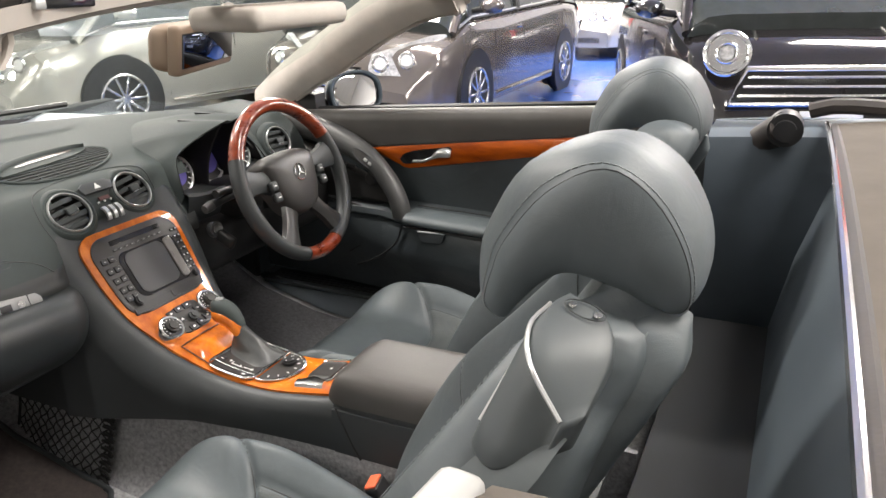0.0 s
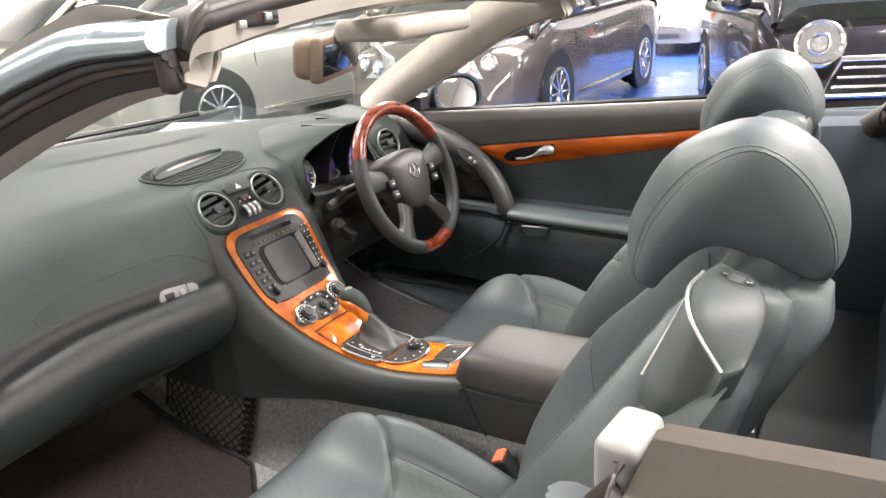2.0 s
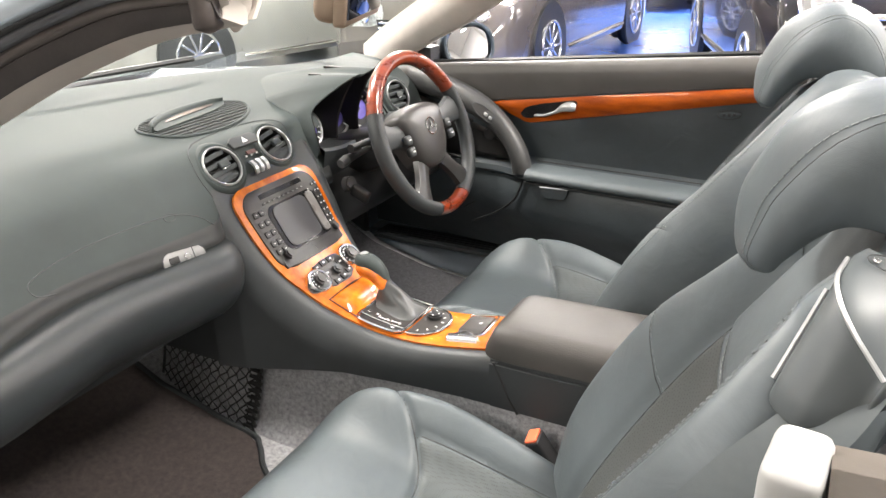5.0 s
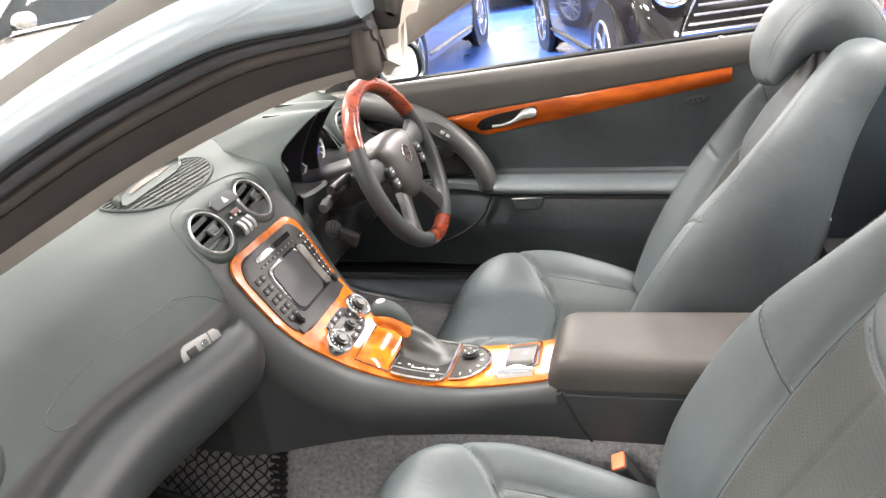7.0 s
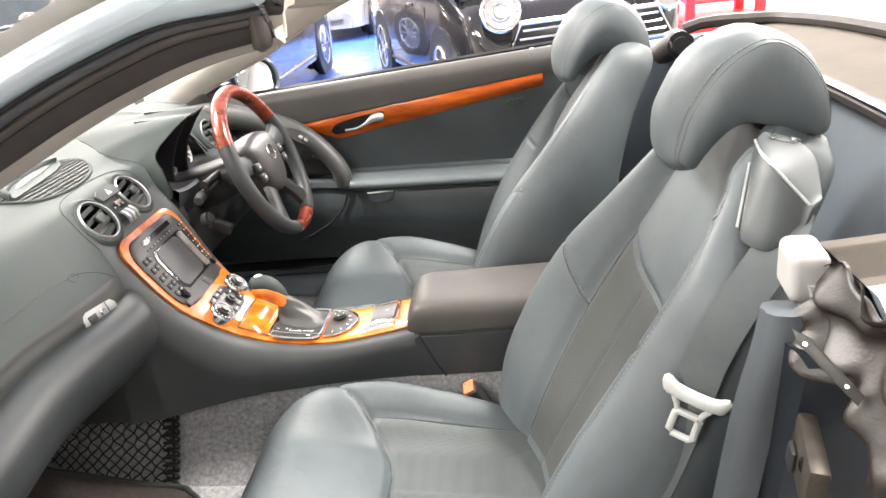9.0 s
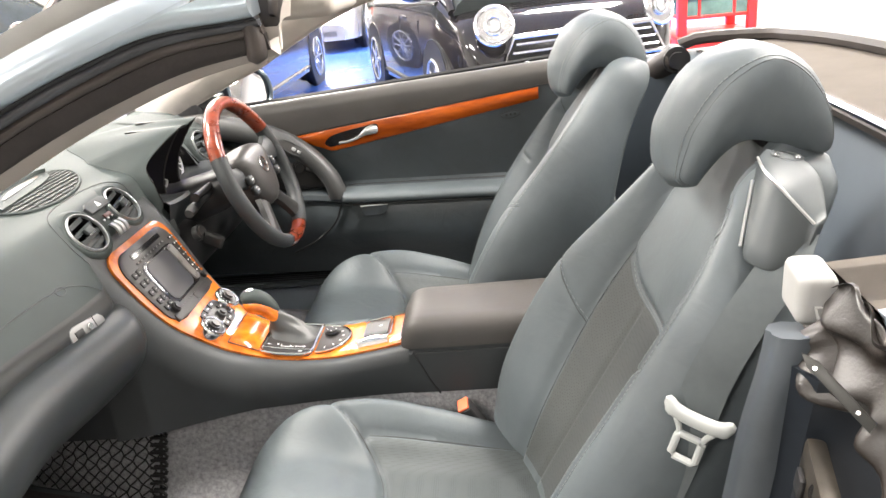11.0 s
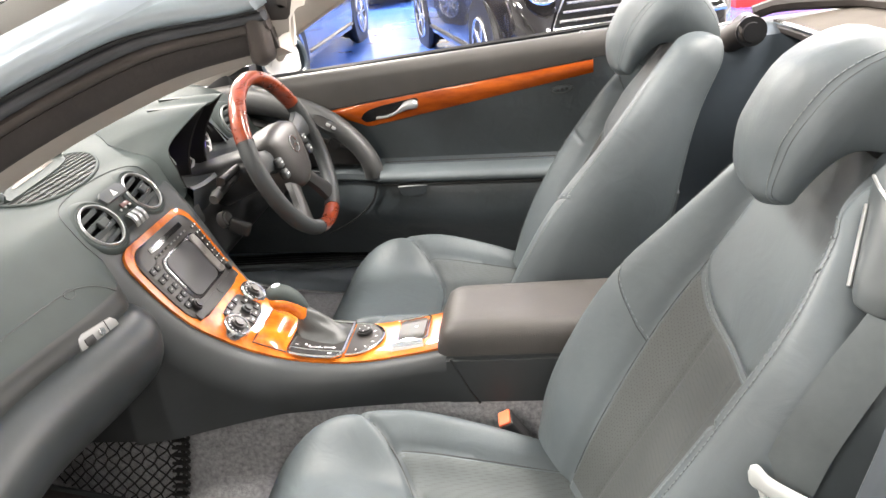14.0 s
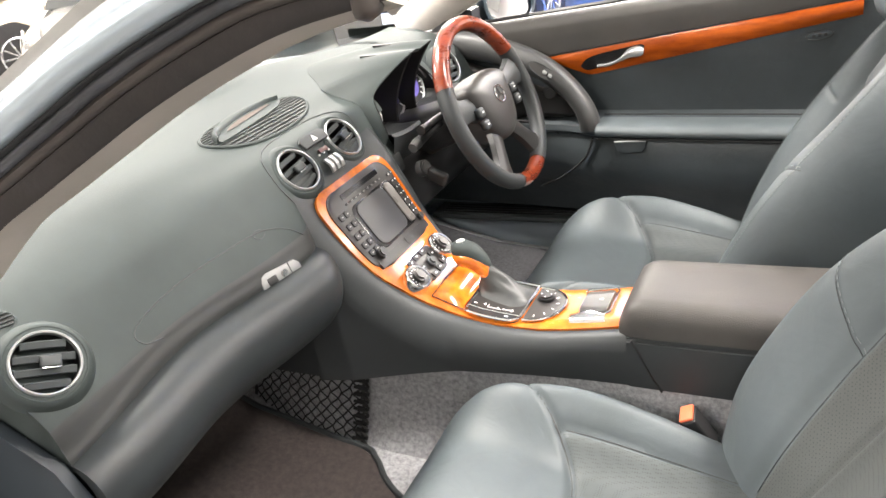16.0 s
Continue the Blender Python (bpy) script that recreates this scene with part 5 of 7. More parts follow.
bm = bmesh.new()
for k in range(-7, 12):
    for sgn in (1, -1):
        pts = []
        for b in np.linspace(0, 1, 15):
            a = k / 11 + sgn * 0.62 * b + (0.62 if sgn < 0 else 0) - (0.0 if sgn > 0 else 0.0)
            a += 0.012 * math.sin(b * 50)
            if 0 <= a <= 1:
                pts.append(net_at(a, b))
        if len(pts) > 1:
            tube(pts, 0.0017, 4, bm=bm)
part("mesh", bm, NETM, net)
bm = bmesh.new()
rim = [net_at(a, 0) for a in np.linspace(0, 1, 10)] + [net_at(1, b) for b in np.linspace(0.1, 1, 8)] + [net_at(a, 1) for a in np.linspace(0.9, 0, 10)] + [net_at(0, b) for b in np.linspace(0.9, 0.1, 8)]
part("elastic_edge", tube(rim, 0.003, 6, closed=True), NETM, net)
for k in range(11):
    c = Vector(net_at(0.0, 0.04 + 0.092 * k))
    part("edge_loop", tube(spl([c + Vector((-0.02, 0.0, 0.006)), c + Vector((0.008, -0.006, 0.008)), c + Vector((0.012, -0.006, -0.004)), c + Vector((-0.016, 0.0, -0.008))], 10), 0.003, 6), NETM, net)

# ---- steering wheel ----
sw = thing("steering_wheel", (-0.003, 0.369, 0.741), "leather and glossy red-brown wood steering wheel", "steering wheel")
tilt = radians(20.5)
wm = frame_at((-0.003, 0.369, 0.741), (math.cos(tilt), 0, math.sin(tilt)))


def arc(a0, a1, r=0.1745, n=40, z=0.0):
    return [wm @ Vector((r * math.cos(radians(a)), r * math.sin(radians(a)), z)) for a in np.linspace(a0, a1, n)]


def wheel_arc(a0, a1, t, n):
    """A stretch of the rim with an oval section."""
    rows = []
    for a in np.linspace(a0, a1, n):
        c, s = math.cos(radians(a)), math.sin(radians(a))
        rows.append([wm @ Vector(((0.1745 + t * math.cos(q)) * c, (0.1745 + t * math.cos(q)) * s, 1.15 * t * math.sin(q))) for q in np.linspace(0, 6.2832, 14, endpoint=False)])
    return rings(bmesh.new(), rows)


part("rim_wood_top", wheel_arc(26, 154, 0.0160, 44), WOODRED, sw, "glossy red-brown wood upper rim")
part("rim_leather", wheel_arc(154.5, 250, 0.0162, 34), DASHDARK, sw, "dark leather side of the rim")
part("rim_leather", wheel_arc(-70, 25.5, 0.0162, 34), DASHDARK, sw, "dark leather side of the rim")
part("rim_wood_bottom", wheel_arc(250.5, 289.5, 0.0160, 16), WOODRED, sw, "glossy red-brown wood lower rim")
for a in (25.7, 154.2, 250.2, 289.8):
    part("rim_ring", wheel_arc(a - 0.35, a + 0.35, 0.0168, 3), BLACK, sw)
hubp = [(0.086, 0.052), (0.060, 0.064), (0.02, 0.070), (-0.02, 0.070), (-0.060, 0.064), (-0.086, 0.052), (-0.082, 0.018), (-0.068, -0.028), (-0.046, -0.062), (-0.015, -0.076), (0.015, -0.076), (0.046, -0.062), (0.068, -0.028), (0.082, 0.018)]
rows = []
for k, h in ((1.0, -0.045), (1.02, -0.02), (1.0, -0.004), (0.94, 0.008), (0.80, 0.016), (0.5, 0.021), (0.15, 0.022)):
    rows.append([wm @ Vector((x * k, y * k - 0.002, h)) for x, y in spl(hubp + [hubp[0]], 57)[:-1]])
part("hub_pad", rings(bmesh.new(), rows), HUBM, sw, "dark airbag pad with a silver emblem")
for a, w, nm in ((10, 0.030, "spoke"), (170, 0.030, "spoke"), (-56, 0.024, "spoke"), (236, 0.024, "spoke")):
    c, s = math.cos(radians(a)), math.sin(radians(a))
    rows = []
    for r in np.linspace(0.045, 0.172, 12):
        t = (r - 0.045) / 0.127
        ww = w * (1.25 - 0.5 * math.sin(math.pi * min(1, t * 0.9)) + 0.25 * t * t)
        h = -0.012 + 0.012 * t
        rows.append([wm @ Vector((c * r - s * q * ww, s * r + c * q * ww, h + dz)) for q, dz in ((-1, -0.008), (-0.9, 0.004), (-0.4, 0.010), (0.4, 0.010), (0.9, 0.004), (1, -0.008))])
    part(nm, rings(bmesh.new(), rows), DASHDARK if abs(s) < 0.3 else mat("spoke_grey", (0.040, 0.040, 0.040), 0.34, 0.2, var=0.08), sw)
star_m = wm @ Matrix.Translation((0, 0.012, 0.0225))
part("emblem_ring", hoop(star_m, 0.0185, 0.0017, 32), CHROME, sw, "silver ring of the emblem")
for a in (90, 210, 330):
    b = prism([(-0.0022, 0), (0.0022, 0), (0, 0.0185)], star_m @ Matrix.Rotation(radians(a - 90), 4, "Z"), 0.002)
    part("emblem_bar", b, CHROME, sw)
for sx in (-1, 1):
    for q in (0.012, -0.014):
        b = box(sx * 0.088, q - 0.010, 0.008, 0.024, 0.022, 0.016, 0.007, 3)
        bmesh.ops.transform(b, matrix=wm, verts=b.verts[:])
        bp = part("wheel_button", b, DASHDARK, sw)
        b = box(sx * 0.088, q - 0.010, 0.0162, 0.008, 0.003, 0.001)
        bmesh.ops.transform(b, matrix=wm, verts=b.verts[:])
        part("button_mark", b, WHITEM, bp)
STALKM = mat("stalk_grey", (0.10, 0.10, 0.10), 0.35, 0.4)
col = thing("steering_column", (-0.12, 0.369, 0.68), "black steering column cover with stalks", "steering column")
rows = []
for t in np.linspace(0, 1, 8):
    c = Vector((-0.045, 0.369, 0.722)).lerp(Vector((-0.30, 0.369, 0.64)), t)
    hw, hh = 0.062 + 0.03 * t, 0.050 + 0.02 * t
    rows.append([c + Vector((0.35 * hh * math.sin(a), hw * np.sign(math.cos(a)) * abs(math.cos(a)) ** 0.6, hh * np.sign(math.sin(a)) * abs(math.sin(a)) ** 0.6)) for a in np.linspace(0, 6.2832, 24, endpoint=False)])
part("cover", rings(bmesh.new(), rows), BLACK, col)
part("stalk", tube([(-0.10, 0.31, 0.72), (-0.105, 0.25, 0.717), (-0.108, 0.205, 0.712)], [0.007, 0.009, 0.011], 10), BLACK, col)
part("stalk_tip", tube([(-0.108, 0.207, 0.712), (-0.109, 0.186, 0.708)], [0.012, 0.010], 12), STALKM, col, "grey ribbed stalk end")
part("stalk", tube([(-0.10, 0.31, 0.735), (-0.10, 0.24, 0.735), (-0.10, 0.215, 0.735)], [0.007, 0.008, 0.010], 10), BLACK, col)
part("ignition_lock", disc(frame_at((-0.115, 0.205, 0.655), (0.95, -0.1, 0.3)), 0.017, 0.022, 0.004, 22), STALKM, col, "grey ignition lock")
part("key_fob", box(-0.075, 0.203, 0.640, 0.045, 0.016, 0.030, 0.007, 3, (0, 25, 0)), BLACK, col, "black key in the ignition")

# ---- driver's door ----
door = thing("driver_side_door", (0.2, 0.75, 0.1), "dark leather door with an orange wood strip and chrome handle", "car door")


def door_in(x):
    return -0.080 * (x + 0.02)


def belt(x):
    return 0.828 + 0.077 * (x + 0.02)


rows = []
for x in np.linspace(-0.42, 0.80, 60):
    k, d = belt(x), door_in(x)
    w = sstep(0.02, 0.16, x)
    r = [(x, 0.815 + d * 0.5, k - 0.02), (x, 0.80 + d * 0.5, k + 0.002), (x, 0.765 + d, k + 0.008), (x, 0.745 + d, k + 0.004), (x, 0.737 + d, k - 0.012), (x, 0.735 + d, k - 0.06), (x, 0.737 + d, 0.72), (x, 0.742 + d, 0.66), (x, 0.745 + d, 0.60), (x, 0.742 + d - 0.01 * w, 0.590), (x, 0.728 + d - 0.01 * w, 0.587), (x, 0.70 + d - 0.02 * w, 0.585), (x, 0.69 + d - 0.035 * w, 0.580), (x, 0.686 + d - 0.037 * w, 0.566), (x, 0.690 + d - 0.030 * w, 0.560), (x, 0.698 + d - 0.030 * w, 0.556), (x, 0.690 + d - 0.03 * w, 0.545), (x, 0.690 + d - 0.03 * w, 0.48), (x, 0.700 + d - 0.025 * w, 0.43), (x, 0.722 + d - 0.02 * w, 0.405), (x, 0.73 + d, 0.33), (x, 0.815 + d * 0.5, 0.30)]
    rows.append(r)
part("inner_panel", sheet(rows), DOORL, door, "dark grey leather inner door panel")
rows = []
for x in np.linspace(-0.42, 0.80, 30):
    rows.append([(x, 0.80 + door_in(x) * 0.5, belt(x) - 0.004), (x, 0.86, belt(x) - 0.06), (x, 0.90, 0.62), (x, 0.90, 0.36), (x, 0.84, 0.22)])
part("outer_skin", sheet(rows, 0.01, (0, 1, 0)), PAINT, door, "blue-grey metallic outer skin")
rows = []
for x in np.linspace(-0.40, 0.79, 40):
    d, k = door_in(x), belt(x)
    lo = 0.737 + 0.132 * (max(x, -0.02) + 0.02) ** 0.98 + 0.004
    rows.append([(x, 0.786 + d, k + 0.004), (x, 0.765 + d, k + 0.0095), (x, 0.745 + d, k + 0.008), (x, 0.733 + d, k - 0.002), (x, 0.7295 + d, k - 0.020), (x, 0.7305 + d, 0.5 * (k - 0.02 + lo)), (x, 0.732 + d, lo), (x, 0.737 + d, lo - 0.002)])
part("top_cap", sheet(rows), mat("door_top_leather", (0.070, 0.066, 0.062), 0.48, var=0.1, scale=6, bump=0.08, grain=1000, voronoi=True), door, "brown-grey leather upper door pad", angle=60)
part("window_seal", tube([(x, 0.79 + door_in(x) * 0.6, belt(x) + 0.008) for x in np.linspace(-0.40, 0.80, 14)], 0.007, 6), BLACK, door)
rows = []
for x in np.linspace(-0.02, 0.675, 50):
    top = 0.737 + 0.132 * (x + 0.02) ** 0.98
    if x < 0.10:
        bot = 0.737 - 0.045 * (x + 0.02) / 0.12 - 0.002
    else:
        bot = 0.690 + 0.185 * (x - 0.10)
    d = 0.735 + door_in(x)
    rows.append([(x, d + 0.004, bot), (x, d - 0.003, bot + 0.002), (x, d - 0.007, bot + 0.25 * (top - bot)), (x, d - 0.008, 0.5 * (bot + top)), (x, d - 0.007, top - 0.2 * (top - bot)), (x, d - 0.003, top - 0.001), (x, d + 0.004, top)])
ws = part("wood_strip", rings(bmesh.new(), rows), WOODDOOR, door, "glossy orange burl wood strip")
cup = [(0.082, 0.716), (0.098, 0.733), (0.14, 0.746), (0.20, 0.757), (0.232, 0.762), (0.238, 0.752), (0.215, 0.738), (0.17, 0.723), (0.125, 0.710), (0.095, 0.706)]
part("handle_cup", rings(bmesh.new(), [[(x, 0.735 + door_in(x) + dy, z) for x, z in spl(cup + [cup[0]], 41)[:-1]] for dy in (-0.0086, -0.0070)]), GLOSSBLACK, door, "black recess behind the door handle")
hl = spl([(0.125, 0.712, 0.716), (0.155, 0.705, 0.720), (0.185, 0.700, 0.732), (0.205, 0.700, 0.744), (0.222, 0.701, 0.7475), (0.236, 0.705, 0.746)], 18)
part("door_handle", tube(hl, [0.0035 + 0.0085 * sstep(0.3, 0.75, i / 17) - 0.004 * sstep(0.9, 1.0, i / 17) for i in range(18)], 12), SILVER, door, "curved silver door handle")
bdm = frame_at((0.600, 0.735 + door_in(0.600) - 0.001, 0.762), (0, -1, 0), (-0.1, 0, 1))
bdg = [(0.025 * math.cos(a), 0.0095 * math.sin(a)) for a in np.linspace(0, 6.2832, 26, endpoint=False)]
bd = part("speaker_badge", prism(bdg, bdm, 0.0035, 0.001), DOORL, door, "small oval badge on the door panel")
part("badge_rim", tube([bdm @ Vector((x, y, 0.003)) for x, y in bdg], 0.0011, 5, closed=True), BLACK, bd)
for q in (-0.011, 0.0, 0.011):
    part("badge_mark", prism([(q - 0.003, -0.003), (q + 0.003, -0.003), (q + 0.003, 0.003), (q - 0.003, 0.003)], bdm @ Matrix.Translation((0, 0, 0.0035)), 0.0006), BLACK, bd)
# arm rest pad and pocket catch
rows = []
for x in np.linspace(0.128, 0.78, 30):
    d = door_in(x)
    rows.append([(x, 0.735 + d, 0.588), (x, 0.70 + d, 0.5905), (x, 0.665 + d, 0.589), (x, 0.648 + d, 0.582), (x, 0.645 + d, 0.570), (x, 0.652 + d, 0.563), (x, 0.70 + d, 0.564)])
part("arm_rest", rings(bmesh.new(), rows), LEATHER, door, "grey leather arm rest pad", angle=60)
part("rest_seam", tube([(x, 0.736 + door_in(x), 0.5915) for x in np.linspace(0.13, 0.78, 12)], 0.0024, 6), BLACK, door, "dark seam above the arm rest")
part("pocket_gap", tube([(x, 0.651 + door_in(x), 0.5580) for x in np.linspace(0.13, 0.78, 12)], 0.0024, 6), BLACK, door, "dark gap under the arm rest")
cm = frame_at((0.212, 0.651 + door_in(0.212), 0.556), (0.08, -1, 0.04))
ct = part("pocket_catch", prism([(-0.037, 0), (0.037, 0), (0.032, -0.020), (0.026, -0.027), (0.018, -0.029), (-0.018, -0.029), (-0.026, -0.027), (-0.032, -0.020)], cm, 0.004, 0.0012), DOORL, door, "grey pocket catch")
part("catch_edge", tube([cm @ Vector((x, -0.001, 0.004)) for x in (-0.037, 0, 0.037)], 0.0022, 6), SILVER, ct, "silver upper edge")
# grab arch with the switch panel
rows = []
for x in np.linspace(-0.24, 0.075, 20):
    t = (x + 0.24) / 0.315
    rows.append([(x, 0.722 - 0.022 * t + dy, z) for dy, z in ((0.01, 0.742 - 0.11 * t), (-0.004, 0.730 - 0.10 * t), (-0.004, 0.62 - 0.02 * t), (0.008, 0.592))])
part("recess_panel", sheet(rows, 0.01, (0, -1, 0)), mat("recess_plastic", (0.030, 0.029, 0.028), 0.42, var=0.12, scale=12), door, "dark switch recess")
arc_pts = spl([(-0.26, 0.738, 0.786), (-0.16, 0.718, 0.772), (-0.06, 0.698, 0.746), (0.01, 0.684, 0.714), (0.062, 0.672, 0.672), (0.092, 0.664, 0.634), (0.106, 0.660, 0.600), (0.108, 0.662, 0.574)], 40)
rows = []
for i, p in enumerate(arc_pts):
    a, b = arc_pts[max(i - 1, 0)], arc_pts[min(i + 1, 39)]
    d = Vector(b - a).normalized()
    n = Vector((d.z, 0, -d.x))
    w = 0.035 - 0.010 * sstep(4, 26, i)
    rows.append([Vector(p) + n * (w * c) + Vector((0, 0.018 * s, 0)) for c, s in ((-1, 0.8), (-0.94, 0.0), (-0.7, -0.6), (-0.3, -0.95), (0.2, -1), (0.6, -0.8), (0.9, -0.3), (1, 0.3), (0.9, 1.2), (-0.6, 1.6))])
part("grab_arch", rings(bmesh.new(), rows), mat("arch_leather", (0.050, 0.051, 0.051), 0.44, var=0.1, scale=8, bump=0.08, grain=1000, voronoi=True), door, "curved dark grab handle", angle=60)
sm = frame_at((0.002, 0.668, 0.722), (0.12, -1, 0.25), (0.55, 0, 0.83)) @ Matrix.Rotation(radians(0), 4, "Z")
ell = [(0.040 * math.cos(a), 0.0135 * math.sin(a)) for a in np.linspace(0, 6.2832, 30, endpoint=False)]
sbz = part("switch_bezel", tube([sm @ Vector((x, y, 0.001)) for x, y in ell], 0.0012, 6, closed=True), SEAMM, door, "oval recess with the seat switch")
part("switch_inset", prism([(0.95 * x, 0.95 * y) for x, y in ell], sm @ Matrix.Translation((0, 0, -0.004)), 0.0045, 0.001), HUBM, sbz)
for q in (0.006, 0.022):
    b = box(q, 0, 0.002, 0.012, 0.009, 0.006, 0.003, 2)
    bmesh.ops.transform(b, matrix=sm, verts=b.verts[:])
    part("seat_switch", b, SILVER, sbz)
jm = frame_at((0.005, 0.696, 0.662), (0.35, -1, 0.1))
js = part("mirror_joystick", disc(jm, 0.0145, 0.012, 0.004, 22), BLACK, door, "round black mirror switch")
part("joystick_ring", hoop(jm @ Matrix.Translation((0, 0, 0.002)), 0.0165, 0.0014, 28, 6), UNITGREY, js)
for q in (0.0, 0.022):
    part("memory_key", box(-0.055 - q, 0.702, 0.690, 0.014, 0.006, 0.010, 0.002), BLACK, door)
crv = spl([(-0.35, 0.706, 0.60), (-0.15, 0.700, 0.592), (-0.03, 0.697, 0.580), (0.02, 0.695, 0.545), (-0.01, 0.695, 0.49), (-0.08, 0.70, 0.44)], 30)
part("speaker_outline", tube(crv, 0.003, 6), BLACK, door)
crv = spl([(0.118, 0.648, 0.556), (0.09, 0.66, 0.50), (0.03, 0.668, 0.45), (-0.04, 0.675, 0.415)], 20)
part("pocket_seam", tube(crv, 0.003, 6), BLACK, door)
part("lock_pin", tube([(0.652, 0.705, 0.878), (0.652, 0.705, 0.892)], 0.006, 10), SILVER, door, "small silver lock pin")
part("pin_collar", box(0.652, 0.705, 0.8835, 0.034, 0.018, 0.006, 0.002), WHITECAP, door)
# door mirror
om = thing("door_mirror", (-0.2, 0.95, 0.83), "dark blue-grey door mirror with bright glass", "mirror")
omm = frame_at((-0.176, 0.925, 0.848), (0.84, -0.50, 0.21))
rows = []
for t, k, e in [(t, math.sqrt(max(0.0, 1 - (1 - t) ** 2.2)) if t < 1 else 1, 1) for t in np.linspace(0.08, 1, 10)] + [(1.08, 0.97, 1), (1.09, 0.90, 1), (1.06, 0.84, 1), (0.9, 0.82, 1)]:
    rows.append([omm @ Vector((0.088 * k * np.sign(math.cos(a)) * abs(math.cos(a)) ** 0.8, 0.066 * k * np.sign(math.sin(a)) * abs(math.sin(a)) ** 0.8, -0.09 + 0.10 * t)) for a in np.linspace(0, 6.2832, 36, endpoint=False)])
part("housing", rings(bmesh.new(), rows), mat("mirror_paint", (0.035, 0.05, 0.065), 0.3, 0.4, coat=1.0), om)
b = prism([(0.070 * np.sign(math.cos(a)) * abs(math.cos(a)) ** 0.8, 0.0515 * np.sign(math.sin(a)) * abs(math.sin(a)) ** 0.8) for a in np.linspace(0, 6.2832, 32, endpoint=False)], omm @ Matrix.Translation((0, 0, 0.008)), 0.003, 0.001)
part("mirror_glass", b, MIRROR, om, "bright mirror glass")
part("mirror_foot", prism([(-0.36, 0.79), (-0.215, 0.79), (-0.215, 0.862), (-0.245, 0.866), (-0.34, 0.82)], Matrix(((1, 0, 0, 0), (0, 0, -1, 0.83), (0, 1, 0, 0), (0, 0, 0, 1))), 0.05, 0.004), BLACK, om, "black triangular mirror foot")
part("mirror_arm", tube([(-0.28, 0.78, 0.82), (-0.24, 0.86, 0.82), (-0.22, 0.92, 0.83)], 0.02, 10), BLACK, om)

# ---- seats ----
BA = radians(28.5)
BD, BN = np.array([math.sin(BA), math.cos(BA)]), np.array([-math.cos(BA), math.sin(BA)])


CREST_IN = smooth_curve([0, 0.08, 0.20, 0.34, 0.42, 0.52, 0.60, 0.68], [0.080, 0.104, 0.114, 0.104, 0.085, 0.064, 0.050, 0.030])
CREST_OUT = smooth_curve([0, 0.10, 0.20, 0.36, 0.50, 0.57, 0.62, 0.68], [0.058, 0.074, 0.080, 0.072, 0.056, 0.048, 0.044, 0.028])
LINE_IN = smooth_curve([0, 0.10, 0.34, 0.45, 0.55, 0.68], [0.200, 0.205, 0.200, 0.178, 0.150, 0.115])
LINE_OUT = smooth_curve([0, 0.10, 0.36, 0.495, 0.567, 0.62, 0.69], [0.182, 0.188, 0.190, 0.158, 0.118, 0.092, 0.070])
WIDE_IN = smooth_curve([0, 0.06, 0.34, 0.45, 0.55, 0.62, 0.68], [0.222, 0.240, 0.240, 0.222, 0.196, 0.172, 0.150])
WIDE_OUT = smooth_curve([0, 0.06, 0.40, 0.47, 0.52, 0.57, 0.62, 0.69], [0.218, 0.236, 0.236, 0.216, 0.180, 0.148, 0.126, 0.106])
CUZ = smooth_curve([0.0, 0.10, 0.20, 0.30, 0.45, 0.66], [0.345, 0.365, 0.372, 0.356, 0.335, 0.318])
CUA = smooth_curve([0.0, 0.10, 0.20, 0.30, 0.42, 0.55, 0.66], [0.0, 0.022, 0.060, 0.086, 0.074, 0.040, 0.02])


def groove(d, w=0.0065):
    return math.exp(-((d / w) ** 2))


def back_w(s, w=-1.0):
    return WIDE_IN(s) if w < 0 else WIDE_OUT(s)


def insert_w(s):
    return 0.112 + 0.022 * sstep(0.0, 0.36, s)


def bowl(w):
    """How high the round-bottomed shoulder panel begins at w."""
    return 0.366 + 0.056 * (abs(w) / 0.13) ** 4.0


def back_n(s, w):
    """How far the front of the backrest stands forward of its middle line."""
    a, wide = abs(w), back_w(s, w)
    crest, line = (CREST_IN(s), LINE_IN(s)) if w < 0 else (CREST_OUT(s), LINE_OUT(s))
    li = min(insert_w(s), line - 0.025)
    low = 0.44 * crest
    if a < li:
        n = low * (a / li) ** 2.2
    elif a < line:
        n = low + (crest - low) * math.sin(1.5708 * (a - li) / (line - li)) ** 1.15
    else:
        t = min(1.0, (a - line) / max(0.01, wide - line))
        n = crest - (0.085 - 0.040 * sstep(0.40, 0.60, s)) * (1 - math.sqrt(max(0.0, 1 - t * t)))
    # the shoulder panel stands a little proud; seams are drawn in
    n += 0.008 * sstep(-0.004, 0.020, s - bowl(w)) * sstep(li + 0.004, li - 0.02, a)
    n -= 0.006 * groove(s - bowl(w), 0.006) * sstep(li + 0.004, li - 0.004, a)
    n -= 0.010 * groove(a - li, 0.0075) * sstep(0.60, 0.46, s)
    n -= 0.0035 * groove(a - 0.052, 0.004) * sstep(0.362, 0.34, s)
    if w < 0:
        n -= 0.0025 * groove(s - (0.262 + 0.80 * max(0.0, a - 0.125)), 0.005) * sstep(li, li + 0.02, a) * sstep(0.232, 0.215, a)
    else:
        n -= 0.0045 * groove(a - line, 0.0035) * sstep(0.0, 0.05, s)
        n -= 0.0045 * groove(s - 0.355 - 0.30 * (a - 0.16), 0.004) * sstep(line - 0.045, line - 0.035, a) * sstep(line, line - 0.008, a)
    return n


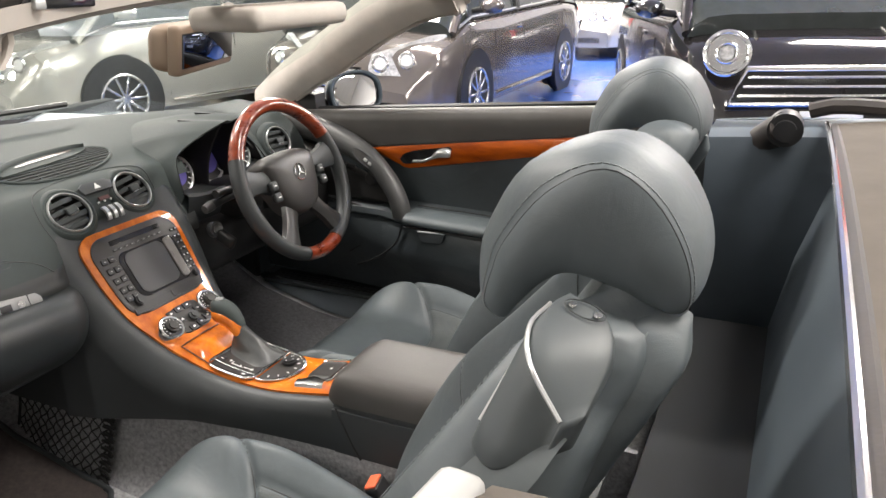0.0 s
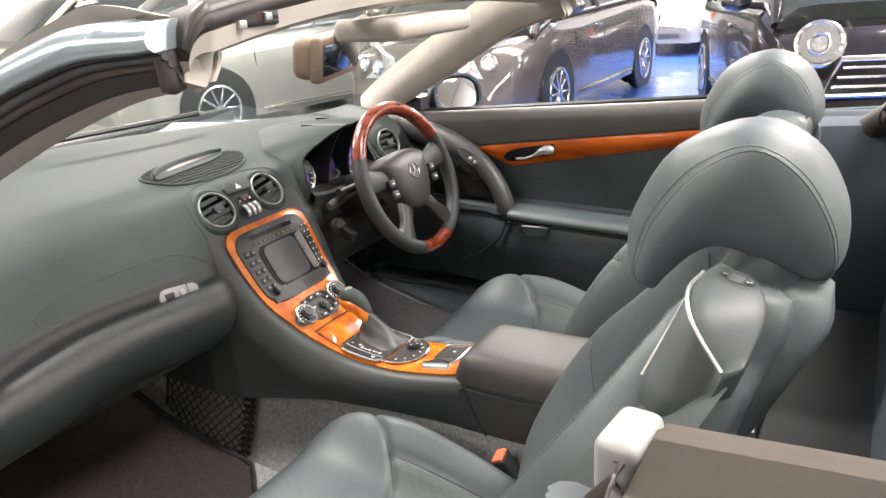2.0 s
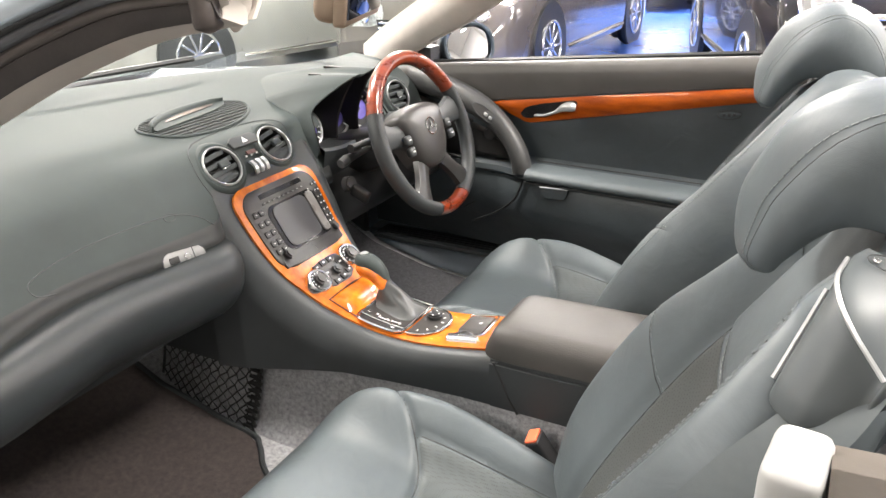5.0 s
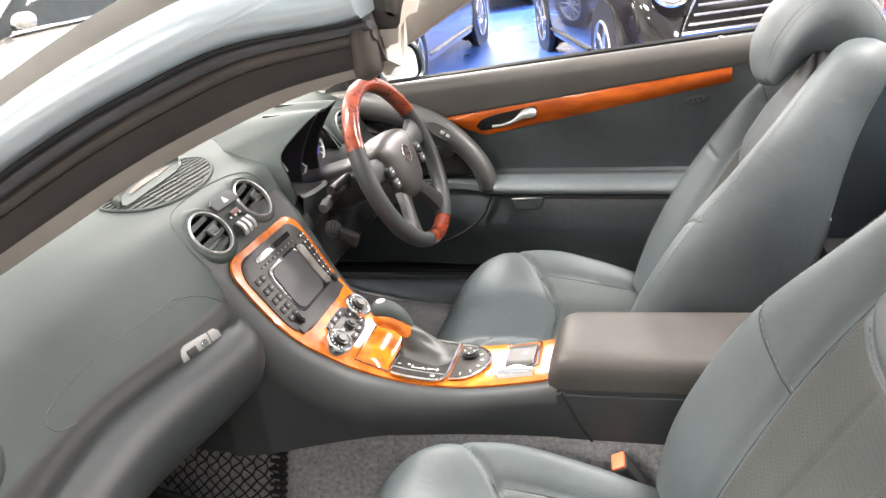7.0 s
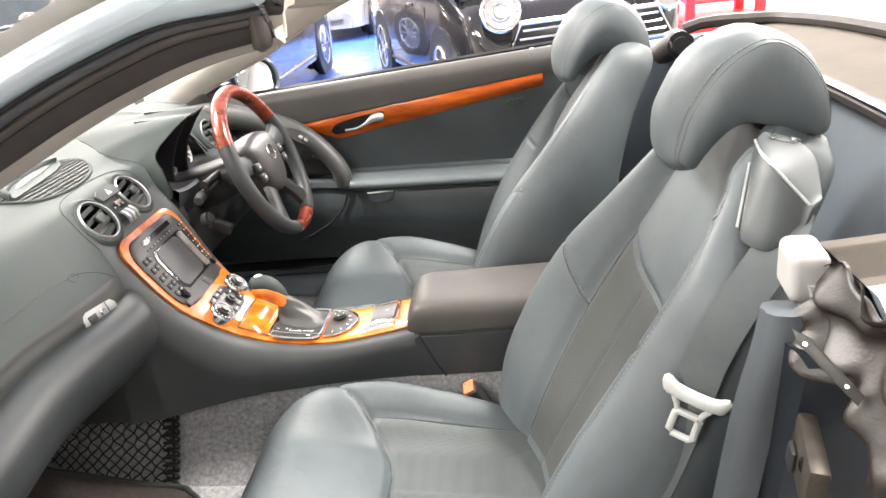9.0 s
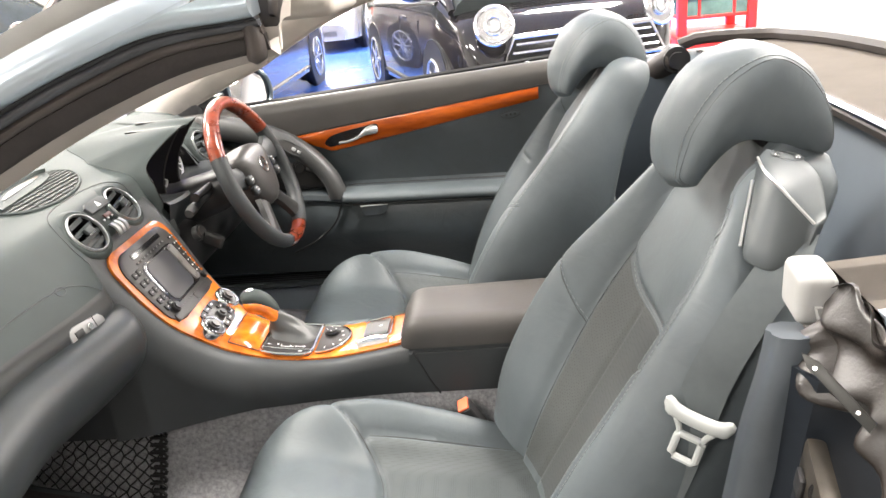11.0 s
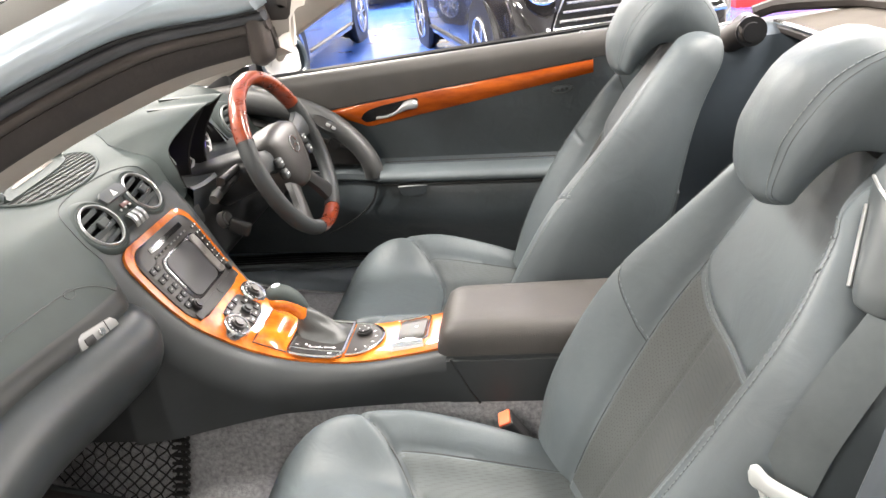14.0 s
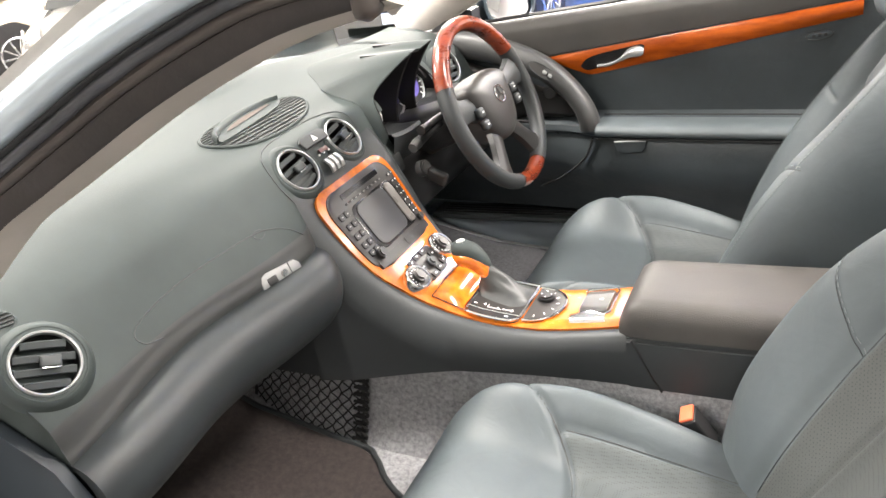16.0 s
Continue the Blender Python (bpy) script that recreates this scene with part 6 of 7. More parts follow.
def make_seat(yc, side, dx, dz, cush, push, wo, wi, label):
    at = (0.35 + dx, yc, 0.20)
    seat = thing("bucket_seat", at, label, "seat", "pair of seats")

    def W(x, w, z):
        return (x + dx, yc + side * w, z + dz)

    def bp(s, w, n):
        p = np.array([0.588, 0.352]) + BD * s + BN * n
        return W(p[0], w, p[1])

    # backrest, its outer shoulder cut a little lower
    def drop(v, s):
        return 0.048 * sstep(0.30, 0.75, v) * sstep(0.55, 0.66, s)

    rows = []
    S = list(np.linspace(0.0, 0.640, 152)) + [0.649, 0.657, 0.665, 0.672, 0.678, 0.683, 0.687]
    lat = list(-np.cos(np.linspace(0, 1, 142) * math.pi) * 0.35 + np.linspace(-1, 1, 142) * 0.65)
    for s in S:
        e = 0.0 if s <= 0.640 else (s - 0.640) / 0.048
        k = math.sqrt(max(0.0, 1 - e * e))
        thin = 1 - 0.50 * sstep(0.30, 0.60, s)
        front = [bp(s - drop(v, s), v * back_w(s, v) * (0.80 + 0.20 * k), back_n(min(s, 0.645), v * back_w(min(s, 0.645), v)) * k - 0.03 * (1 - k)) for v in lat]
        bk = [bp(s - drop(v, s), v * back_w(s, v) * (0.80 + 0.20 * k), (-0.085 - 0.03 * math.sqrt(max(0, 1 - v**4))) * thin * k - 0.031 * (1 - k)) for v in np.linspace(1, -1, 15)]
        rows.append(front + bk)
    back = part("backrest", rings(bmesh.new(), rows), LEATHER, seat, "grey leather backrest with deep side bolsters", angle=70)

    # sewn seams: sides of the insert, round foot of the shoulder panel, bolster crests
    def on_back(s0, w, up=0.0004):
        return Vector(bp(s0 - drop(w / back_w(s0, w), s0), w, back_n(s0, w) + up))

    lines = [[on_back(q, w0 * insert_w(q)) for q in np.linspace(0.02, 0.55, 60)] for w0 in (-1, 1)]
    lines.append([on_back(bowl(w), w) for w in np.linspace(-0.130, 0.130, 50)])
    lines += [[on_back(q, w0 * 0.052) for q in np.linspace(0.02, 0.355, 30)] for w0 in (-1, 1)]
    lines.append([on_back(0.262 + 0.80 * (a - 0.125), -a) for a in np.linspace(0.130, 0.222, 20)])
    lines.append([on_back(q, LINE_OUT(q)) for q in np.linspace(0.02, 0.615, 70)])
    lines.append([on_back(0.355 + 0.30 * (LINE_OUT(0.36) - d - 0.16), LINE_OUT(0.36) - d) for d in np.linspace(0.002, 0.038, 8)])
    lines.append([on_back(0.566 + 0.10 * d, LINE_OUT(0.566) - d) for d in np.linspace(0.0, 0.030, 8)])
    for i, ln in enumerate(lines):
        part("seam", tube(ln, 0.0006 if 2 < i < 5 else 0.0008, 5), SEAMM, back, "dark sewn seam")

    def sew(run, q0, q1, bm):
        for q in np.arange(q0, q1, 0.0066):
            tube([run(q), run(q + 0.0040)], 0.0006, 4, bm=bm)

    bm = bmesh.new()
    for off in (-0.0052, 0.0052):
        sew(lambda q: on_back(q, LINE_OUT(q) + off, 0.0010), 0.03, 0.60, bm)
    sew(lambda q: on_back(q, -LINE_IN(q) - 0.022 + 0.0052, 0.0010), 0.06, 0.58, bm)
    sew(lambda q: on_back(0.268 + 0.80 * (q - 0.125), -q, 0.0010), 0.130, 0.220, bm)
    sew(lambda q: on_back(bowl(q) - 0.0052, q, 0.0010), -0.115, 0.10, bm)
    tagged(part("stitching", bm, STITCH, back, "pale double stitching"), kind="stuff")
    rows = []
    for v in np.linspace(-0.955, 0.955, 61):
        row = []
        for u in np.linspace(0, 1, 56):
            q = 0.015 + (bowl(v * 0.13) - 0.007 - 0.015) * u
            row.append(bp(q, v * insert_w(q), back_n(q, v * insert_w(q)) + 0.0008))
        rows.append(row)
    part("back_insert", sheet(rows), PERF, back, "perforated grey leather insert", angle=70)
    # cushion
    def cush_z(x, w):
        t = (x - 0.04) / 0.56
        ez = 0.0
        hw = 0.235
        v = abs(w) / hw
        z = CUZ(x) + CUA(x) * sstep(0.40, 0.92, v) ** 1.25
        z -= 0.085 * (1 - math.sqrt(max(0.0, 1 - max(0.0, (v - 0.82) / 0.18) ** 2)))
        f = max(0.0, (0.150 - x) / 0.115 + 0.30 * max(0, v - 0.35) ** 2)
        z -= 0.125 * (1 - math.sqrt(max(0.0, 1 - min(1, f) ** 2)))
        arc = 0.330 - 0.050 * (abs(w) / 0.16) ** 3
        z -= 0.011 * groove(x - arc, 0.0065)
        z += 0.006 * sstep(0.0, 0.05, arc - x)
        if x > arc:
            z -= 0.011 * groove(abs(w) - 0.160 - 0.02 * (x - 0.28), 0.0065)
            z -= 0.004 * groove(w, 0.004)
        return z

    rows = []
    for x in np.linspace(0.036, 0.62, 116):
        rows.append([W(x + push, v * 0.235 * (1 - 0.10 * sstep(0.14, 0.04, x)), cush_z(x, v * 0.235) + cush) for v in np.linspace(-1, 1, 91)] + [W(x + push, v * 0.225 * (1 - 0.1 * sstep(0.14, 0.04, x)), 0.225) for v in np.linspace(1, -1, 9)])
    cu = part("cushion", rings(bmesh.new(), rows), LEATHER, seat, "grey leather seat cushion with curved seams", angle=70)
    rows = []
    for v in np.linspace(-0.985, 0.985, 45):
        w = v * 0.158
        x0 = 0.336 - 0.050 * (abs(w) / 0.16) ** 3
        rows.append([W(x + push, w, cush_z(x, w) + cush + 0.0012) for x in np.linspace(x0, 0.60, 40)])
    part("cushion_insert", sheet(rows), PERFSEAT, cu, "perforated grey leather insert", angle=70)
    for w0 in (-1, 1):
        ln = [W(0.330 + push - 0.050 * (w / 0.16) ** 3, w0 * w, cush_z(0.330 - 0.050 * (w / 0.16) ** 3, w) + cush + 0.0005) for w in np.linspace(0, 0.205, 30)]
        part("seam", tube(ln, 0.0014, 5), DASHDARK, cu, "dark sewn seam")
        ln = [W(x + push, w0 * (0.160 + 0.02 * (x - 0.28)), cush_z(x, 0.160 + 0.02 * (x - 0.28)) + cush + 0.0005) for x in np.linspace(0.285, 0.60, 30)]
        part("seam", tube(ln, 0.0014, 5), DASHDARK, cu, "dark sewn seam")
    part("seat_base", box(0.36 + dx, yc, 0.215 + dz * 0.5, 0.50, 0.40, 0.06, 0.012), BLACK, seat, "black seat base")
    for s2 in (-1, 1):
        part("seat_rail", box(0.36 + dx, yc + s2 * 0.16, 0.197, 0.56, 0.04, 0.03, 0.005), BLACK, seat)
    part("side_valance", box(0.40 + dx, yc + side * 0.232, 0.275 + dz, 0.42, 0.022, 0.075, 0.01, 2), BLACK, seat, "black plastic seat side trim")
    # head restraint
    mid_w = (wo - wi) / 2
    # its side and its fuller middle, each from the front foot over the top to the rear foot and back under the arch
    rim = [(0.788, 0.880), (0.776, 0.893), (0.784, 0.927), (0.796, 0.956), (0.832, 1.002), (0.879, 1.026), (0.918, 1.006), (0.946, 0.964), (0.954, 0.927), (0.946, 0.911), (0.924, 0.914), (0.897, 0.924), (0.857, 0.933), (0.832, 0.922), (0.808, 0.896), (0.797, 0.881)]
    mid = [(0.772, 0.872), (0.760, 0.890), (0.757, 0.925), (0.765, 0.958), (0.800, 1.014), (0.866, 1.041), (0.925, 1.018), (0.955, 0.972), (0.962, 0.930), (0.952, 0.912), (0.926, 0.914), (0.897, 0.924), (0.857, 0.930), (0.828, 0.915), (0.800, 0.884), (0.785, 0.871)]
    rim, mid = spl(rim + rim[:1], 65)[:-1], spl(mid + mid[:1], 65)[:-1]
    HR = 0.098

    def head_pt(p, w):
        return W(p[0], w * (wo if w > 0 else wi) / 0.12, p[1])

    def head_ring(w):
        g = (abs(w) / HR) ** 2.6
        return mid + (rim - mid) * g

    bm = rings(bmesh.new(), [[head_pt(p, w) for p in head_ring(w)] for w in np.linspace(-HR, HR, 33)], cap=False)
    outer, inner = rim[0:38], np.array(list(rim[38:]) + [rim[0]])[::-1]
    pick = np.linspace(0, len(inner) - 1, 38)
    inner = np.stack([np.interp(pick, np.arange(len(inner)), inner[:, c]) for c in (0, 1)], 1)
    for s2 in (-1, 1):
        rows = []
        for o, n in zip(outer, inner):
            fat = min(1.0, np.linalg.norm(o - n) / 0.07)
            rows.append([head_pt(o + (n - o) * q, s2 * (HR + 0.024 * fat * math.sin(math.pi * q) ** 0.8)) for q in (1 - np.cos(np.linspace(0, 1, 19) * math.pi)) / 2])
        merge(bm, sheet(rows))
    bmesh.ops.remove_doubles(bm, verts=bm.verts[:], dist=0.0002)
    head = part("head_restraint", bm, LEATHER, seat, "rounded grey leather head restraint", angle=75)
    for s2 in (-1, 1):
        part("head_post", tube([W(0.906, mid_w + s2 * 0.05, 0.960), W(0.886, mid_w + s2 * 0.05, 0.88)], 0.008, 10), BLACK, seat)
    part("post_shroud", box(*W(0.905, mid_w, 0.925), 0.05, 0.14, 0.04, 0.012, 2, (0, 25, 0)), BLACK, seat)
    bm = bmesh.new()
    for s2 in (-1, 1):
        part("seam", tube([head_pt(p, s2 * (HR + 0.0002)) for p in rim[1:37]], 0.0005, 5), DASHDARK, head, "dark sewn seam")
        P = [head_pt(p + 0.0005 * (p - np.array([0.866, 0.93])) / np.linalg.norm(p - np.array([0.866, 0.93])), s2 * (HR - 0.009)) for p in head_ring(HR - 0.009)[1:37]]
        for a, c in list(zip(P, P[1:])):
            a, c = Vector(a), Vector(c)
            for t in (0.1, 0.6):
                tube([a.lerp(c, t), a.lerp(c, t + 0.36)], 0.0006, 4, bm=bm)
    tagged(part("stitching", bm, STITCH, head, "pale stitching"), kind="stuff")
    # belt guide let into the outer shoulder: a front face and a top face meet in a slanting ridge
    ridge = spl([(0.853, 0.097, 0.924), (0.848, 0.134, 0.920), (0.859, 0.165, 0.904), (0.887, 0.180, 0.870)], 18)
    foot = spl([(0.817, 0.163, 0.838), (0.815, 0.184, 0.829), (0.838, 0.198, 0.824), (0.876, 0.186, 0.840)], 18)
    rear = spl([(0.866, 0.087, 0.931), (0.898, 0.100, 0.922), (0.911, 0.128, 0.906), (0.903, 0.170, 0.876)], 18)

    def guide_ring(i, k=1.0, dw=0.0):
        k1 = 1 - 0.65 * sstep(8, 17, i)
        P = [ridge[i], foot[i], foot[i] + k1 * np.array((0.050, -0.050, 0.006)), rear[i] + k1 * np.array((-0.004, -0.020, -0.030)), rear[i]]
        for f in (0.07, 0.22):
            P = [q for a in range(len(P)) for q in ((1 - f) * P[a] + f * P[(a + 1) % len(P)], f * P[a] + (1 - f) * P[(a + 1) % len(P)])]
        c = sum(P) / len(P)
        return [W(q[0], q[1] + dw, q[2]) for q in (c + (p - c) * k for p in P)]

    rows = [guide_ring(0, k, d) for k, d in ((0.55, -0.005), (0.80, -0.004), (0.93, -0.0025), (0.98, -0.001))]
    rows += [guide_ring(i) for i in range(18)]
    rows += [guide_ring(17, k, d) for k, d in ((0.98, 0.001), (0.93, 0.0025), (0.80, 0.004), (0.55, 0.005))]
    gd = part("belt_guide", rings(bmesh.new(), rows), GUIDEP, seat, "grey plastic belt guide with a silver line", angle=80)

    # padded shoulder that runs up behind the guide
    WP = smooth_curve([0.36, 0.44, 0.52, 0.58, 0.62, 0.645, 0.660], [0.172, 0.150, 0.124, 0.105, 0.088, 0.068, 0.045])

    def pad_row(q):
        e = sstep(0.668, 0.630, q)
        c, hw, hn = 0.5 * (0.03 + WP(q)), 0.5 * (WP(q) - 0.03), 0.010 + 0.020 * e
        return [bp(q, c + hw * np.sign(math.cos(a)) * abs(math.cos(a)) ** 0.5, -0.048 + hn * np.sign(math.sin(a)) * abs(math.sin(a)) ** 0.5) for a in np.linspace(0, 6.2832, 32, endpoint=False)]

    sh = part("shoulder_pad", rings(bmesh.new(), [pad_row(q) for q in np.linspace(0.36, 0.660, 40)]), LEATHER, seat, "padded leather shoulder behind the belt guide", angle=70)
    bm = bmesh.new()
    for k in range(34):
        q = 0.42 + 0.0066 * k
        tube([Vector(bp(q, WP(q) - 0.001, -0.036)), Vector(bp(q + 0.004, WP(q + 0.004) - 0.001, -0.036))], 0.0009, 4, bm=bm)
    tagged(part("stitching", bm, STITCH, sh, "pale stitching"), kind="stuff")

    def on_guide(j, go, lift):
        """A point of the guide's skin: j along it, go from the ridge towards the rear (below 0: towards the foot)."""
        i = int(round(j * 17))
        p, q = ridge[i], rear[i] if go > 0 else foot[i]
        x, w, z = p + (q - p) * abs(go)
        out = (0.25, 0.10, 0.96) if go > 0 else (-0.80, 0.45, 0.40)
        return Vector(W(x + lift * out[0], w + lift * out[1], z + lift * out[2]))

    part("silver_line", tube(spl([tuple(on_guide(j, -0.01, 0.0008)) for j in np.linspace(0.0, 1.0, 18)], 34), 0.0019, 6), SILVER, gd)
    part("silver_line", tube([on_guide(0.0, -g, 0.0022) for g in np.linspace(0.26, 0.96, 14)], 0.0021, 6), SILVER, gd)
    c0, c1 = on_guide(0.17, 0.62, 0.0016), on_guide(0.36, 0.86, 0.0016)
    nrm = (on_guide(0.5, 0.7, 0) - on_guide(0.1, 0.7, 0)).cross(on_guide(0.3, 0.95, 0) - on_guide(0.3, 0.3, 0)).normalized()
    nrm = nrm if nrm.z > 0 else -nrm
    across = nrm.cross(c1 - c0).normalized() * 0.0085
    ell = [(c0 + c1) / 2 + (c1 - c0) * 0.80 * math.cos(a) + across * math.sin(a) + nrm * 0.0008 for a in np.linspace(0, 6.2832, 28, endpoint=False)]
    part("screw_plate", tube(ell, 0.0006, 5, closed=True), SEAMM, gd)
    for c in (c0, c1):
        part("guide_screw", disc(frame_at(c, nrm), 0.0036, 0.0022, 0.001, 12), CHROME, gd)
    part("seat_back_shell", rings(bmesh.new(), [[bp(s, v * back_w(s) * 0.9, (-0.10 - 0.028 * math.sqrt(max(0, 1 - v**4))) * (1 - 0.55 * sstep(0.30, 0.60, s))) for v in np.linspace(-1, 1, 15)] + [bp(s, v * back_w(s) * 0.85, -0.09 * (1 - 0.55 * sstep(0.30, 0.60, s))) for v in (1, -1)] for s in np.linspace(0.02, 0.42, 14)]), DASHDARK, seat)
    return seat, W


make_seat(-0.352, -1, 0.0, 0.0, 0.0, 0.0, 0.064, 0.114, "grey leather passenger seat with headrest and shoulder belt")
make_seat(0.365, 1, -0.078, -0.008, 0.014, 0.045, 0.116, 0.092, "grey leather driver seat behind the steering wheel")

# ---- seat belt of the passenger seat ----
sb = thing("seat_belt", (0.72, -0.56, 0.3), "grey seat belt webbing with a pale tongue on the passenger seat", "seat belt")
line = spl([(0.872, -0.522, 0.862), (0.850, -0.546, 0.828), (0.803, -0.571, 0.775), (0.768, -0.588, 0.722), (0.750, -0.594, 0.675), (0.715, -0.600, 0.58), (0.665, -0.605, 0.46), (0.63, -0.605, 0.36), (0.615, -0.60, 0.28)], 40)
rows = []
for i, p in enumerate(line):
    a, b = line[max(i - 1, 0)], line[min(i + 1, 39)]
    d = Vector(b - a).normalized()
    out = Vector((-0.45, -0.88, 0.1))
    side = d.cross(out).normalized()
    out = side.cross(d).normalized()
    rows.append([Vector(p) + side * 0.0235 * q + out * h for q, h in ((-1, 0), (-0.5, 0.001), (0, 0.0012), (0.5, 0.001), (1, 0), (0.5, -0.001), (-0.5, -0.001))])
part("webbing", rings(bmesh.new(), rows), WEB, sb)
tm = frame_at((0.750, -0.609, 0.683), (-0.45, -0.88, 0.1), (0.30, 0.0, 0.95))
tongue_mat = mat("tongue_plastic", (0.42, 0.44, 0.43), 0.4, var=0.05)
rows = []
for x in np.linspace(-0.038, 0.038, 19):
    e = math.sqrt(max(0.04, 1 - (abs(x) / 0.0385) ** 6))
    lift = 0.009 * (abs(x) / 0.038) ** 3
    hh = (0.0085 + 0.005 * sstep(0.022, 0.034, abs(x))) * e
    rows.append([tm @ Vector((x, 0.002 + lift + hh * math.cos(a), 0.004 + 0.0075 * e * math.sin(a))) for a in np.linspace(0, 6.2832, 14, endpoint=False)])
tg = part("tongue", rings(bmesh.new(), rows), tongue_mat, sb, "pale plastic belt tongue")
loop = [(-0.011, -0.020), (0.011, -0.020), (0.0135, -0.0225), (0.0135, -0.046), (0.010, -0.0495), (-0.010, -0.0495), (-0.0135, -0.046), (-0.0135, -0.0225)]
part("tongue_blade", tube([tm @ Vector((x, y, 0.004)) for x, y in loop], 0.0044, 8, closed=True), tongue_mat, tg, "pale coated tongue blade")
for q in (-1, 1):
    part("tongue_arm", tube([tm @ Vector((q * x, y, 0.004)) for x, y in ((0.012, -0.021), (0.0155, -0.012), (0.021, -0.004))], 0.0034, 8), tongue_mat, tg)
# ---- buckle ----
bk = thing("seat_belt_buckle", (0.50, -0.112, 0.33), "black seat belt buckle with an orange-red button", "buckle")
km = frame_at((0.462, -0.112, 0.388), (-0.45, -0.20, 0.87), (0.87, 0, 0.45))
b = box(0, 0, -0.034, 0.034, 0.026, 0.070, 0.005, 3)
bmesh.ops.transform(b, matrix=km, verts=b.verts[:])
part("buckle_body", b, BLACK, bk)
b = box(0, 0, 0.003, 0.030, 0.022, 0.006, 0.003, 3)
bmesh.ops.transform(b, matrix=km, verts=b.verts[:])
part("release_button", b, ORANGE, bk, "orange-red release button")
part("buckle_stalk", tube([(0.490, -0.110, 0.335), (0.515, -0.115, 0.285), (0.53, -0.12, 0.23)], [0.014, 0.011, 0.012], 10), BLACK, bk)
part("stalk_foot", box(0.535, -0.14, 0.240, 0.10, 0.06, 0.035, 0.012, 3, (0, -12, 0)), DASHDARK, bk)
# ---- roll bar end behind the driver's seat ----
rb = thing("roll_bar_pivot", (1.0, 0.58, 0.86), "dark round roll bar pivot behind the driver seat", "roll bar")
part("pivot_drum", disc(frame_at((1.0, 0.54, 0.885), (0, 1, 0)), 0.032, 0.08, 0.012, 26), BLACK, rb)
part("pivot_arm", tube(spl([(1.0, 0.56, 0.89), (0.98, 0.60, 0.87), (0.95, 0.63, 0.84)], 8), 0.03, 12), SEAL, rb)

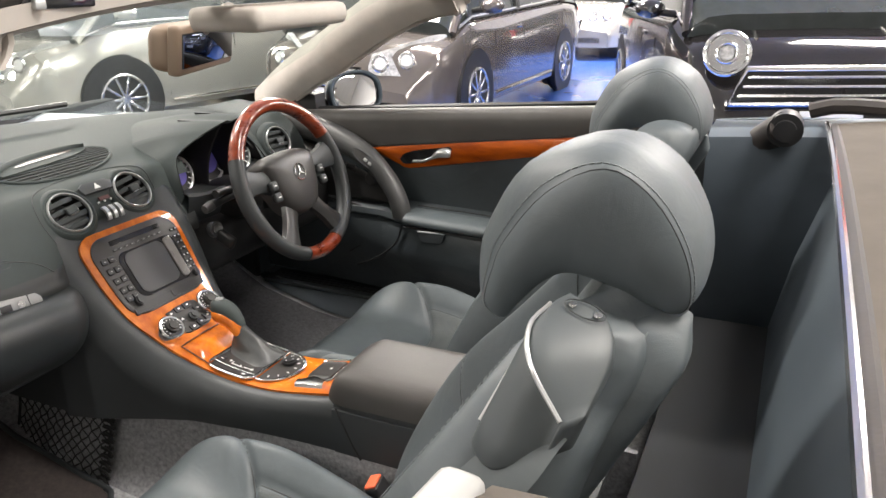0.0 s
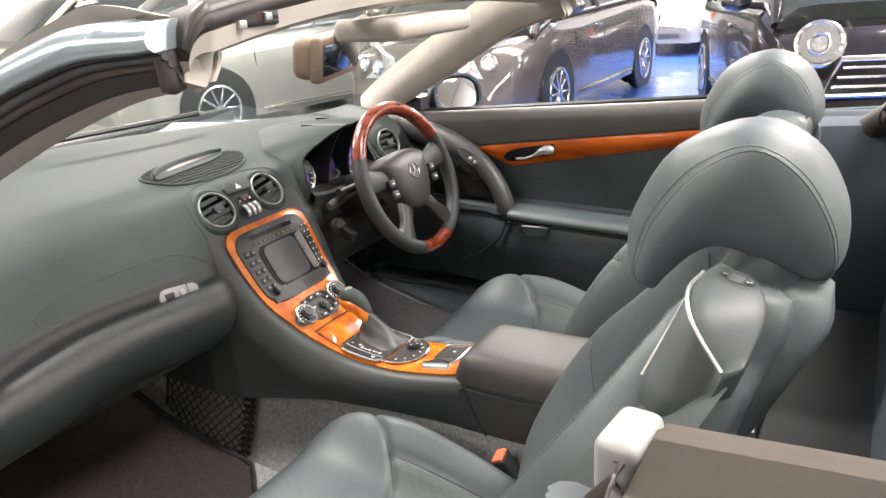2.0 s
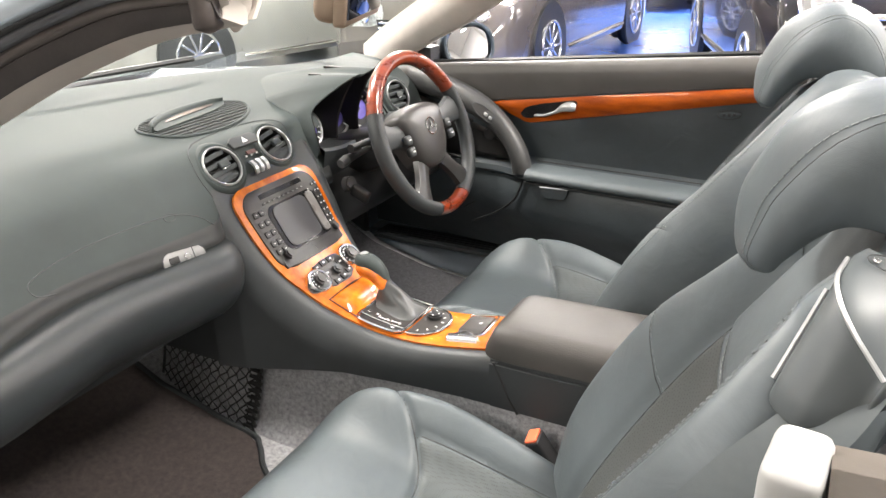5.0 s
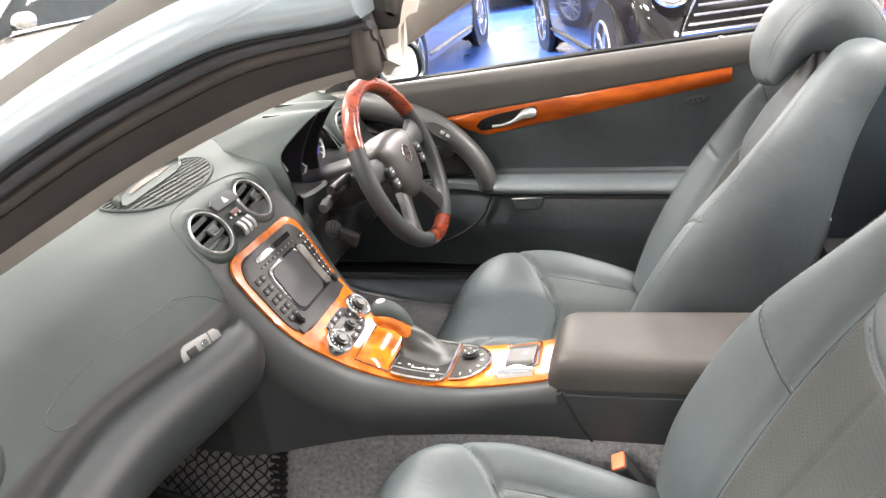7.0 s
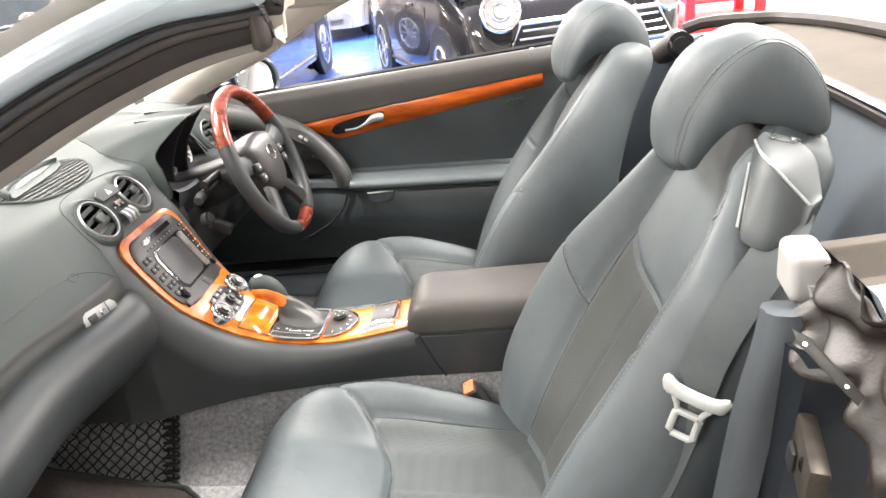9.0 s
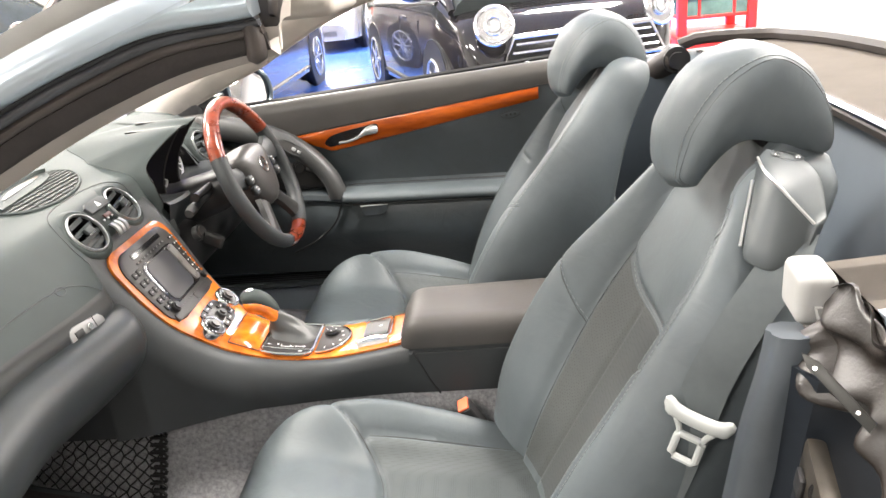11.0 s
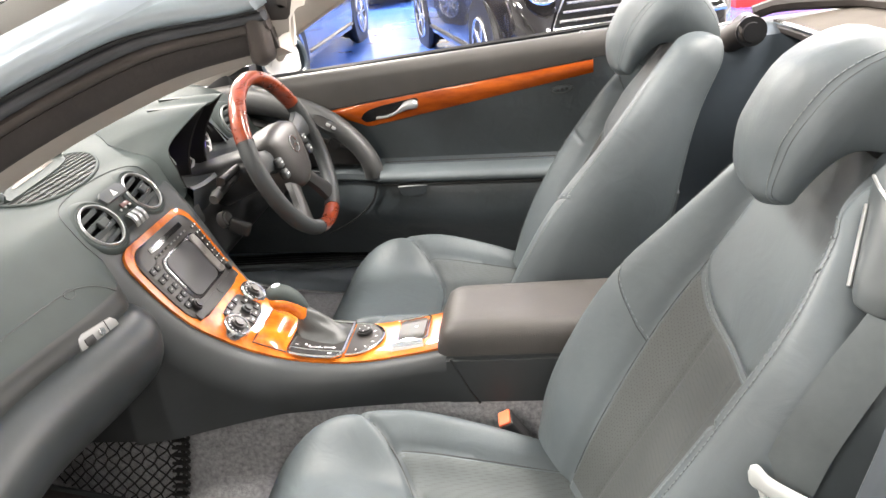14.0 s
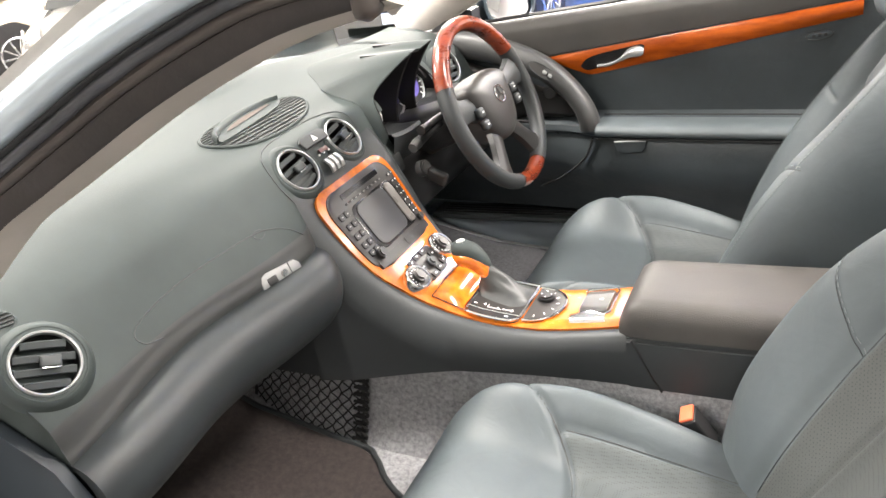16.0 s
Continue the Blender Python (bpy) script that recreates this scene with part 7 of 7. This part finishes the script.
# ---- cars in the showroom ----
def make_car(x, y, turn, paint, label, L=4.4, Wd=1.78, H=1.45, round_lamp=False, arch=None, hood=0.72):
    """A parked car: local x runs to the nose; the front axle stands at the given place."""
    ob = thing("parked_car", (0, 0, 0), label, "car", "cars on show")
    wb, fo = 0.585 * L, 0.19 * L
    hw = Wd / 2
    nose, tail = fo, fo - L

    def belt_z(q):
        return lerp(q, [tail, tail + 0.15, -wb, 0, nose - 0.25, nose], [0.62, 0.92, 0.98, 0.92 if hood < 0.8 else 0.98, hood, 0.42])

    def roof_z(q):
        return lerp(q, [tail + 0.05, -wb - 0.1, -wb + 0.5, -wb * 0.45, -0.32, 0.30], [0.96, 1.24 if not round_lamp else 1.38, H - 0.01, H, H - 0.07, 0.93 if hood < 0.8 else 1.0])

    body = bmesh.new()
    st = np.linspace(tail, nose, 60)
    rows = []
    for q in st:
        b = belt_z(q)
        taper = 1 - 0.10 * sstep(nose - 0.7, nose, q) - 0.08 * sstep(tail + 0.6, tail, q)
        nosein = 1 - 0.18 * sstep(nose - 0.22, nose, q) - 0.14 * sstep(tail + 0.15, tail, q)
        w = hw * taper * nosein
        half = [(0.985 * w, 0.20), (1.0 * w, 0.34), (1.0 * w, 0.55 * b + 0.12), (0.985 * w, 0.80 * b + 0.06), (0.955 * w, 0.93 * b + 0.02), (0.86 * w, b), (0.5 * w, b + 0.03), (0.0, b + 0.035)]
        row = [(q, a, max(z, 0.2)) for a, z in half] + [(q, -a, max(z, 0.2)) for a, z in half[::-1][1:]]
        rows.append(row)
    rings(body, rows)
    shell_ob = part("body", body, paint, ob)
    rows = []
    for q in np.linspace(tail + 0.12, 0.32, 34):
        b, r = belt_z(q) - 0.01, roof_z(q)
        t = max(0.0, (r - b))
        k = min(1, t / 0.45)
        half = [(0.90 * hw, b), (0.88 * hw - 0.06 * k, b + 0.5 * t), (0.80 * hw - 0.10 * k, b + 0.86 * t), (0.64 * hw - 0.04 * k, b + 0.97 * t), (0, b + t)]
        rows.append([(q, a, z) for a, z in half] + [(q, -a, z) for a, z in half[::-1][1:]])
    part("greenhouse", rings(bmesh.new(), rows), DARKGLASS, ob, "dark tinted windows")
    rows = []
    for q in np.linspace(-wb + 0.02, -0.42, 16):
        b, r = belt_z(q), roof_z(q)
        t = r - b
        half = [(0.80 * hw - 0.085, b + 0.885 * t), (0.66 * hw - 0.03, b + 0.985 * t), (0, b + 1.015 * t)]
        rows.append([(q, a, z) for a, z in half] + [(q, -a, z) for a, z in half[::-1][1:]])
    part("roof", sheet(rows, 0.02), paint, ob)
    for s in (-1, 1):
        for q0, q1 in ((0.30, -0.42), (-wb * 0.47, -wb * 0.47 - 0.04), (-wb - 0.2, -wb + 0.06)):
            P = []
            for t in np.linspace(0, 1, 8):
                q = q0 + (q1 - q0) * t
                b = belt_z(q) if q0 != 0.30 else lerp(t, [0, 1], [belt_z(0.3), belt_z(-0.42)])
                r = roof_z(-0.45) if q0 == 0.30 else roof_z(q1)
                z = b + (r - b) * t * 0.93
                P.append((q, s * (0.90 * hw - 0.19 * hw * t**1.3), z))
            part("pillar", tube(P, 0.035, 8), paint if q0 != -wb * 0.47 else BLACK, ob)
        rows = [(q, s * (0.905 * hw), belt_z(q) + 0.012) for q in np.linspace(0.25, -wb - 0.1, 10)]
        part("window_trim", tube(rows, 0.012, 6), CHROME, ob)
        for wx in (0.0, -wb):
            m = frame_at((wx, s * (hw - 0.20), 0.315), (0, s, 0))
            part("wheel_arch", disc(m @ Matrix.Translation((0, 0, 0.155)), 0.375, 0.052, 0.01, 36), BLACK, ob)
            wh = part("wheel", merge(hoop(m @ Matrix.Translation((0, 0, 0.12)), 0.262, 0.060, 36, 10), disc(m, 0.27, 0.14, 0, 30)), TYRE, ob)
            part("rim_ring", hoop(m @ Matrix.Translation((0, 0, 0.212)), 0.208, 0.014, 32, 6), RIM, wh)
            part("rim_dish", disc(m @ Matrix.Translation((0, 0, 0.16)), 0.20, 0.03, 0, 28), GLOSSBLACK, wh)
            for k in range(10 if not round_lamp else 5):
                a = 6.2832 * k / (10 if not round_lamp else 5)
                b = box(0.11, 0, 0.205, 0.20, 0.024 if not round_lamp else 0.05, 0.022, 0.006, 1)
                bmesh.ops.transform(b, matrix=m @ Matrix.Rotation(a, 4, "Z"), verts=b.verts[:])
                part("spoke", b, RIM, wh)
            part("hub_cap", disc(m @ Matrix.Translation((0, 0, 0.20)), 0.035, 0.022, 0.005, 18), RIM, wh)
        # head lamps
        if round_lamp:
            lm = frame_at((nose - 0.10, s * hw * 0.70, hood - 0.02), (0.93, s * 0.25, 0.28))
            hd = part("headlight", disc(lm, 0.135, 0.03, 0.008, 32), BLACK, ob, "round headlight with a chrome ring")
            part("lamp_ring", hoop(lm @ Matrix.Translation((0, 0, 0.03)), 0.128, 0.016, 36, 8), CHROME, hd)
            part("reflector", disc(lm @ Matrix.Translation((0, 0, 0.026)), 0.115, 0.008, 0.003, 28), CHROME, hd)
            part("projector", disc(lm @ Matrix.Translation((0.0, 0, 0.03)), 0.050, 0.02, 0.010, 24), LAMPREF, hd)
            part("bulb_ring", hoop(lm @ Matrix.Translation((0, 0, 0.045)), 0.06, 0.010, 28, 8), CHROME, hd)
            part("bonnet_stripe", tube([(nose - 0.30 - 0.5 * t, s * hw * (0.45 - 0.03 * t), belt_z(nose - 0.30 - 0.5 * t) + 0.03) for t in (0, 0.5, 1)], 0.012, 6), CHROME, ob)
        else:
            pts = [(nose - 0.16, 0.34, 0.66), (nose - 0.13, 0.34, 0.52), (nose - 0.16, 0.72, 0.49), (nose - 0.32, 0.88, 0.56), (nose - 0.68, 0.92, 0.75), (nose - 0.48, 0.78, 0.785), (nose - 0.26, 0.52, 0.71)]
            up = hood - 0.72
            ring = [(q + 0.055, s * a * hw * 1.01, z + up + 0.035) for q, a, z in spl(pts + [pts[0]], 36)[:-1]]
            inn = [(q - 0.06, yy * 0.98, z) for q, yy, z in ring]
            hd = part("headlight", rings(bmesh.new(), [inn, ring]), LAMPREF, ob, "clear headlight with bright reflectors")
            for k, (q, a, z) in enumerate(((nose - 0.10, 0.45, 0.60), (nose - 0.18, 0.66, 0.62))):
                lm = frame_at((q + 0.045, s * a * hw * 1.01, z + up + 0.03), (0.9, s * 0.4, 0.15))
                part("lamp_bowl", hoop(lm, 0.055, 0.014, 24, 8), CHROME, hd)
                part("lamp_eye", disc(lm, 0.045, 0.012, 0.004, 20), WHITEM, hd)
        mx = thing_part_mirror(ob, paint, s, hw, belt_z)
    # grille and lower intake
    if round_lamp:
        gp = [(-0.62, -0.11), (0.62, -0.11), (0.52, 0.10), (-0.52, 0.10)]
        gm2 = frame_at((nose - 0.015, 0, hood - 0.20), (1, 0, 0.15))
        gr = part("grille", prism(gp, gm2, 0.03, 0.008), GLOSSBLACK, ob, "black mesh grille in a chrome surround")
        part("grille_frame", tube([gm2 @ Vector((a, b2, 0.03)) for a, b2 in gp], 0.018, 8, closed=True), CHROME, gr)
        for k in range(3):
            part("grille_bar", tube([gm2 @ Vector((-0.57 + 0.03 * k, -0.06 + 0.055 * k, 0.034)), gm2 @ Vector((0.57 - 0.03 * k, -0.06 + 0.055 * k, 0.034))], 0.009, 6), CHROME, gr)
    else:
        gm2 = frame_at((nose - 0.01, 0, 0.52 + (hood - 0.72)), (1, 0, 0.12))
        gr = part("grille", prism([(-0.22, -0.085), (0.22, -0.085), (0.26, 0.085), (-0.26, 0.085)], gm2, 0.03, 0.01), GLOSSBLACK, ob, "dark grille with chrome bars")
        for k in range(4):
            part("grille_bar", tube([gm2 @ Vector((-0.23, -0.06 + 0.04 * k, 0.033)), gm2 @ Vector((0.23, -0.06 + 0.04 * k, 0.033))], 0.010, 6), CHROME, gr)
    part("lower_intake", box(nose - 0.03, 0, 0.30, 0.06, 1.1, 0.12, 0.02), BLACK, ob)
    part("number_plate", box(nose + 0.012, 0, 0.40, 0.012, 0.37, 0.10, 0.003), WHITEM, ob)
    for s in (-1, 1):
        part("sill_strip", tube([(q, s * (hw + 0.004), 0.26) for q in np.linspace(-0.45, -wb + 0.45, 6)], 0.014, 6), CHROME if not round_lamp else BLACK, ob)
        part("door_line", tube([(-wb * 0.47, s * (hw * 0.995), z) for z in (0.3, 0.6, 0.8)], 0.004, 5), BLACK, ob)
        part("door_line", tube([(-0.44, s * (hw * 0.995), z) for z in (0.3, 0.6, 0.8)], 0.004, 5), BLACK, ob)
        part("door_handle", box(-wb * 0.40, s * (hw * 0.985), 0.80, 0.18, 0.03, 0.03, 0.01), paint, ob)
        part("tail_lamp", box(tail + 0.06, s * hw * 0.72, 0.78, 0.08, 0.3, 0.16, 0.03), RED, ob)
    ob.matrix_basis = Matrix.Translation((x, y, GROUND)) @ Matrix.Rotation(radians(turn), 4, "Z")
    for c in ob.children_recursive:
        pass
    return ob


def thing_part_mirror(ob, paint, s, hw, belt_z):
    m = part("wing_mirror", rings(bmesh.new(), [[(0.02 - 0.13 * t, s * (hw + 0.10 + 0.10 * k * math.cos(a)), 1.02 + 0.065 * k * math.sin(a)) for a in np.linspace(0, 6.2832, 16, endpoint=False)] for t, k in ((0, 0.35), (0.25, 0.8), (0.6, 1.0), (1, 1.0))]), paint, ob)
    part("mirror_stalk", tube([(-0.08, s * hw * 0.92, 0.98), (-0.06, s * (hw + 0.06), 1.0)], 0.025, 8), BLACK, m)
    return m


make_car(-2.35, 4.95, -90, TAUPE, "taupe-grey metallic hatchback parked on the blue floor", 4.4, 1.80, 1.48)
make_car(0.97, 4.84, -71, BLACKP, "glossy black small car with round chrome headlights", 4.0, 1.78, 1.50, True, None, 0.80)
make_car(-5.08, 3.92, -104, SILVERP, "silver saloon parked beside the convertible", 4.3, 1.82, 1.43)
make_car(-8.3, 4.6, -104, CREAM, "cream saloon parked further along the row", 4.6, 1.82, 1.46)
make_car(-2.3, 11.2, -88, SILVERP, "silver car in the second row of the showroom", 4.4, 1.78, 1.45)
make_car(0.6, 11.6, -88, BLACKP, "dark car in the second row of the showroom", 4.4, 1.78, 1.45)


# ---- telephone box at the back ----
pb = thing("telephone_box", (3.1, 7.9, GROUND), "red painted telephone box with small glass panes", "telephone box")
px, py, pw = 3.1, 7.9, 0.86
part("plinth", box(px, py, GROUND + 0.08, pw + 0.04, pw + 0.04, 0.16, 0.01), RED, pb)
for sx in (-1, 1):
    for sy in (-1, 1):
        part("corner_post", box(px + sx * (pw / 2 - 0.05), py + sy * (pw / 2 - 0.05), GROUND + 1.15, 0.10, 0.10, 2.0, 0.015), RED, pb)
part("fascia", box(px, py, GROUND + 2.22, pw + 0.03, pw + 0.03, 0.22, 0.02), RED, pb)
part("crown", merge(box(px, py, GROUND + 2.37, pw, pw, 0.10, 0.04, 3), box(px, py, GROUND + 2.44, pw - 0.16, pw - 0.16, 0.08, 0.035, 3)), RED, pb)
for k in range(4):
    m = Matrix.Translation((px, py, GROUND)) @ Matrix.Rotation(radians(90 * k), 4, "Z")
    for j in range(9):
        b = box(0, -pw / 2 + 0.05, 0.35 + 0.215 * j, pw - 0.18, 0.03, 0.035, 0.006, 1)
        bmesh.ops.transform(b, matrix=m, verts=b.verts[:])
        part("glazing_bar", b, RED, pb)
    for xx in (-0.19, 0.19):
        b = box(xx, -pw / 2 + 0.05, 1.20, 0.03, 0.028, 1.72, 0.006, 1)
        bmesh.ops.transform(b, matrix=m, verts=b.verts[:])
        part("glazing_bar", b, RED, pb)
    b = box(0, -pw / 2 + 0.06, 1.20, pw - 0.16, 0.008, 1.72)
    bmesh.ops.transform(b, matrix=m, verts=b.verts[:])
    part("pane", b, mat("box_glass", (0.10, 0.16, 0.13), 0.08, var=0.2), pb, "greenish glass")
